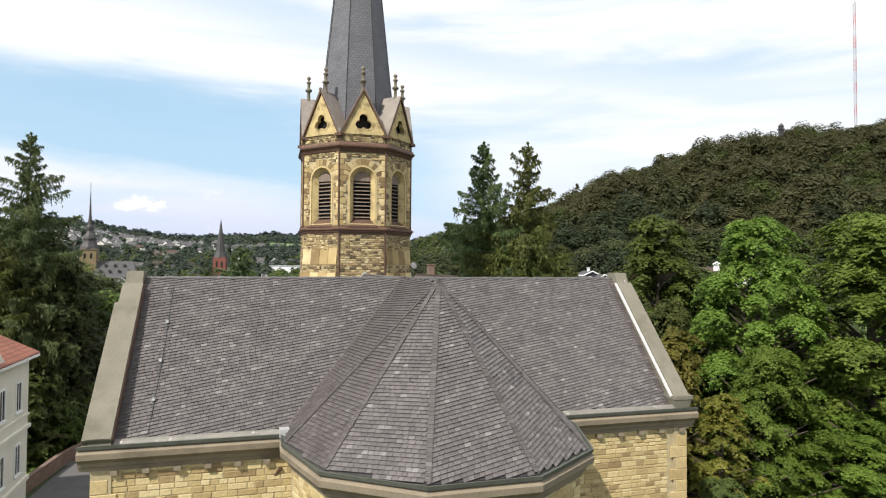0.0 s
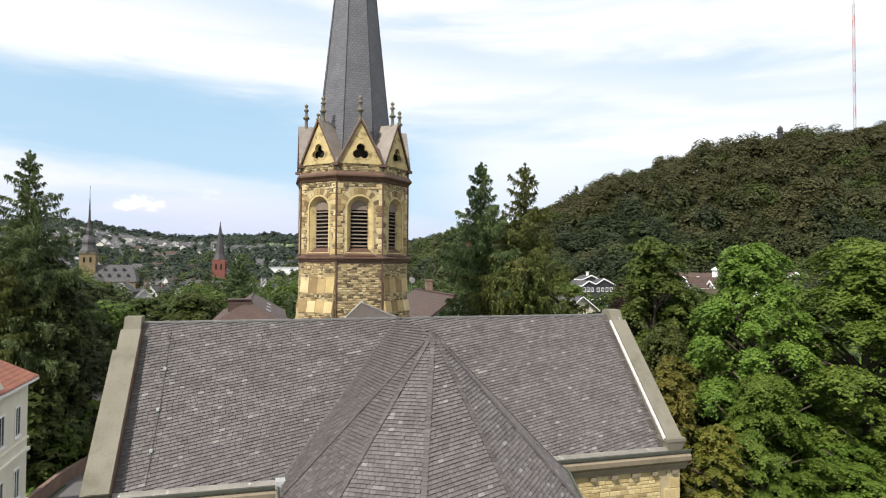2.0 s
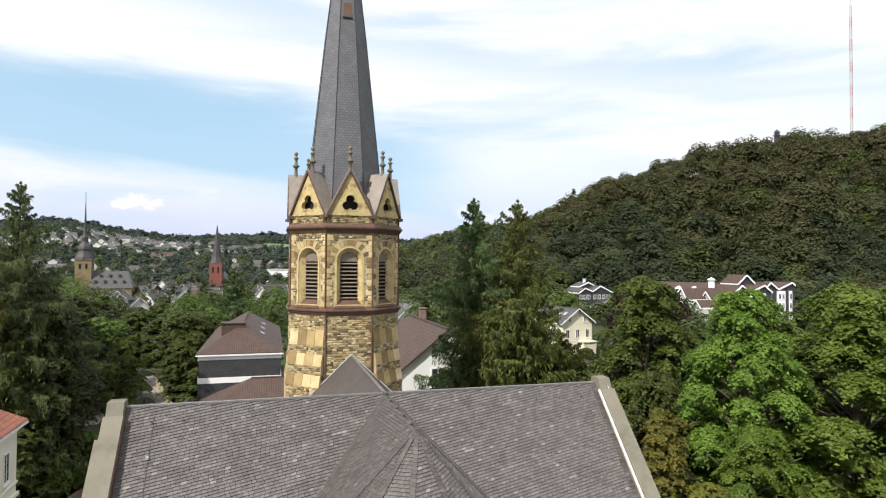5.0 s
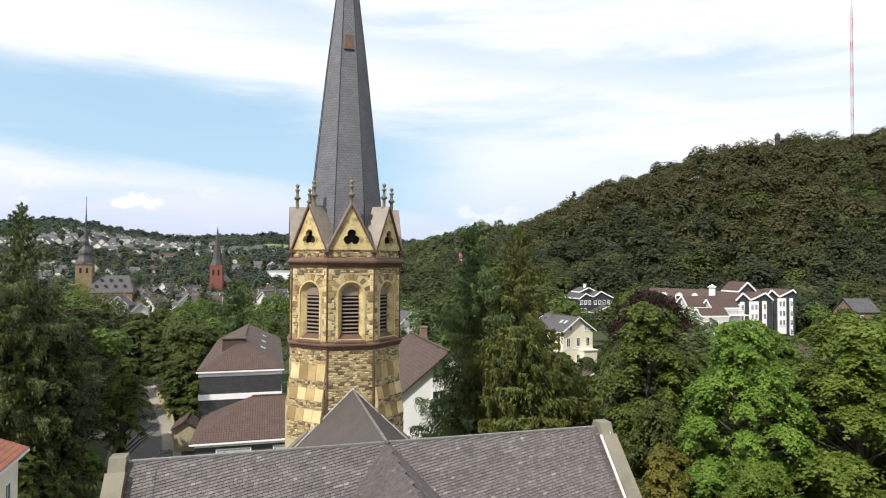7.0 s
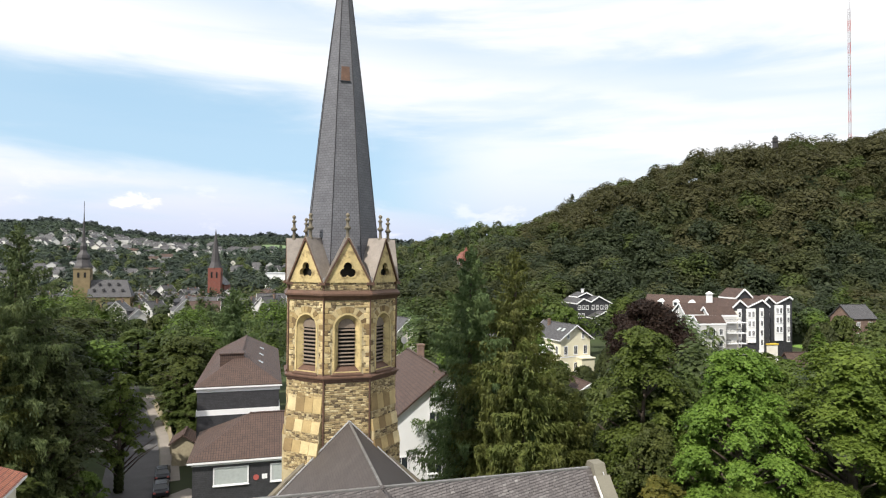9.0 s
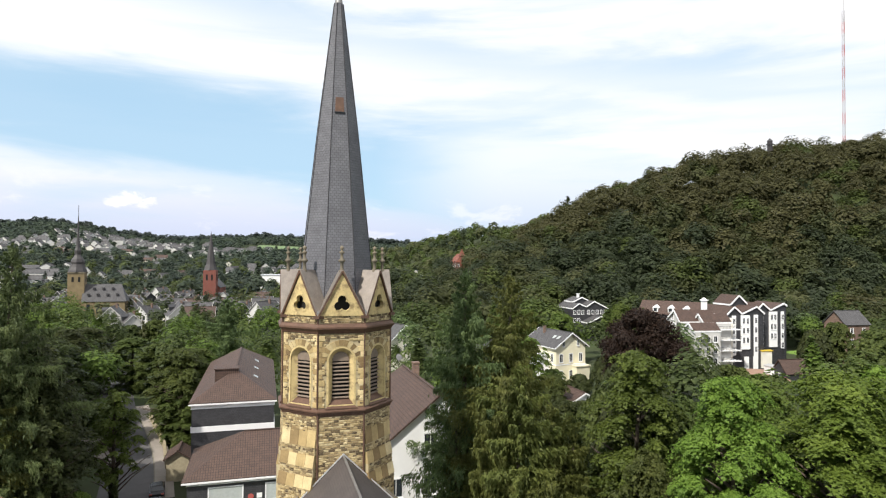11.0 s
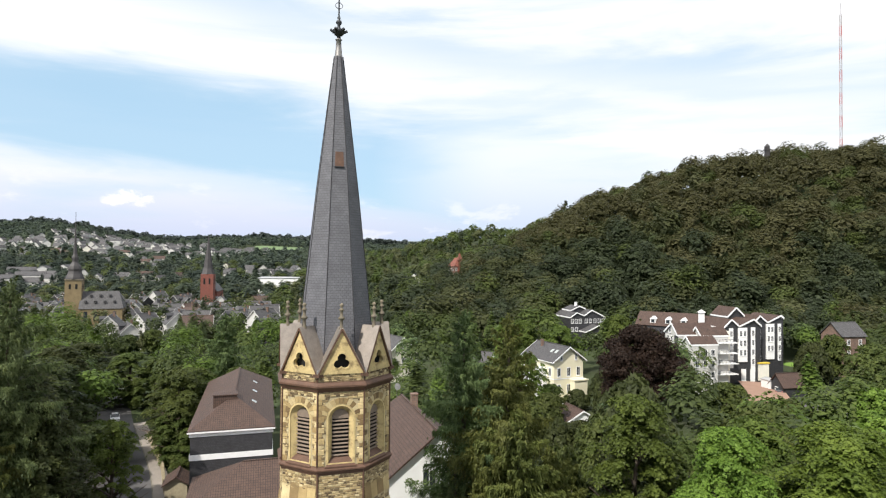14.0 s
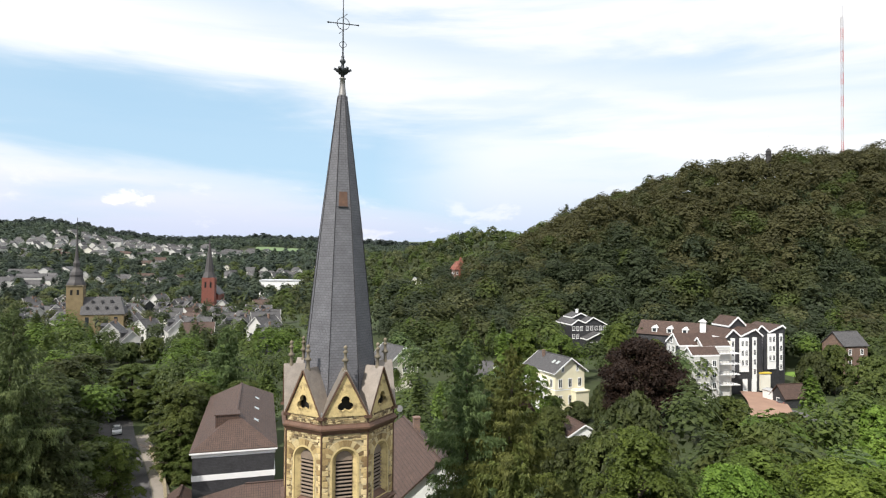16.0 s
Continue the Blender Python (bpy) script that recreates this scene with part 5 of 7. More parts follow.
house("white_cottage", "small white gabled cottage among trees", pose(14.5, 175, 0, 0, 0, 60), 5.5, 8, 4.4, 7.4, 0, 0, WHITE, TILE_DARK, gable_rows=((2.0, 1.3, 0.9, 1),))


def gz(x, y):
    return float(height(x, y))


red_villa = house("red_villa", "red-roofed brick villa among hillside trees", pose(18.5, 440, gz(18.5, 440) + 4.5, 0, 0, 20), 10, 11, 4.5, 10.2, 3, 0, BROWNBRICK, TILE_RED_DULL, gable_rows=((1.0, 1.6, 1.2, 3),), rows=((1.0, 1.6, 1.2, 3),), chimneys=((2, 2, 1, 12.5),), base=-10, fascia=False)
part("stair_turret", Geo().box(-2.2, 1.0, -6.6, -3.6, -4, 8.5).prism([(-2.5, -6.9), (1.3, -6.9), (1.3, -3.3), (-2.5, -3.3)], 8.5, 13.5, [(-0.7, -5.2), (-0.5, -5.2), (-0.5, -5.0), (-0.7, -5.0)]), TILE_RED_DULL, red_villa)
house("flat_villa", "low pale yellow villa with flat-pitched roof", pose(-5.5, 426, 8.0, 0, 0, 20), 14, 12, 6.0, 7.6, 4, 4, YELLOW, TILE_DARK, rows=((2, 2, 2, 3),), gable_rows=((2.6, 1.8, 2.2, 4),), base=-14)
house("grey_villa", "grey rendered house on the wooded hillside", pose(-12.5, 468, 13, 0, 0, -15), 10, 10, 6, 10.5, 0, 4, CREAM, TILE_DARK, rows=((3, 1.6, 1.2, 3),), gable_rows=((3, 1.6, 1.2, 2),), base=-16)
house("hillside_villa", "pale house low on the wooded hillside", pose(-23.6, 420, 1, 0, 0, 10), 8, 9, 4, 6.5, 0, 0, YELLOW, TILE_DARK, gable_rows=((1.5, 1.4, 1.0, 2),), base=-6)


# ---- town ----
def old_church():
    x, y = -152.0, 262.0
    z = 5.0
    ob = thing("village_church", "old stone church with baroque slate spire", "church", pose(x, y, z, 0, 0, 20) @ Matrix.Diagonal((0.86, 0.86, 0.98, 1)))
    part("tower", Geo().box(-3.6, 3.6, -3.6, 3.6, -2, 19.5), OLD_STONE, ob)
    for zz in (15.5,):
        for k in range(4):
            for s in (-1, 1):
                # openings are flat black panels, their inner shade put into the colour
                w = window(ob, 1.4 * s, zz, 1.0, 2.2, -3.62, DARK, False, True)
                w.matrix_basis = pose(0, 0, 0, 0, 0, 90 * k)
    part("cornice", Geo().box(-3.9, 3.9, -3.9, 3.9, 19.3, 19.8), ASHLAR_DARK, ob)
    part("spire", Geo().lathe([(4.3, 19.8), (4.1, 20.6), (3.3, 22.0), (2.9, 23.2), (3.1, 24.2), (2.7, 25.4), (1.7, 26.6), (1.35, 27.4), (1.45, 28.2), (1.55, 29.2), (1.0, 30.5), (0.55, 35.0), (0.08, 46.0)], 8), NEEDLE_SLATE, ob)
    part("weathervane", Geo().tube([(0, 0, 45.8), (0, 0, 49)], 0.12, 5), IRON, ob)
    part("nave_wall", Geo().box(3.5, 22, -6.5, 6.5, -2, 7.5), OLD_STONE, ob)
    r = roof_geo(13, 19, 7.5, 14.5, 0, 3, 0.4).turned(pose(12.8, 0, 0, 0, 0, -90))
    rf = part("nave_roof", r, TILE_DARK, ob)
    for i in range(7):
        g = Geo().box(-0.45, 0.45, -0.9, 0.6, 0, 0.8).prism([(-0.6, -1.05), (0.6, -1.05), (0.6, 0.6), (-0.6, 0.6)], 0.8, 1.15, [(-0.1, -0.9), (0.1, -0.9), (0.1, 0.6), (-0.1, 0.6)])
        part("roof_dormer", g, TILE_DARK, rf, m=pose(5.6 + 4.2 * (i % 4) + 2.0 * (i // 4), -4.6 + 2.4 * (i // 4), 9.6 + 2.55 * (i // 4)))
    for i in range(4):
        w = window(ob, 6.0 + 4.2 * i, 2.0, 1.6, 4.0, -6.5, GLASS, False, True)


def red_church():
    ob = thing("brick_church", "red brick church with slender slate spire", "church", pose(-157, 430, 4, 0, 0, 10))
    part("tower", Geo().box(-4.2, 4.2, -4.2, 4.2, -6, 19), REDBRICK, ob)
    for k in range(4):
        for s in (-1, 1):
            w = window(ob, 1.7 * s, 12.0, 1.2, 4.0, -4.22, DARK, False, True)
            w.matrix_basis = pose(0, 0, 0, 0, 0, 90 * k)
    part("spire", Geo().lathe([(4.6, 19), (3.2, 23), (0.1, 46)], 8), NEEDLE_SLATE, ob)
    part("nave_wall", Geo().box(-5.5, 5.5, 4, 30, -3, 7), REDBRICK, ob)
    part("nave_roof", roof_geo(11, 26, 7, 13, 0, 0, 0.4).turned(pose(0, 17, 0)), TILE_DARK, ob)


old_church()
red_church()


def simple_house(rnd, wall, roof):
    """A small town house mesh set: wall, roof and a few windows."""
    w, l, e = rnd.uniform(7, 9.5), rnd.uniform(8, 12), rnd.uniform(5.5, 8.0)
    r = e + w * rnd.uniform(0.35, 0.5)
    return w, l, e, r, wall, roof


def town():
    rnd = random.Random(5)
    protos = []
    for i in range(6):
        w, l, e, r, wall, roof = simple_house(rnd, (TOWN_WHITE, CREAM, TOWN_WHITE, SLATEWALL, TOWN_WHITE, CREAM)[i], (TILE_DARK, TILE_DARK, TILE_BROWN, TILE_DARK, TILE_DARK, TILE_RED)[i])
        ob = house("town_house", ("white rendered town house with dark pitched roof", "cream rendered town house with dark pitched roof", "white town house with brown tiled roof", "slate-clad town house with white windows", "white rendered town house with dark pitched roof", "cream town house with red tiled roof")[i], pose(0, 0, -300), w, l, e, r, 0, 0, wall, roof, rows=((1.2, 1.5, 1.2, 2), (4.0, 1.5, 1.2, 2)), gable_rows=((1.2, 1.5, 1.2, 2), (4.0, 1.5, 1.2, 2)), plain=True, group="houses of the town", chimneys=((0.8, 1.0, 0.7, r + 0.8),), fascia=False)
        for q in (-1, 1):
            for s in (-1, 1):
                part("verge_board", Geo().beam((q * (w / 2 + 0.4), s * (l / 2 + 0.43), e - 0.1 - (r - e) / (w / 2) * 0.4), (0, s * (l / 2 + 0.43), r - 0.1), 0.08, 0.24), TOWN_WHITE, ob)
        if i in (0, 3, 4):
            g = Geo().box(-0.9, 0.9, -1.0, 1.4, 0, 1.5).plate([(-1.1, 1.4), (1.1, 1.4), (0, 2.4)], [], -1.2, 1.4).turned(pose(-w / 4 - 0.4, 0.5, e + 0.1 + (r - e) * 0.28, 0, 0, -90))
            part("dormer", g, SLATEWALL, ob)
        protos.append(ob)
    distant = [house("hillside_house", "small pale hillside house with pitched roof", pose(0, 0, -300), w, l, e, r, 0, 0, wall, roof, group="houses on the far slope", fascia=False) for w, l, e, r, wall, roof in ((10, 12, 6.5, 10.5, TOWN_WHITE, TILE_DARK), (9, 14, 6, 10, TOWN_WHITE, TILE_DARK), (11, 16, 8, 12, CREAM, TILE_BROWN), (9, 11, 6, 11, TOWN_WHITE, TILE_DARK), (12, 24, 9, 12.5, TOWN_WHITE, TILE_DARK))]
    spots = []
    def put(x, y, yaw, i, sc=1.0):
        spots.append((x, y))
        m = pose(x, y, gz(x, y) - 0.5, 0, 0, yaw)
        copy_thing(distant[i % 5] if y > 560 else protos[i], m)
    def cluster(n, cx, cy, sx, sy, gap, kinds):
        for _ in range(n):
            for _ in range(30):
                x, y = rnd.gauss(cx, sx), rnd.gauss(cy, sy)
                if all(math.hypot(x - a, y - b) > gap for a, b in spots):
                    put(x, y, rnd.choice((15, 105, 60, -20, 40, 80)) + rnd.uniform(-12, 12), rnd.choice(kinds))
                    break
    # houses round the churches in the valley
    for k in range(84):
        for _ in range(30):
            y = rnd.uniform(208, 460)
            x = y * rnd.uniform(-0.66, -0.26)
            if all(math.hypot(x - a, y - b) > 11.5 for a, b in spots) and math.hypot(x + 145, y - 262) > 22 and math.hypot(x + 157, y - 440) > 22 and not (y < 262 and abs(x / y + 0.565) < 0.10):
                put(x, y, rnd.choice((15, 105, 60, -20, 40)) + rnd.uniform(-8, 8), rnd.choice((0, 1, 3, 3, 3, 4, 0, 3, 2)))
                break
    # suburbs on the far slopes, with woods between them
    cluster(46, -600, 975, 55, 34, 15, (0, 0, 1, 1, 3))
    cluster(34, -640, 1200, 50, 50, 16, (0, 0, 1, 1, 3))
    cluster(40, -520, 1130, 50, 45, 16, (0, 0, 1, 3, 4))
    cluster(18, -350, 1005, 30, 16, 15, (0, 0, 1))
    cluster(20, -395, 590, 30, 36, 17, (0, 1, 3, 4))
    cluster(9, -300, 610, 22, 18, 17, (1, 2, 3))
    cluster(16, -180, 700, 22, 22, 15, (0, 1, 3))
    cluster(22, -500, 850, 110, 60, 30, (0, 2, 3))
    put(-480, 885, 80, 4)
    for x, y in ((-105, 214), (-115, 221), (-34, 190), (-96, 232)):
        put(x, y, rnd.uniform(0, 60), rnd.choice((0, 3, 4)))
    for ob in protos + distant:
        for o in (*ob.children_recursive, ob):
            bpy.data.objects.remove(o)
    hall = thing("factory_hall", "long low white factory halls in the valley", "factory", pose(-128, 560, 8, 0, 0, 8))
    part("wall", Geo().box(-28, 10, -15, 15, -5, 9).box(10, 40, -8, 22, -5, 6), WHITE, hall)
    part("roof", Geo().box(-28.5, 10.5, -15.5, 15.5, 9.004, 9.6).box(10.2, 40.5, -8.5, 22.5, 6.004, 6.6), FLASH, hall)


town()


# ---- hilltop mast and tower ----
def mast():
    x, y, z0, z1 = 442.0, 650.0, 120.0, 317.0
    ob = thing("radio_mast", "tall guyed lattice mast in red and white bands", "radio mast", pose(x, y, 0, 0, 0, 20))
    n = 15
    for i in range(n):
        a, b = z0 + (z1 - 12 - z0) * i / n, z0 + (z1 - 12 - z0) * (i + 1) / n
        g = Geo()
        w = 1.5
        c = [(w, 0), (-w / 2, w * 0.87), (-w / 2, -w * 0.87)]
        for px, py in c:
            g.tube([(px, py, a), (px, py, b)], 0.24, 5)
        for s in range(5):
            za, zb = a + (b - a) * s / 5, a + (b - a) * (s + 1) / 5
            for q in range(3):
                g.tube([(*c[q], za), (*c[(q + 1) % 3], zb)], 0.13, 4)
        part("mast_section", g, MASTRED if i % 2 else MASTWHITE, ob)
    part("antenna", Geo().tube([(0, 0, z1 - 12), (0, 0, z1)], 0.25, 5), MASTWHITE, ob)
    ob = thing("lookout_tower", "stone lookout tower on the wooded hilltop", "tower", pose(211.3, 380, 87.9, 0, 0, 10))
    part("shaft", Geo().box(-1.1, 1.1, -1.1, 1.1, 0, 19).box(-1.6, 1.6, -1.6, 1.6, 16.8, 17.5), NEEDLE_SLATE, ob)
    part("roof", Geo().prism([(-1.4, -1.4), (1.4, -1.4), (1.4, 1.4), (-1.4, 1.4)], 19, 21, [(-0.2, -0.2), (0.2, -0.2), (0.2, 0.2), (-0.2, 0.2)]), TILE_DARK, ob)
    part("flagpole", Geo().tube([(0, 0, 20.5), (0, 0, 29)], 0.12, 5), PAINT, ob)


mast()

# ---- street ----
ROAD = [(-30.5, 55), (-30.6, 62), (-36.3, 74), (-43.5, 90), (-52.6, 106), (-62, 122), (-73, 143), (-84, 170)]
strip("road", ROAD, (-3.4, 3.0), ASPHALT, 0.05, "worn grey asphalt street going downhill", "street")
strip("pavement", ROAD[2:6], (3.05, 5.4), PAVING, 0.14, "narrow concrete pavement beside the street", "pavement", 0.14)
strip("kerb", ROAD[1:6], (3.0, 3.15), COPING, 0.17, "pale stone kerb", "kerb", 0.17)
strip("forecourt", [(-31.0, 71.0), (-22.5, 66.0)], (-3.2, 3.2), PAVING, 0.07, "paved forecourt by the shelter", "forecourt")
strip("side_street", [(-25.4, 38), (-28.6, 46), (-30.2, 52), (-30.5, 56)], (-2.8, 3.0), ASPHALT, 0.045, "grey asphalt lane beside the church", "street")
strip("parking_strip", [(-46.5, 88), (-55, 103)], (-3.2, 1.6), PAVING, 0.09, "paved parking strip", "parking")
strip("right_street", [(62, 20), (47, 52), (43, 70), (40, 95)], (-3, 3), ASPHALT, 0.05, "pale asphalt street behind the trees", "street")
strip("yard", [(77, 136), (84, 150), (88, 163)], (-4.5, 4.5), REDYARD, 1.2, "reddish paved yard before the apartment block", "yard")
strip("yard_drive", [(92, 128), (86, 140), (84, 152)], (-2.5, 2.5), ASPHALT, 0.55, "asphalt drive to the yard", "street")
strip("lawn", [(101, 170), (116, 174)], (-5, 5), LAWN, 4.2, "mown bright green lawn", "lawn")
strip("garden_lawn", [(-30.4, 50), (-30.4, 64)], (-10, -3.7), LAWN, 0.06, "shaded garden lawn behind the wall", "lawn")
strip("meadow", [(-330, 1130), (-225, 1150)], (-45, 60), FIELD, 2.5, "pale green meadow on the far hillside", "meadow")
strip("stubble_field", [(-165, 820), (-112, 830)], (-30, 40), FIELD_STRAW, 2.5, "straw-coloured field in the valley", "field")
strip("valley_meadow", [(-90, 980), (40, 1000)], (-60, 60), FIELD, 2.5, "pale green meadow in the valley", "meadow")

fence = thing("garden_fence", "pale wooden fence along the pavement", "fence", pose(0, 0, 0))
fl = [(-36.9, 86.5), (-41.4, 96.0), (-46.6, 105.0), (-52.0, 114.0)]
for (x0, y0), (x1, y1) in zip(fl, fl[1:]):
    for z in (0.45, 1.05):
        part("rail", Geo().beam((x0, y0, gz(x0, y0) + z), (x1, y1, gz(x1, y1) + z), 0.05, 0.12), WOOD, fence)
    n = 16
    for i in range(n):
        px, py = x0 + (x1 - x0) * i / n, y0 + (y1 - y0) * i / n
        part("slat", Geo().box(px - 0.2, px + 0.2, py - 0.03, py + 0.03, gz(px, py) - 0.1, gz(px, py) + 1.3), WOOD, fence)
wall_g = Geo()
wl_pts = [(-28.2, 46.5), (-29.4, 53), (-29.6, 60)]
for (x0, y0), (x1, y1) in zip(wl_pts, wl_pts[1:]):
    wall_g.beam((x0 - 4.3, y0 + 1.2, 0.5), (x1 - 4.3, y1 + 1.2, 0.5), 0.4, 1.4)
tagged(part("garden_wall", wall_g, BROWNBRICK), "low dark garden wall along the lane", "wall", kind="structure")


# ---- cars ----
def car(label, m, paint):
    ob = thing("car", label, "car", m, "parked cars")
    g = Geo()
    prof = [(-2.1, 0.35), (-2.15, 0.75), (-1.9, 0.95), (-1.1, 1.0), (1.35, 0.98), (2.05, 0.85), (2.15, 0.6), (2.1, 0.35)]
    g.rings([[(x, s * 0.86, z) for x, z in prof] for s in (-1, 1)])
    part("body", g, paint, ob)
    cab = [(-1.55, 0.98), (-1.15, 1.4), (0.25, 1.45), (1.0, 0.99)]
    g = Geo().rings([[(x * (1 if z < 1.2 else 0.97), s * (0.8 if z < 1.2 else 0.62), z) for x, z in cab] for s in (-1, 1)])
    part("cabin_glass", g, GLASS, ob)
    part("roof", Geo().slab([(-1.12, -0.6, 1.47), (0.26, -0.6, 1.5), (0.26, 0.6, 1.5), (-1.12, 0.6, 1.47)], 0.06), paint, ob)
    wheel = Geo().lathe([(0.1, -0.1), (0.31, -0.1), (0.31, 0.1), (0.1, 0.1)], 14).turned(pose(0, 0, 0, 90, 0, 0)).mesh("wheel", RUBBER)
    for x in (-1.3, 1.35):
        for s in (-1, 1):
            part("wheel", wheel, None, ob, m=pose(x, s * 0.8, 0.31))
    for s in (-1, 1):
        part("headlight", Geo().box(2.08, 2.16, s * 0.62 - 0.18, s * 0.62 + 0.18, 0.62, 0.76), PALEGLASS, ob)
        part("tail_light", Geo().box(-2.17, -2.1, s * 0.66 - 0.14, s * 0.66 + 0.14, 0.66, 0.82), MASTRED, ob)
    return ob


car("black hatchback standing on the street", pose(-31.9, 72.2, gz(-31.9, 72.2) + 0.06, 0, 0, 113), CARBLACK)
car("black hatchback parked behind another on the street", pose(-34.0, 77.2, gz(-34, 77.2) + 0.06, 0, 0, 113), CARBLACK)
car("white estate car coming up the street", pose(-64.0, 125.5, gz(-64, 125.5) + 0.06, 0, 0, -62), CARWHITE)
car("dark grey car on the parking strip", pose(-50.6, 98.5, gz(-50.6, 98.5) + 0.12, 0, 0, -60), CARGREY)
car("silver car by the apartment yard", pose(88, 152, gz(88, 152) + 0.6, 0, 0, 60), CARGREY)


# ---- trees ----
def leaves(rng, centres, size, spread, count, droop=0.0):
    """Loose leaf quads scattered in clumps; centres (n, 4): place and radius."""
    n = len(centres)
    per = np.maximum(1, (count * centres[:, 3] ** 2 / np.sum(centres[:, 3] ** 2)).astype(int))
    idx = np.repeat(np.arange(n), per)
    k = len(idx)
    d = rng.normal(size=(k, 3))
    d /= np.linalg.norm(d, axis=1)[:, None]
    r = centres[idx, 3] * (0.55 + 0.5 * rng.random(k) ** 0.6)
    p = centres[idx, :3] + d * r[:, None] * np.array((1, 1, spread))
    nrm = d * 0.75 + rng.normal(size=(k, 3)) * 0.45 + np.array((0, 0, 0.5))
    nrm /= np.linalg.norm(nrm, axis=1)[:, None]
    a = np.cross(nrm, rng.normal(size=(k, 3)))
    a /= np.linalg.norm(a, axis=1)[:, None]
    b = np.cross(nrm, a)
    s = size * (0.6 + 0.8 * rng.random(k))[:, None]
    a, b = a * s, b * s * 0.7
    low = np.array((0, 0, -droop)) * s
    return np.stack((p - a + low, p + 0.4 * a - b, p + 0.7 * a + b), 1)


def broad_crown(seed, height_, radius, clumps, count, size, base=0.25, clump=(0.17, 0.32)):
    rng = np.random.default_rng(seed)
    c = []
    tries = 0
    while len(c) < clumps:
        t = rng.random()
        z = height_ * (base + (0.97 - base) * t)
        prof = math.sin(math.pi * (0.18 + 0.80 * t)) ** 0.7
        a = rng.random() * 2 * math.pi
        q = radius * prof * (0.55 + 0.45 * rng.random() ** 0.5) * (0.82 + 0.3 * math.sin(3 * a + seed))
        c.append((q * math.cos(a), q * math.sin(a), z, radius * rng.uniform(*clump)))
    c = np.array(c)
    return leaves(rng, c, size, 0.62, count, 0.35), c


def conifer_crown(seed, height_, radius, whorls, count, size, droop=0.5, base=0.06, power=0.8):
    """Uneven boughs that rise a little, sag and lift at the tip, hung with curtains of needle twigs; gaps between them."""
    rng = np.random.default_rng(seed)
    n = whorls * 6
    t = (np.arange(n) + rng.random(n) * 3.0) / (n + 2)
    z = height_ * (base + (1 - base) * t)
    a = np.arange(n) * 2.39996 + rng.normal(size=n) * 0.5
    lobe = 0.82 + 0.22 * np.sin(2 * a + seed) + 0.12 * np.sin(7 * t * math.pi + seed)
    reach = (radius * (1 - np.exp(-power * (1 - t) * height_ / radius)) * lobe + 0.12) * np.clip(rng.normal(0.9, 0.3, n), 0.3, 1.5)
    share = reach ** 1.3 + 0.02
    per = np.maximum(5, (count * share / share.sum()).astype(int))
    idx = np.repeat(np.arange(n), per)
    k = len(idx)
    a, z, r = a[idx], z[idx], reach[idx]
    s = rng.random(k) ** 0.7
    out, lat = np.stack((np.cos(a), np.sin(a)), 1), np.stack((-np.sin(a), np.cos(a)), 1)
    w = rng.normal(size=k) * r * 0.15 * (1.15 - s)
    hang = rng.exponential(1.0, k) * (0.16 + 0.075 * r) * (0.4 + 1.0 * s * (1.15 - s) * 2) * (0.5 + droop)
    p = np.empty((k, 3))
    p[:, :2] = out * (r * s)[:, None] + lat * w[:, None]
    lift = t[idx]
    p[:, 2] = z + r * ((0.02 + 0.5 * lift ** 2) * s - droop * (1.1 - lift) * (0.75 * s ** 2 - 0.35 * s ** 4)) - hang * (1.15 - 0.75 * lift)
    d = np.empty((k, 3))
    d[:, :2] = out * 0.55 + lat * (rng.normal(size=k) * 0.5)[:, None]
    d[:, 2] = -0.25 - 1.1 * np.clip(hang * 1.3, 0, 1) + 0.3 * rng.normal(size=k)
    d /= np.linalg.norm(d, axis=1)[:, None]
    side_ = np.cross(d, rng.normal(size=(k, 3)) + np.array((0, 0, 1.0)))
    side_ /= np.linalg.norm(side_, axis=1)[:, None]
    ln = size * (0.6 + 0.8 * rng.random(k))[:, None]
    return np.stack((p - d * ln - side_ * ln * 0.30, p + d * ln, p - d * ln * 0.6 + side_ * ln * 0.34), 1), None


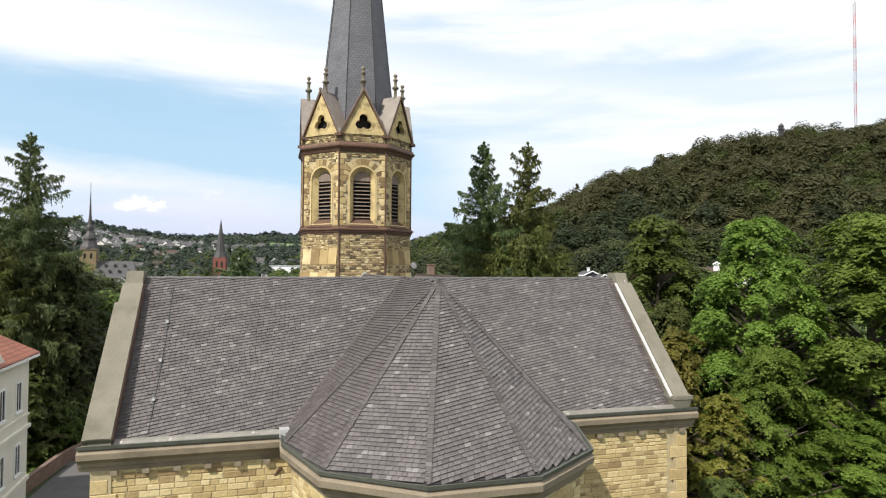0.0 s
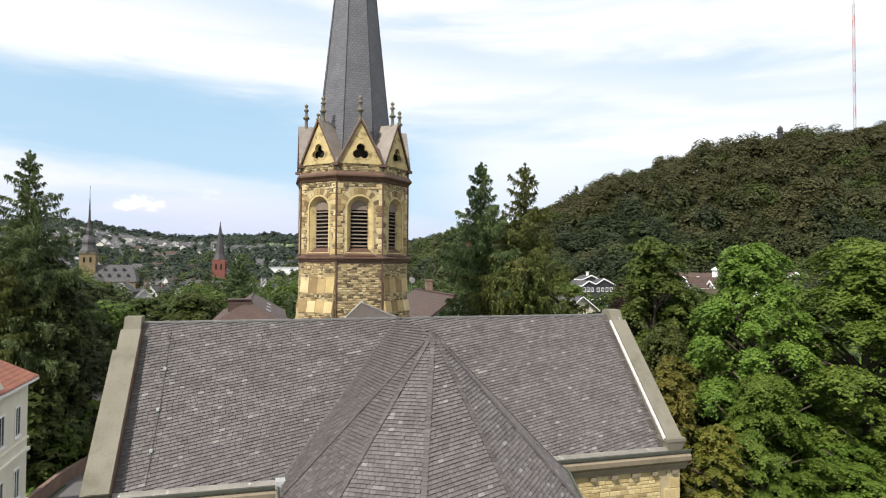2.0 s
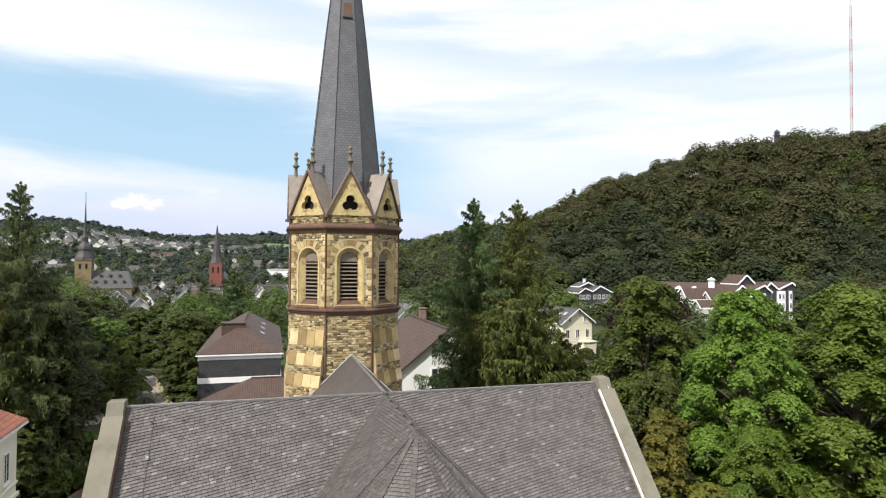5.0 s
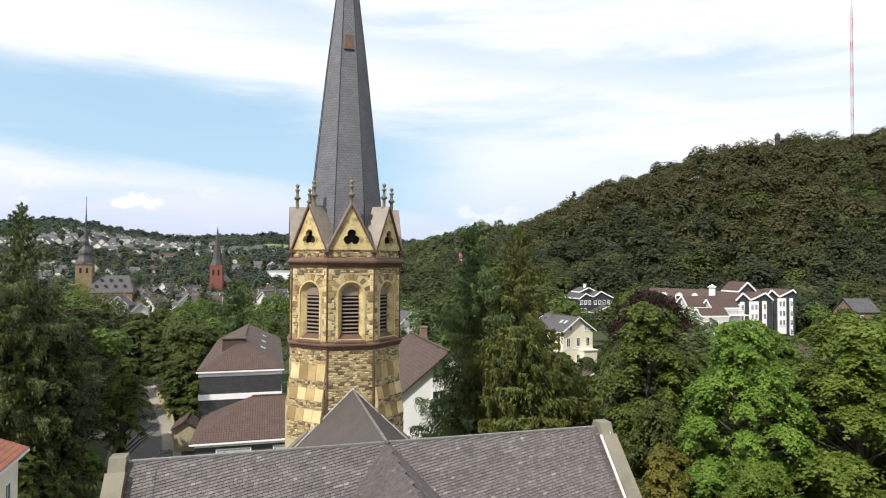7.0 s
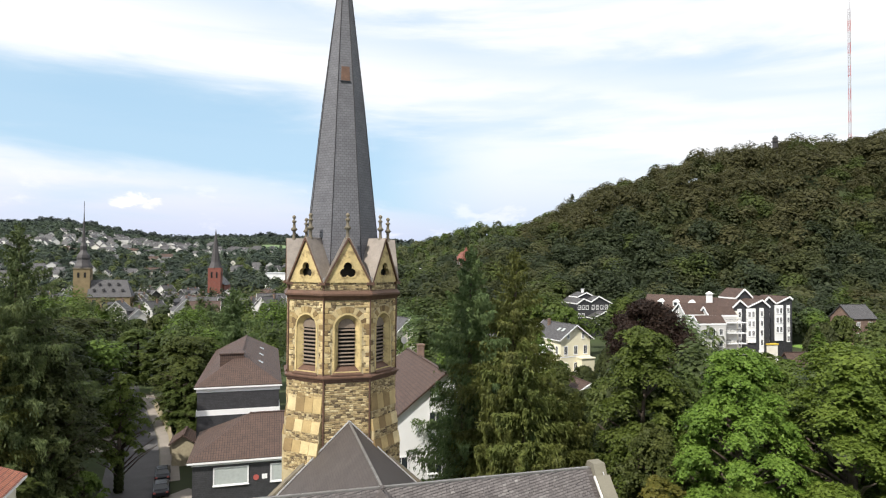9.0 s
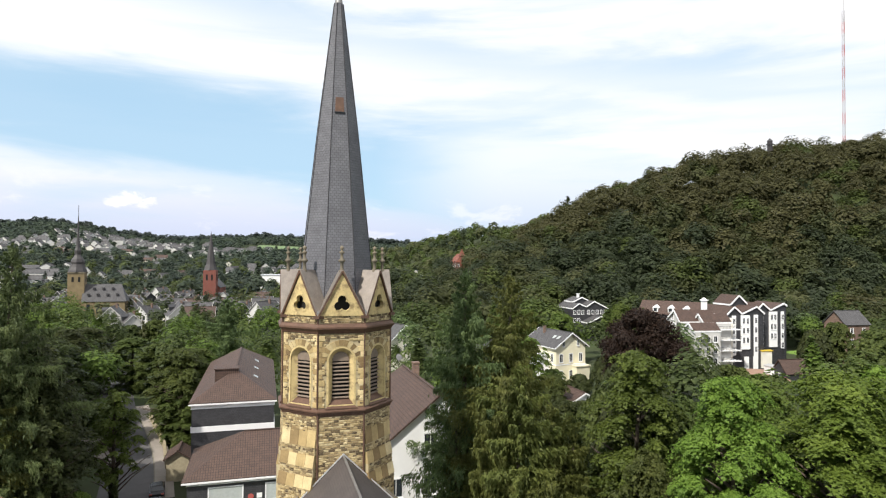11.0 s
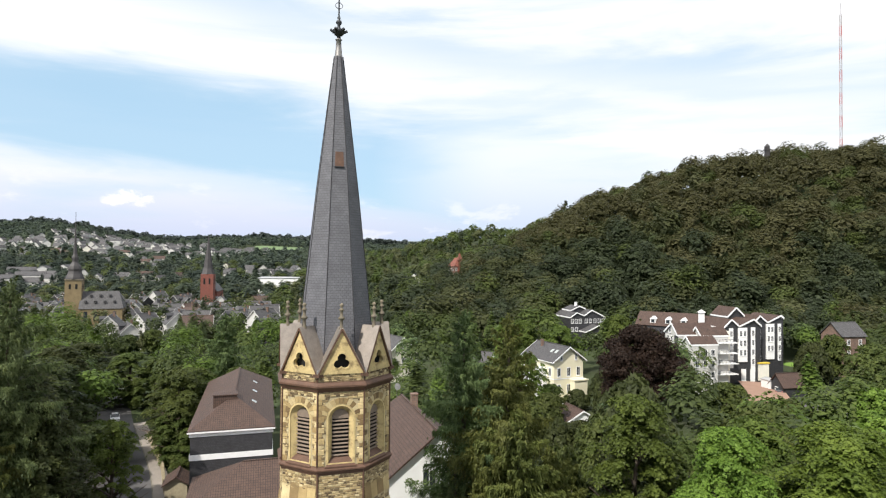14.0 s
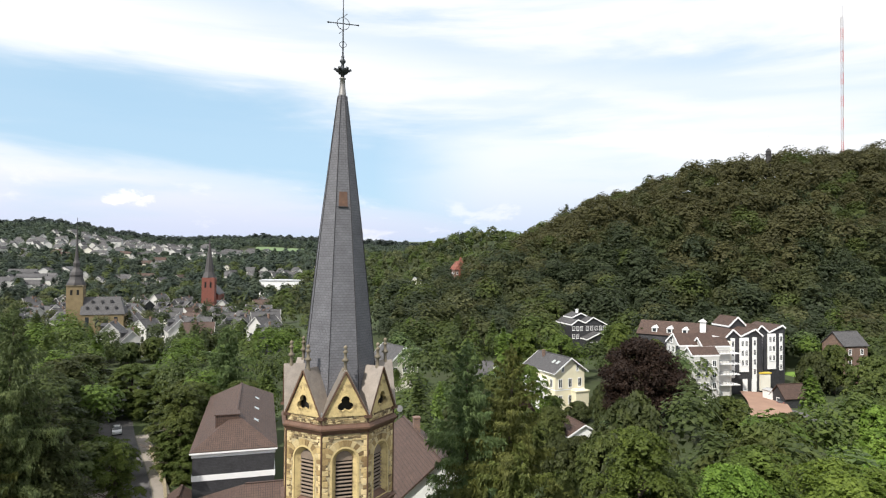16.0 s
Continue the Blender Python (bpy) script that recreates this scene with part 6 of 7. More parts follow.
def spray_crown(seed, height_, radius, clumps, count, size, base=0.1):
    """A light crown of flat, drooping leaf sprays in tiers with dark gaps between them."""
    rng = np.random.default_rng(seed)
    t = (np.arange(clumps) + rng.random(clumps)) / clumps
    a = np.arange(clumps) * 2.39996 + rng.normal(size=clumps) * 0.4
    prof = np.sin(np.pi * (0.20 + 0.74 * t)) ** 0.65 * (0.84 + 0.2 * np.sin(3 * a + seed) + 0.1 * np.sin(9 * t + seed))
    q = radius * prof * np.where(rng.random(clumps) < 0.75, 0.72 + 0.3 * rng.random(clumps), 0.25 + 0.4 * rng.random(clumps))
    z = height_ * (base + (0.965 - base) * t)
    cr = radius * rng.uniform(0.14, 0.33, clumps)
    per = np.maximum(1, (count * cr ** 2 / np.sum(cr ** 2)).astype(int))
    idx = np.repeat(np.arange(clumps), per)
    k = len(idx)
    b, u = rng.random(k) * 2 * math.pi, np.sqrt(rng.random(k)) * (1 + 0.15 * rng.normal(size=k))
    u *= 0.82 + 0.25 * np.sin(5 * b + idx)
    c = cr[idx]
    lx, ly = u * c * np.cos(b), u * c * np.sin(b)
    ox, oy = np.cos(a[idx]), np.sin(a[idx])
    outward = lx * ox + ly * oy
    p = np.stack((q[idx] * ox + lx, q[idx] * oy + ly, z[idx] - 0.28 * outward - 0.42 * c * u ** 2 + rng.normal(size=k) * 0.07 * c - (rng.random(k) < 0.25) * rng.random(k) * 0.5 * c), 1)
    nrm = np.stack((0.28 * ox + 0.7 * lx / c, 0.28 * oy + 0.7 * ly / c, np.ones(k)), 1) + rng.normal(size=(k, 3)) * 0.38
    nrm /= np.linalg.norm(nrm, axis=1)[:, None]
    e = np.cross(nrm, rng.normal(size=(k, 3)))
    e /= np.linalg.norm(e, axis=1)[:, None]
    f = np.cross(nrm, e)
    s = size * (0.6 + 0.8 * rng.random(k))[:, None]
    e, f = e * s, f * s * 0.62
    return np.stack((p - e, p + 0.4 * e - f, p + 0.75 * e + f), 1), None


def trunk_geo(height_, r, limbs, seed, bare=0.25):
    rnd = random.Random(seed)
    g = Geo()
    pts = [(0.12 * math.sin(i * 1.3 + seed), 0.12 * math.cos(i * 1.7 + seed), height_ * i / 6) for i in range(7)]
    g.tube(pts, [r * (1.25 - i * 0.18) if i else r * 1.4 for i in range(7)], 8)
    for i in range(limbs):
        z = height_ * rnd.uniform(bare, 0.8)
        a = rnd.uniform(0, 2 * math.pi)
        ln = height_ * 0.33 * (1.1 - z / height_)
        g.tube([(0, 0, z), (ln * 0.5 * math.cos(a), ln * 0.5 * math.sin(a), z + ln * 0.45), (ln * math.cos(a), ln * math.sin(a), z + ln * 0.75)], [r * 0.4, r * 0.25, r * 0.08], 5)
    return g


TREES = {}


def tree(kind, name, label, x, y, top, radius, material, seed, count=9000, size=0.3, shape="broad", turn=0, base=0.22, group="", ground_z=None, **kw):
    """A tree of that height over the ground, built once a kind and copied."""
    z0 = gz(x, y) if ground_z is None else ground_z
    hgt = top - z0
    key = (kind, material.name)
    m = Matrix.Translation((x, y, z0)) @ pose(0, 0, 0, 0, 0, turn)
    if key not in TREES:
        if shape == "spray":
            q, c = spray_crown(seed, hgt, radius, kw.get("clumps", 90), count, size, base)
            tg = trunk_geo(hgt * 0.9, hgt * 0.013 + 0.08, 26, seed, 0.12)
        elif shape == "broad":
            q, c = broad_crown(seed, hgt, radius, kw.get("clumps", 60), count, size, base, kw.get("clump", (0.17, 0.32)))
            tg = trunk_geo(hgt * 0.85, hgt * 0.016 + 0.08, 16, seed)
        else:
            q, c = conifer_crown(seed, hgt, radius, kw.get("whorls", 24), count, size, kw.get("droop", 0.5), base, kw.get("power", 0.8))
            tg = trunk_geo(hgt * 0.93, hgt * 0.012 + 0.06, 0, seed)
        ob = thing(name, label, "shrub" if name == "shrub" else "tree", m, group)
        part("trunk", tg, BARK, ob, smooth=True)
        part("crown", tris_mesh("crown", q, material), None, ob)
        TREES[key] = (ob, hgt, radius)
        return ob
    src, h0, r0 = TREES[key]
    ob = copy_thing(src, m)
    ob.matrix_basis = m @ Matrix.Diagonal((radius / r0, radius / r0, hgt / h0, 1))
    return tagged(ob, label)


T = tree
# by the east end of the transept
ASH = "bright green leafy ash tree beside the church"
T("ash", "ash_tree", ASH, 21.6, 42.2, 22.2, 4.7, LEAF_BRIGHT, 3, 95000, 0.125, "spray", clumps=150, base=0.08)
T("ash", "ash_tree", ASH, 29.6, 42.0, 22.6, 6.4, LEAF_BRIGHT, 5, turn=140)
T("ash", "ash_tree", ASH, 36.5, 45.0, 21.0, 6.4, LEAF_BRIGHT, 5, turn=80)
T("ash", "ash_tree", "bright green low-branched ash beside the church", 20.2, 38.2, 13.6, 3.2, LEAF_BRIGHT, 3, turn=250)
T("ash", "ash_tree", "bright green young ash beside the church", 25.4, 39.0, 9.4, 4.2, LEAF_BRIGHT, 3, turn=320)
T("maple", "maple_tree", "dense green maple behind the church", 17.6, 50.2, 22.9, 4.5, LEAF_LIME, 7, 52000, 0.16, "spray", clumps=170, base=0.06)
T("maple", "maple_tree", "dense green maple behind the church", 21.6, 52.5, 18.6, 4.4, LEAF_MID, 8, 40000, 0.17, "spray", clumps=140, base=0.06)
T("maple", "maple_tree", "dense green maple in the churchyard", 29.0, 52.5, 20.2, 5.6, LEAF_LIME, 7, turn=200)
T("maple", "maple_tree", "dense green maple in the churchyard", 42.0, 49.0, 19.0, 6.0, LEAF_LIME, 7, turn=20)
T("maple", "maple_tree", "dense green maple behind the church", 16.4, 44.5, 16.2, 2.9, LEAF_MID, 8, turn=75)
T("yew", "yew_tree", "yellowish olive yew at the transept corner", 14.2, 37.0, 14.9, 2.4, LEAF_OLIVE, 9, 34000, 0.11, "spray", clumps=120, base=0.02)
T("yew", "yew_tree", "yellowish olive yew at the transept corner", 15.6, 34.2, 11.4, 2.0, LEAF_OLIVE, 9, turn=130)
T("beech", "beech_tree", "dark shaded shrub at the transept corner", 14.6, 31.8, 7.4, 1.9, LEAF_MID, 18, 20000, 0.13, "spray", clumps=80, base=0.03)
# conifers between church and white house
T("spruce", "spruce_tree", "tall dark green spruce with drooping branches", 3.5, 53.0, 29.0, 6.6, LEAF_SPRUCE, 11, 90000, 0.17, "cone", whorls=48, droop=0.5, base=0.03, power=0.62)
T("spruce", "spruce_tree", "tall olive-green spruce with drooping branches", 7.2, 52.0, 28.7, 6.8, LEAF_CEDAR, 12, 90000, 0.17, "cone", whorls=48, droop=0.6, base=0.03, power=0.62)
T("cypress", "cypress_tree", "broad olive-green cypress with feathery sprays", 7.6, 48.8, 21.4, 4.6, LEAF_CEDAR, 13, 40000, 0.2, "cone", whorls=24, droop=0.7, base=0.02, power=0.9)
T("cypress", "cypress_tree", "broad olive-green cypress with feathery sprays", 4.6, 48.6, 19.6, 3.2, LEAF_CEDAR, 13, shape="cone", turn=80)
T("cypress", "cypress_tree", "broad olive-green cypress with feathery sprays", 10.4, 50.0, 18.0, 3.8, LEAF_CEDAR, 13, shape="cone", turn=190)
T("cedar", "cedar_tree", "thin dark cedar before the white house", 2.6, 50.6, 18.4, 2.8, LEAF_SPRUCE, 15, 9000, 0.18, "cone", whorls=12, droop=1.0, base=0.02, power=0.6)
T("cypress", "cypress_tree", "broad olive-green cypress with feathery sprays", 12.6, 51.5, 15.0, 3.4, LEAF_CEDAR, 13, shape="cone", turn=290)
# west side: by the street and the cream house
T("spruce", "spruce_tree", "tall spruce behind the cream house", -41.2, 60.5, 31.2, 7.0, LEAF_SPRUCE, 11, shape="cone", turn=60)
T("cypress", "cypress_tree", "olive cypress beneath the tall spruce", -41.0, 55.0, 19.5, 4.0, LEAF_CEDAR, 13, shape="cone", turn=20)
T("cypress", "cypress_tree", "olive cypress beneath the tall spruce", -42.5, 57.0, 21.0, 4.8, LEAF_CEDAR, 13, shape="cone", turn=140)
T("beech", "beech_tree", "dark green beech by the street", -39.0, 62.0, 19.5, 4.6, LEAF_DARK, 17, 32000, 0.2, "spray", clumps=150, base=0.05)
T("beech", "beech_tree", "dark green beech by the street", -43.5, 64.5, 22.0, 6.5, LEAF_DARK, 17, turn=70)
T("beech", "beech_tree", "dark green beech by the street", -48.0, 72.0, 20.5, 7.0, LEAF_DARK, 17, turn=150)
T("beech", "beech_tree", "dark green beech by the street", -55.5, 82.0, 17.0, 5.0, LEAF_DARK, 17, turn=220)
T("beech", "beech_tree", "dark green beech by the street", -58.0, 92.0, 18.0, 7.0, LEAF_DARK, 17, turn=300)
T("beech", "beech_tree", "dark green beech by the street", -37.0, 54.5, 8.5, 3.0, LEAF_MID, 18, turn=10)
T("streettree", "lime_tree", "light green street tree with ivy-clad trunk", -36.9, 72.2, 14.6, 3.0, LEAF_LIME, 31, 16000, 0.15, "spray", clumps=70, base=0.3)
part("ivy", tris_mesh("ivy", leaves(np.random.default_rng(4), np.array([(0.0, 0.0, 0.5 + 0.6 * i, 0.55) for i in range(8)]), 0.13, 1.0, 3500), LEAF_DARK), None, TREES["streettree", LEAF_LIME.name][0], "dark ivy round the trunk")
T("shrub", "shrub", "bright green shrub in the lane garden", -36.6, 57.5, 5.0, 2.6, LEAF_LIME, 33, 14000, 0.13, "spray", clumps=60, base=0.05)
T("shrub", "shrub", "bright green shrub in the lane garden", -35.6, 62.5, 6.0, 2.6, LEAF_LIME, 33, turn=120)
T("shrub", "shrub", "bright green shrub in the lane garden", -34.9, 60.0, 2.6, 1.4, LEAF_LIME, 33, turn=220)
T("beech", "beech_tree", "pale green leafy tree overhanging the street", -51.4, 97.5, 7.6, 4.7, LEAF_LIME, 18, 18000, 0.17, "spray", clumps=80, base=0.15)
for x, y, top, r in ((-55, 80, 19, 7), (-63, 86, 20, 7.5), (-64, 102, 17, 6.5), (-72, 97, 19, 7.5), (-70, 116, 17, 7), (-76, 136, 15, 6.5), (-55, 66, 19, 7), (-64, 74, 20, 7)):
    T("beech", "beech_tree", "dark green beech by the street", x, y, top, r, LEAF_DARK, 17, turn=(x * 31 + y * 17) % 360)
T("maple", "maple_tree", "round maple between fence and slate building", -39.6, 98.5, 10.5, 3.6, LEAF_MID, 7, turn=200)
T("maple", "maple_tree", "round maple between fence and slate building", -41.5, 108.5, 14.5, 5.4, LEAF_MID, 7, turn=260)
T("maple", "maple_tree", "leafy maple overhanging the street", -67.5, 138.5, 12.5, 6.0, LEAF_MID, 7, turn=15)
T("maple", "maple_tree", "leafy maple overhanging the street", -61.0, 137.0, 11.5, 5.0, LEAF_MID, 7, turn=115)
T("beech", "beech_tree", "dark green beech below the street", -66.0, 108.0, 15.0, 8.0, LEAF_DARK, 17, turn=10)
T("maple", "maple_tree", "round maple beside the fence", -41.0, 101.0, 15.5, 5.4, LEAF_MID, 7, turn=310)
T("maple", "maple_tree", "round maple beside the fence", -46.0, 118.0, 13.5, 6.0, LEAF_MID, 7, turn=60)
T("maple", "maple_tree", "round maple beside the fence", -36.0, 118.0, 13.0, 5.0, LEAF_MID, 7, turn=180)
T("ivy", "conifer_tree", "dense dark columnar conifer behind the slate building", -42.0, 126.0, 22.0, 5.2, LEAF_SPRUCE, 19, 26000, 0.3, "cone", whorls=26, droop=0.5, base=0.03, power=0.9)
# middle distance on the right
for x, y, top, r, mt, k, s in ((58, 118, 10, 6.0, LEAF_MID, "maple", 7), (66, 112, 8, 5, LEAF_MID, "maple", 7), (71, 119, 6.5, 4.6, LEAF_DARK, "beech", 17), (55, 95, 11, 6, LEAF_MID, "maple", 7), (70, 95, 14, 7, LEAF_BRIGHT, "ash", 3), (45, 80, 15, 6.5, LEAF_MID, "maple", 7), (60, 76, 14, 7, LEAF_BRIGHT, "ash", 3), (84, 108, 8, 5, LEAF_MID, "maple", 7), (101, 122, 10, 6, LEAF_DARK, "beech", 17), (31, 92, 16, 6, LEAF_DARK, "beech", 17), (25.5, 88, 11, 4.5, LEAF_MID, "maple", 7), (36, 66, 17, 6.5, LEAF_MID, "maple", 7), (50, 62, 17, 6.5, LEAF_BRIGHT, "ash", 3), (22.5, 66, 16, 4.6, LEAF_DARK, "beech", 17), (104, 140, 15, 7, LEAF_MID, "maple", 7), (120, 150, 17, 8, LEAF_DARK, "beech", 17), (38, 178, 15, 6.5, LEAF_LIME, "maple", 7), (28, 184, 16, 7, LEAF_LIME, "maple", 7), (12, 128, 12, 5, LEAF_MID, "maple", 7), (8, 112, 13, 6, LEAF_DARK, "beech", 17), (16, 104, 11, 5, LEAF_MID, "maple", 7), (52, 150, 14, 6, LEAF_MID, "maple", 7), (56, 140, 14, 5, LEAF_DARK, "beech", 17), (80, 84, 13, 7, LEAF_MID, "maple", 7), (92, 92, 13, 7, LEAF_BRIGHT, "ash", 3), (111, 166, 14, 5, LEAF_MID, "maple", 7), (58, 187, 17.5, 6, LEAF_LIME, "maple", 7), (14.6, 64, 14.0, 3.0, LEAF_MID, "maple", 7), (-92, 203, 10, 5, LEAF_MID, "maple", 7), (-84, 212, 10, 5, LEAF_DARK, "beech", 17), (-76, 206, 11, 5, LEAF_MID, "maple", 7), (-99, 200, 8.5, 4.5, LEAF_DARK, "beech", 17), (-108, 203, 7.5, 4, LEAF_MID, "maple", 7), (66, 179, 13.5, 4.6, LEAF_MID, "maple", 7), (61, 172, 11.5, 4.6, LEAF_LIME, "maple", 7), (70, 166, 9.0, 3.6, LEAF_MID, "maple", 7), (104, 165, 12.0, 4.6, LEAF_DARK, "beech", 17), (112, 170, 12.0, 3.6, LEAF_MID, "maple", 7), (21.5, 133, 13.5, 4.2, LEAF_LIME, "maple", 7), (27.5, 138, 5.6, 3.2, LEAF_MID, "maple", 7), (33.5, 137, 4.6, 3.0, LEAF_DARK, "beech", 17), (23.5, 118, 8.0, 3.6, LEAF_MID, "maple", 7), (37.5, 134, 9.0, 2.2, LEAF_DARK, "beech", 17), (34.5, 118, 6.5, 3.2, LEAF_DARK, "beech", 17), (26, 106, 5.5, 3.4, LEAF_DARK, "beech", 17), (31, 108, 5.0, 3.0, LEAF_MID, "maple", 7), (21, 98, 8.0, 3.6, LEAF_DARK, "beech", 17), (18, 120, 9.0, 3.6, LEAF_COPPER, "copper", 21), (25, 98, 6.5, 3.2, LEAF_DARK, "beech", 17)):
    T(k + "_garden", {"copper": "copper_beech_tree", "maple": "maple_tree", "beech": "beech_tree", "ash": "ash_tree", "spruce": "spruce_tree"}[k], {"copper": "dark purple copper beech", "maple": "round green maple in the gardens", "beech": "dark green beech in the gardens", "ash": "light green ash in the gardens", "spruce": "slim dark spruce in the gardens"}[k], x, y, top, r, mt, s, 9500, 0.36, "cone" if k == "spruce" else "spray", turn=(x * 37 + y * 11) % 360)


T("copper", "copper_beech_tree", "large dark purple copper beech", 44, 128, 19.4, 9.4, LEAF_COPPER, 21, 42000, 0.26, clumps=150, base=0.1, clump=(0.16, 0.3))


def woods(name, label, spots, mats, seed, per, size, pick=None, cones=0.1, sink=0.0):
    """Many crowns as one mass; spots (n, 4): place on the ground and crown radius. Each crown is of one kind of leaf out of mats."""
    rng = np.random.default_rng(seed)
    n, k, m = len(spots), per, 11
    r = spots[:, 3]
    tall = 0.9 + 0.55 * rng.random(n)
    sub = rng.normal(size=(n, m, 3))
    sub /= np.linalg.norm(sub, axis=2)[:, :, None]
    sub[:, :, 2] = np.abs(sub[:, :, 2]) * 1.3 - 0.35
    sub *= (0.56 * r)[:, None, None]
    sub[:, :, 2] *= tall[:, None]
    sub[:, 0] = 0
    part_ = rng.integers(0, m, (n, k))
    c = np.take_along_axis(sub, part_[:, :, None].repeat(3, 2), 1)
    d = rng.normal(size=(n, k, 3))
    d /= np.linalg.norm(d, axis=2)[:, :, None]
    d[:, :, 2] = np.where(rng.random((n, k)) < 0.65, np.abs(d[:, :, 2]), d[:, :, 2])
    rr = r[:, None] * np.where(part_ == 0, 0.80, 0.44 + 0.1 * np.sin(part_ * 2.1)) * (0.92 + 0.12 * rng.random((n, k)))
    q = c + d * rr[:, :, None]
    cone = rng.random(n) < cones
    up = np.clip((q[:, :, 2] / r[:, None] + 1.0) / 2.2, 0, 1)
    thin = np.where(cone[:, None], 1.0 - 0.85 * up, 1.0)
    q[:, :, :2] *= thin[:, :, None]
    q[:, :, 2] *= np.where(cone, 1.45, 1.0)[:, None]
    p = spots[:, None, :3] + q
    p[:, :, 2] += (r * (0.9 + tall * 0.75 - sink))[:, None]
    nrm = 0.4 * d + 0.55 * q / np.maximum(np.linalg.norm(q, axis=2), 0.1)[:, :, None] + rng.normal(size=d.shape) * 0.16 + np.array((0, 0, 0.6))
    nrm /= np.linalg.norm(nrm, axis=2)[:, :, None]
    a = np.cross(nrm, rng.normal(size=d.shape))
    a /= np.linalg.norm(a, axis=2)[:, :, None]
    b = np.cross(nrm, a)
    s = (size * r[:, None] * (0.6 + 0.8 * rng.random((n, k))))[:, :, None]
    a, b = a * s, b * s * 0.7
    tri = np.stack((p - a, p + 0.5 * a - b, p + 0.6 * a + b), 2).reshape(-1, 3, 3)
    me = tris_mesh(name, tri, mats[0])
    for mt in mats[1:]:
        me.materials.append(mt)
    kind = rng.integers(0, len(mats), n) if pick is None else pick(rng, spots)
    me.polygons.foreach_set("material_index", np.repeat(kind, k).astype(np.int32))
    return tagged(new(name, me), label, "woods", kind="stuff")


def scatter(seed, n, x0, x1, y0, y1, r0, r1, keep, gap):
    rng = np.random.default_rng(seed)
    pts = []
    cells = {}
    for _ in range(n * 6):
        x, y = rng.uniform(x0, x1), rng.uniform(y0, y1)
        if not keep(x, y):
            continue
        r = rng.uniform(r0, r1)
        key = (int(x // gap), int(y // gap))
        if any((key[0] + i, key[1] + j) in cells and math.hypot(cells[(key[0] + i, key[1] + j)][0] - x, cells[(key[0] + i, key[1] + j)][1] - y) < gap for i in (-1, 0, 1) for j in (-1, 0, 1)):
            continue
        cells[key] = (x, y)
        pts.append((x, y, gz(x, y), r))
        if len(pts) >= n:
            break
    return np.array(pts)


HOUSES = np.array([tuple(o.matrix_basis.translation)[:2] for o in scene.objects if o.parent is None and o.get("category", "") in ("house", "church", "factory", "apartment block")])


def free(x, y, r, ahead=0.0):
    """Clear of houses by r, and not close before one on the valley side."""
    dx, dy = HOUSES[:, 0] - x * HOUSES[:, 1] / max(y, 1.0), HOUSES[:, 1] - y
    if ahead and np.any((np.abs(dx) < 0.75 * r) & (dy > 0) & (dy < ahead)):
        return False
    return not np.any((HOUSES[:, 0] - x) ** 2 + dy ** 2 < r * r)


def by_height(rng, spots):
    """Low on the hill fresh and dark greens, brownish oak woods higher up."""
    g = smooth(18, 55, spots[:, 2]) * 0.75 + 0.1 + 0.22 * np.sin(spots[:, 0] * 0.045 + 1.3 * np.sin(spots[:, 1] * 0.03)) + rng.normal(size=len(spots)) * 0.2
    kind = np.where(g > 0.5, 2, np.where(g > 0.22, 0, 1))
    kind = np.where(rng.random(len(spots)) < 0.10, 3, kind)
    return np.where(rng.random(len(spots)) < 0.03, 4, kind)


HILL = [WOODS, WOODS_DARK, WOODS_OAK, WOODS_FRESH, WOODS_PALE]
hill = scatter(1, 2300, -30, 430, 205, 440, 4.6, 8.6, lambda x, y: x > -20 and y > 200 - 0.25 * (x - 90) and free(x, y, 13) and not (42 < x < 72 and y < 236) and not (abs(x - 0.042 * y) < 7 and 300 < y < 438) and not (abs(x + 0.014 * y) < 9 and 320 < y < 424) and x < 0.85 * y + 20, 6.6)
shrubs = scatter(21, 260, -24, 30, 290, 436, 1.6, 2.8, lambda x, y: (abs(x - 0.042 * y) < 8.5 or abs(x + 0.014 * y) < 10.5) and free(x, y, 8), 3.0)
hill = np.concatenate((hill, shrubs))
woods("hill_woods", "dense mixed woodland covering the steep hill", hill, HILL, 2, 720, 0.098, by_height, 0.0, 0.74)
mid = scatter(3, 1500, -130, 270, 430, 1000, 4, 7, lambda x, y: free(x, y, 12, 18), 8.0)
woods("ridge_woods", "woodland on the ridge behind", mid, HILL, 4, 170, 0.21, lambda rng, sp: rng.choice((0, 0, 1, 3, 3, 4), len(sp)), 0.1, 0.15)
front = scatter(13, 170, -150, -22, 108, 205, 4.0, 6.0, lambda x, y: x < -0.17 * y - 6 and free(x, y, 9) and not (y < 116 and x > -42) and abs(x + 0.475 * y) > 5.5 + 0.02 * y, 8)
woods("street_trees", "leafy trees along the street down to the town", front, [LEAF_DARK, LEAF_MID, LEAF_LIME, LEAF_DARK], 14, 1100, 0.076, None, 0.18)
val = scatter(5, 760, -330, 20, 188, 620, 2.4, 5.2, lambda x, y: x < -0.02 * y - 22 and free(x, y, 6.5, 5) and abs(x + 128) + abs(y - 560) > 60 and not (abs(x + 0.47 * y) < 8 and y < 175), 6.0)
woods("valley_trees", "garden and street trees among the town houses", val, HILL, 6, 230, 0.15, lambda rng, sp: rng.choice((0, 1, 1, 3, 4), len(sp)), 0.1, 0.4)
slope = scatter(15, 1700, -560, -60, 455, 800, 4.0, 7.5, lambda x, y: -0.82 < x / y < -0.16 and free(x, y, 10, 40) and abs(x + 128) + abs(y - 560) > 55 and not (-215 < x < -140 and 640 < y < 730), 8.5)
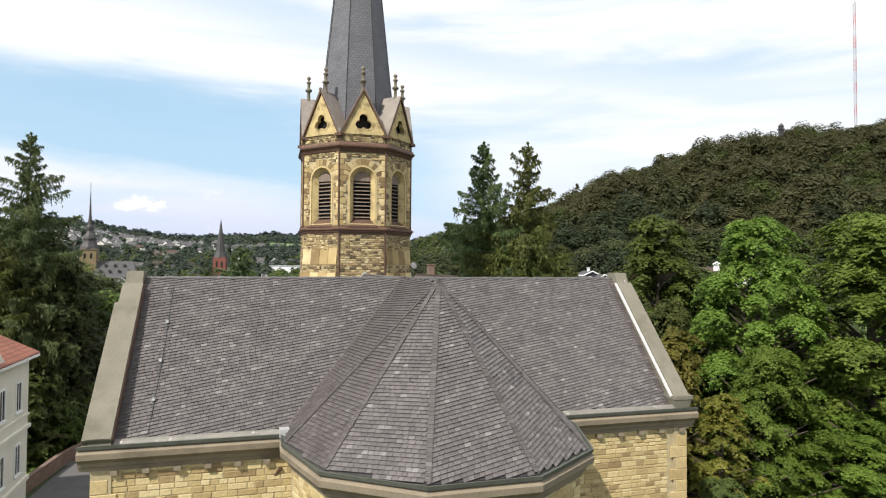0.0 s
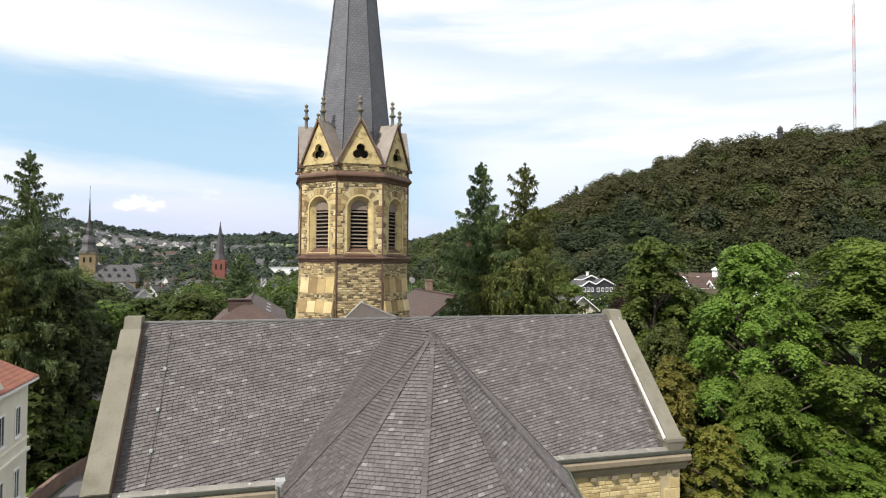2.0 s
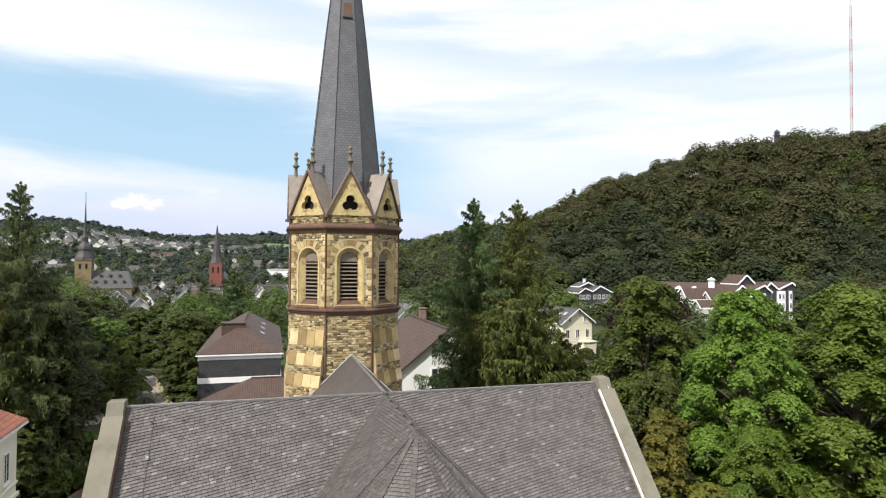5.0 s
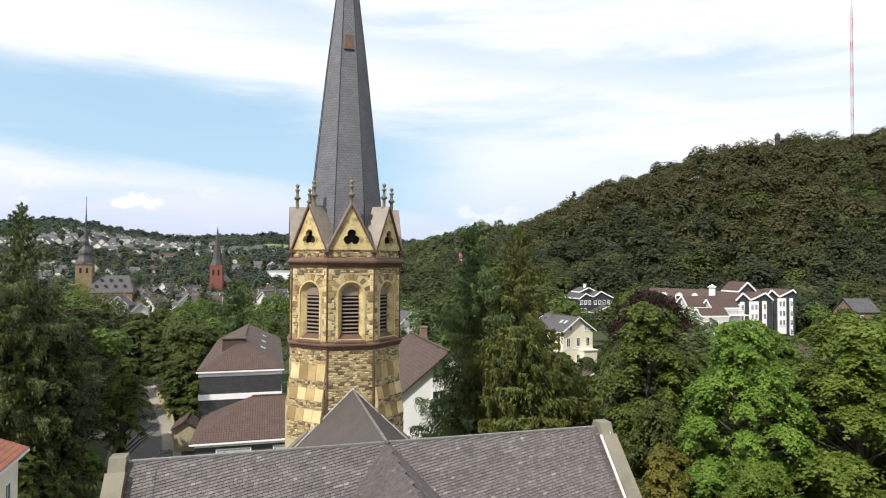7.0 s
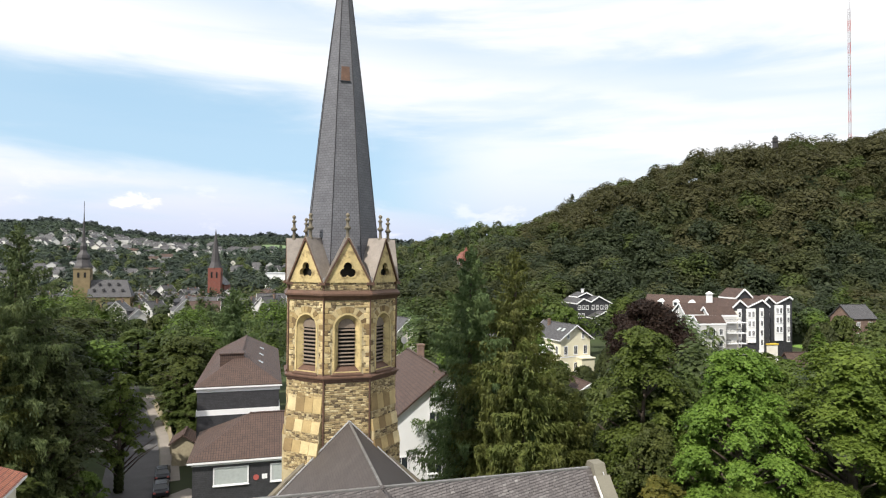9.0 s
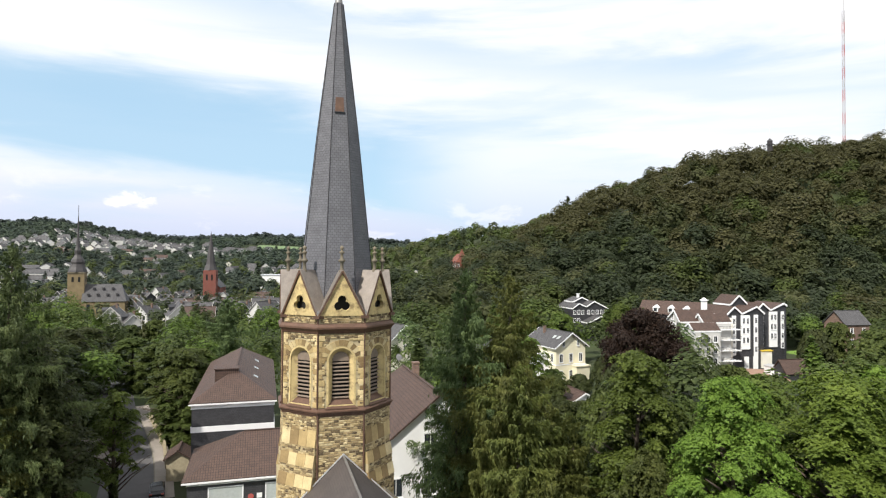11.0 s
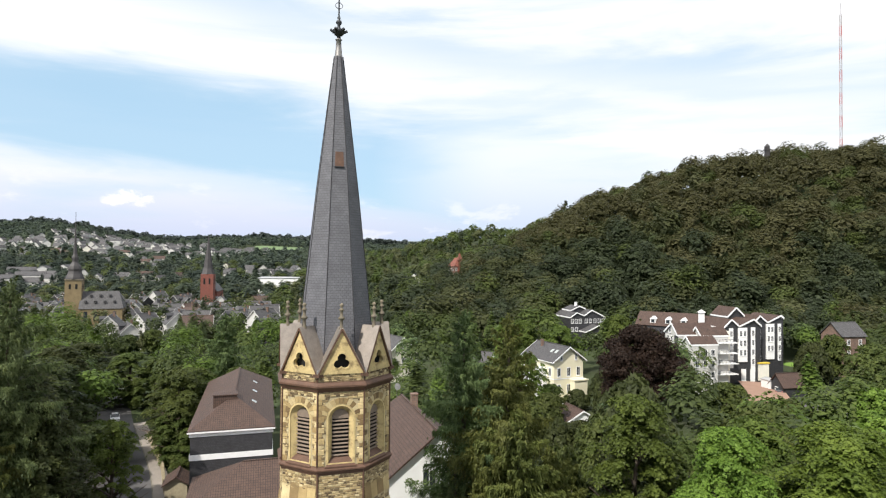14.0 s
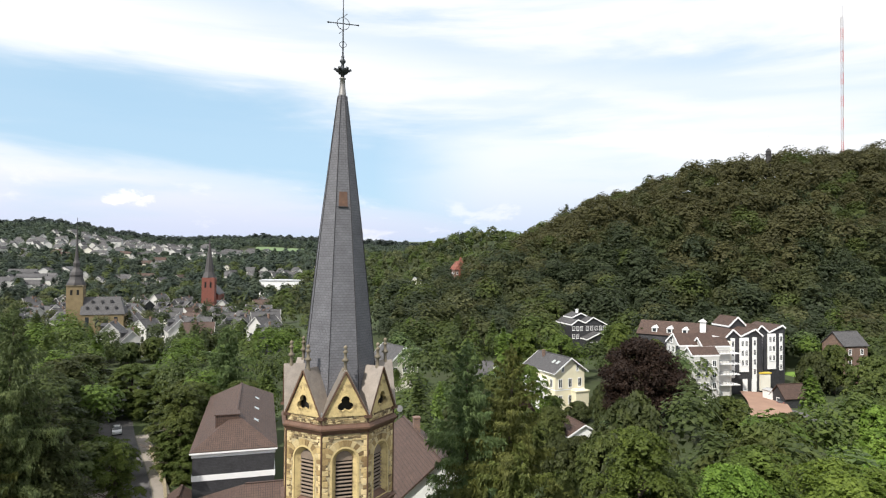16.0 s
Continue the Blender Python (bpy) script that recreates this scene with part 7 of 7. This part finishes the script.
# from here outwards the crowns wear the haze-tinted leaf colours
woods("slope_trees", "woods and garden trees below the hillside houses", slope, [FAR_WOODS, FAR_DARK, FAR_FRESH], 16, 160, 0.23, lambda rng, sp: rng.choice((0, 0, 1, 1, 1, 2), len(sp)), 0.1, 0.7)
far = scatter(7, 4600, -1250, 150, 780, 1520, 4.5, 8.0, lambda x, y: -0.85 < x / y < 0.12 and not (-350 < x < -215 and 1000 < y < 1200) and not (-190 < x < -105 and 780 < y < 870) and not (-100 < x < 50 and 930 < y < 1070) and free(x, y, 12, 60), 11)
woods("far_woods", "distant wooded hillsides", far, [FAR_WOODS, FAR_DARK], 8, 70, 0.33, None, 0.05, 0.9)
crest_w = scatter(11, 1500, -1500, 200, 1430, 1720, 6, 9, lambda x, y: -0.95 < x / y < 0.15, 11)
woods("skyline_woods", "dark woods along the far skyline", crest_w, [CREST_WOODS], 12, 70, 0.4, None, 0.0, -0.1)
gar = scatter(9, 460, -20, 230, 60, 232, 3.0, 5.8, lambda x, y: free(x, y, 11) and (x > 0.28 * y + 14 or (x > -14 and y > 92 and abs(x - 0.225 * y) > 5)) and x < 0.9 * y + 20 and not (70 < x < 106 and 118 < y < 195) and not (96 < x < 126 and 140 < y < 184) and math.hypot(x - 44, y - 128) > 12 and not (abs(x - 0.344 * y) < 0.075 * y and 95 < y < 128) and not (abs(x - 0.205 * y) < 0.07 * y and 60 < y < 150) and not (abs(x - 0.535 * y) < 0.075 * y and 92 < y < 160), 7.5)
woods("garden_trees", "garden trees and shrubs on the slope", gar, [LEAF_MID, LEAF_DARK, LEAF_LIME, LEAF_SPRUCE, LEAF_BRIGHT], 10, 650, 0.1, lambda rng, sp: rng.choice((0, 0, 0, 1, 1, 1, 2, 3), len(sp)), 0.16)


# ---- slates and wall blocks ----
def slate_rows(p0, ux, uy, width, slope, inside, seed, w=0.19, row=0.132, tilt=0.2):
    """Overlapping slates on a roof plane in rising rows; inside(a, b) says whether a place is on the plane."""
    rnd = random.Random(seed)
    out = []
    nrm = ux.cross(uy).normalized()
    n = int(slope / row) + int(width * tilt / row) + 3
    for r in range(-int(width * tilt / row) - 2, n):
        off = rnd.random() * w
        x = -off
        while x < width:
            ww = w * rnd.uniform(0.8, 1.25)
            b = r * row + x * tilt
            if inside(x + ww / 2, b + row / 2):
                lift = rnd.uniform(0.020, 0.034)
                pts = [(x + 0.006, b - 0.02), (x + ww - 0.006, b - 0.02 + ww * tilt), (x + ww - 0.006, b + row + ww * tilt), (x + 0.006, b + row)]
                low = [p0 + ux * a + uy * c + nrm * (lift + 0.012 if i < 2 else 0.002) for i, (a, c) in enumerate(pts)]
                out.append((low, nrm * -0.026))
            x += ww
    return out


def slate_mesh(slates):
    g = Geo()
    for top, down in slates:
        i = len(g.v)
        g.v += [tuple(p) for p in top] + [tuple(top[0] + down), tuple(top[1] + down)]
        g.f += [(i, i + 1, i + 2, i + 3), (i + 4, i + 5, i + 1, i), (i + 4, i, i + 3), (i + 1, i + 5, i + 2)]
    return g


def fast_mesh(name, g, material):
    me = bpy.data.meshes.new(name)
    me.from_pydata(g.v, [], g.f)
    me.materials.append(material)
    return me


def lay(parent, slates, near, whole=SLATE, single=SLATE_PIECE):
    """The nearest slates as pieces of their own, the rest joined."""
    slates.sort(key=lambda s: near(s[0][0]))
    for s in slates[:145 if len(slates) < 7000 else 290]:
        c = s[0][0]
        g = slate_mesh([([p - c for p in s[0]], s[1])])
        part("slate", fast_mesh("slate", g, single), None, parent, m=Matrix.Translation(c))
    tagged(part("slates", fast_mesh("slates", slate_mesh(slates[145 if len(slates) < 7000 else 290:]), whole), None, parent), kind="stuff")


up_t = Vector((0, HALF_V, RIDGE - EAVE)).normalized()
len_t = math.hypot(HALF_V, RIDGE - EAVE)
# front slope of the transept, left open where the choir roof joins it


def on_transept(a, b):
    x, t = a - HALF_L, b / len_t
    return 0 < b < len_t and 0.05 < a < 2 * HALF_L - 0.05 and not abs(x) < CHOIR * (1 - t) - 0.1


tr = slate_rows(Vector((-HALF_L, -HALF_V, EAVE)), Vector((1, 0, 0)), up_t, 2 * HALF_L, len_t, on_transept, 1)
lay(transept_roof, tr, lambda p: (p - Vector((-3, -9, 14))).length)
ch, apse = [], []
ring = [Vector(p) for p in apse_ring(0, EAVE)]
tip = Vector((0, APEX_V, RIDGE))
for i, (b, a) in enumerate(zip(ring, ring[1:])):
    wdt = (b - a).length
    ux = (b - a).normalized()
    mid_ = (a + b) / 2
    uy = (tip - mid_)
    ln = uy.length
    uy.normalize()
    # all but the left face get paler slate: sky gloss put into colour
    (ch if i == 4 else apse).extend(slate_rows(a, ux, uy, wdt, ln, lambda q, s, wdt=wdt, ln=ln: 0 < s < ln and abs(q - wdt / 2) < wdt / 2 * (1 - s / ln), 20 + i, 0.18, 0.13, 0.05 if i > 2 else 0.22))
for s in (-1, 1):
    ux = Vector((0, s, 0))
    p0 = Vector((s * CHOIR, APEX_V if s > 0 else 0, EAVE))
    uy = Vector((-s * CHOIR, 0, RIDGE - EAVE))
    ln = uy.length
    uy.normalize()
    w_ = -APEX_V
    def on_choir(q, b, s=s, ln=ln, w_=w_):
        v = APEX_V + q if s > 0 else -q
        return 0 < b < ln and 0 < q < w_ and v < -HALF_V * (1 - b / ln) + 0.1
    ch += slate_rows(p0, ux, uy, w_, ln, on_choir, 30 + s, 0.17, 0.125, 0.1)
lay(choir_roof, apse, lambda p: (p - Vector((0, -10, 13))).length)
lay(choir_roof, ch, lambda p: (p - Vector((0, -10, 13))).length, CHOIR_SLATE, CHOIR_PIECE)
# hips of the apse, covered with short slates
for p in ring:
    d = tip - p
    n = 52
    one = Geo().beam(Vector((0, 0, 0.05)), d * (1.15 / n) + Vector((0, 0, 0.035)), 0.17, 0.02).mesh("hip_slate", CHOIR_PIECE)
    for i in range(n):
        part("hip_slate", one, None, choir_roof, m=Matrix.Translation(p + d * (i / n)))
for s in (-1, 1):
    a, b = Vector((s * CHOIR, -HALF_V, EAVE + 0.03)), Vector((0, 0, RIDGE + 0.03))
    d = b - a
    one = Geo().beam((0, 0, 0.03), d * (1.1 / 44) + Vector((0, 0, 0.02)), 0.34, 0.02).mesh("valley_slate", CHOIR_PIECE)
    for i in range(44):
        part("valley_slate", one, None, transept_roof, m=Matrix.Translation(a + d * (i / 44)))
# lightning conductor down the slope, and stepped soakers along the gable copings
a, b = Vector((-9.15, -0.35, RIDGE - 0.34)), Vector((-9.25, -HALF_V + 0.05, EAVE + 0.12))
part("lightning_wire", Geo().tube([a, a.lerp(b, 0.5) + Vector((0.05, 0, 0)), b], 0.014, 5), IRON, transept_roof)
for t in (0.28, 0.55, 0.8):
    p = a.lerp(b, t)
    part("wire_clip", Geo().box(p.x - 0.05, p.x + 0.05, p.y - 0.08, p.y + 0.08, p.z - 0.02, p.z + 0.07), FLASH, transept_roof)
soaker = Geo().beam((0, 0, 0.045), up_t * 0.13 + Vector((0, 0, 0.03)), 0.26, 0.015).mesh("soaker", CHOIR_PIECE)
for s in (-1, 1):
    for i in range(56):
        part("soaker", soaker, None, transept_roof, m=pose(s * (HALF_L - 0.12), -HALF_V, EAVE) @ Matrix.Translation(up_t * (i * len_t / 56)))
# rain hooks on the slopes
hook = Geo().tube([(0, 0, 0), (0, -0.10, 0.03), (0, -0.13, 0.10)], 0.014, 4).mesh("roof_hook", IRON)
for i in range(17):
    u = -9.2 + 1.15 * i
    part("roof_hook", hook, None, transept_roof, m=pose(u, -0.5, RIDGE - 0.55))
for i in range(6):
    part("roof_hook", hook, None, choir_roof, m=pose(-2.4 + 0.9 * i, APEX_V - 2.6 + 0.2 * abs(i - 2.5), RIDGE - 2.85))

# rubble of the transept front walls, block by block
def wall_blocks(x0, x1, z0, z1, seed, y):
    blocks = rubble(x0, x1, z0, z1, seed, None, 0.17, 0.17, 0.46, 0.024)
    g = Geo()
    for i, b in enumerate(blocks):
        if i >= len(blocks) - 290:
            one = Geo()
            cx, cz = b[0], b[2]
            block(one, 0, b[1] - cx, 0, b[3] - cz, b[4])
            part("stone", fast_mesh("stone", one, WALL_PIECE), None, church, m=pose(cx, y, cz))
        else:
            block(g, *b, y=y)
    if g.v:
        tagged(part("stones", fast_mesh("stones", g, WALL_STONE), None, church), kind="stuff")


wall_blocks(-HALF_L - 0.1, -CHOIR + 0.3, 0.2, EAVE - 0.88, 1, -HALF_V - 0.14)
wall_blocks(CHOIR - 0.3, HALF_L - 0.25, 0.2, EAVE - 0.88, 2, -HALF_V - 0.14)
for i in range(25):
    w = 0.75 if i % 2 else 0.5
    for x in (HALF_L + 0.62 - w, -HALF_L - 0.62):
        g = Geo()
        block(g, 0, w, 0.01, 0.44, 0.06)
        part("quoin", g, QUOIN, church, m=pose(x, -HALF_V - 0.16, 0.45 * i))
for i, (b, a) in enumerate(zip(apse_ring(-0.2, 0), apse_ring(-0.2, 0)[1:])):
    a, b = Vector(a), Vector(b)
    ang = math.degrees(math.atan2(b.y - a.y, b.x - a.x))
    g = Geo()
    for bl in rubble(0.02, (b - a).length - 0.02, 0.2, EAVE - 0.88, 70 + i, None, 0.17, 0.17, 0.46, 0.024):
        block(g, *bl)
    tagged(part("apse_masonry", fast_mesh("apse_masonry", g, WALL_STONE), None, church, m=pose(a.x, a.y, 0, 0, 0, ang)), kind="stuff")
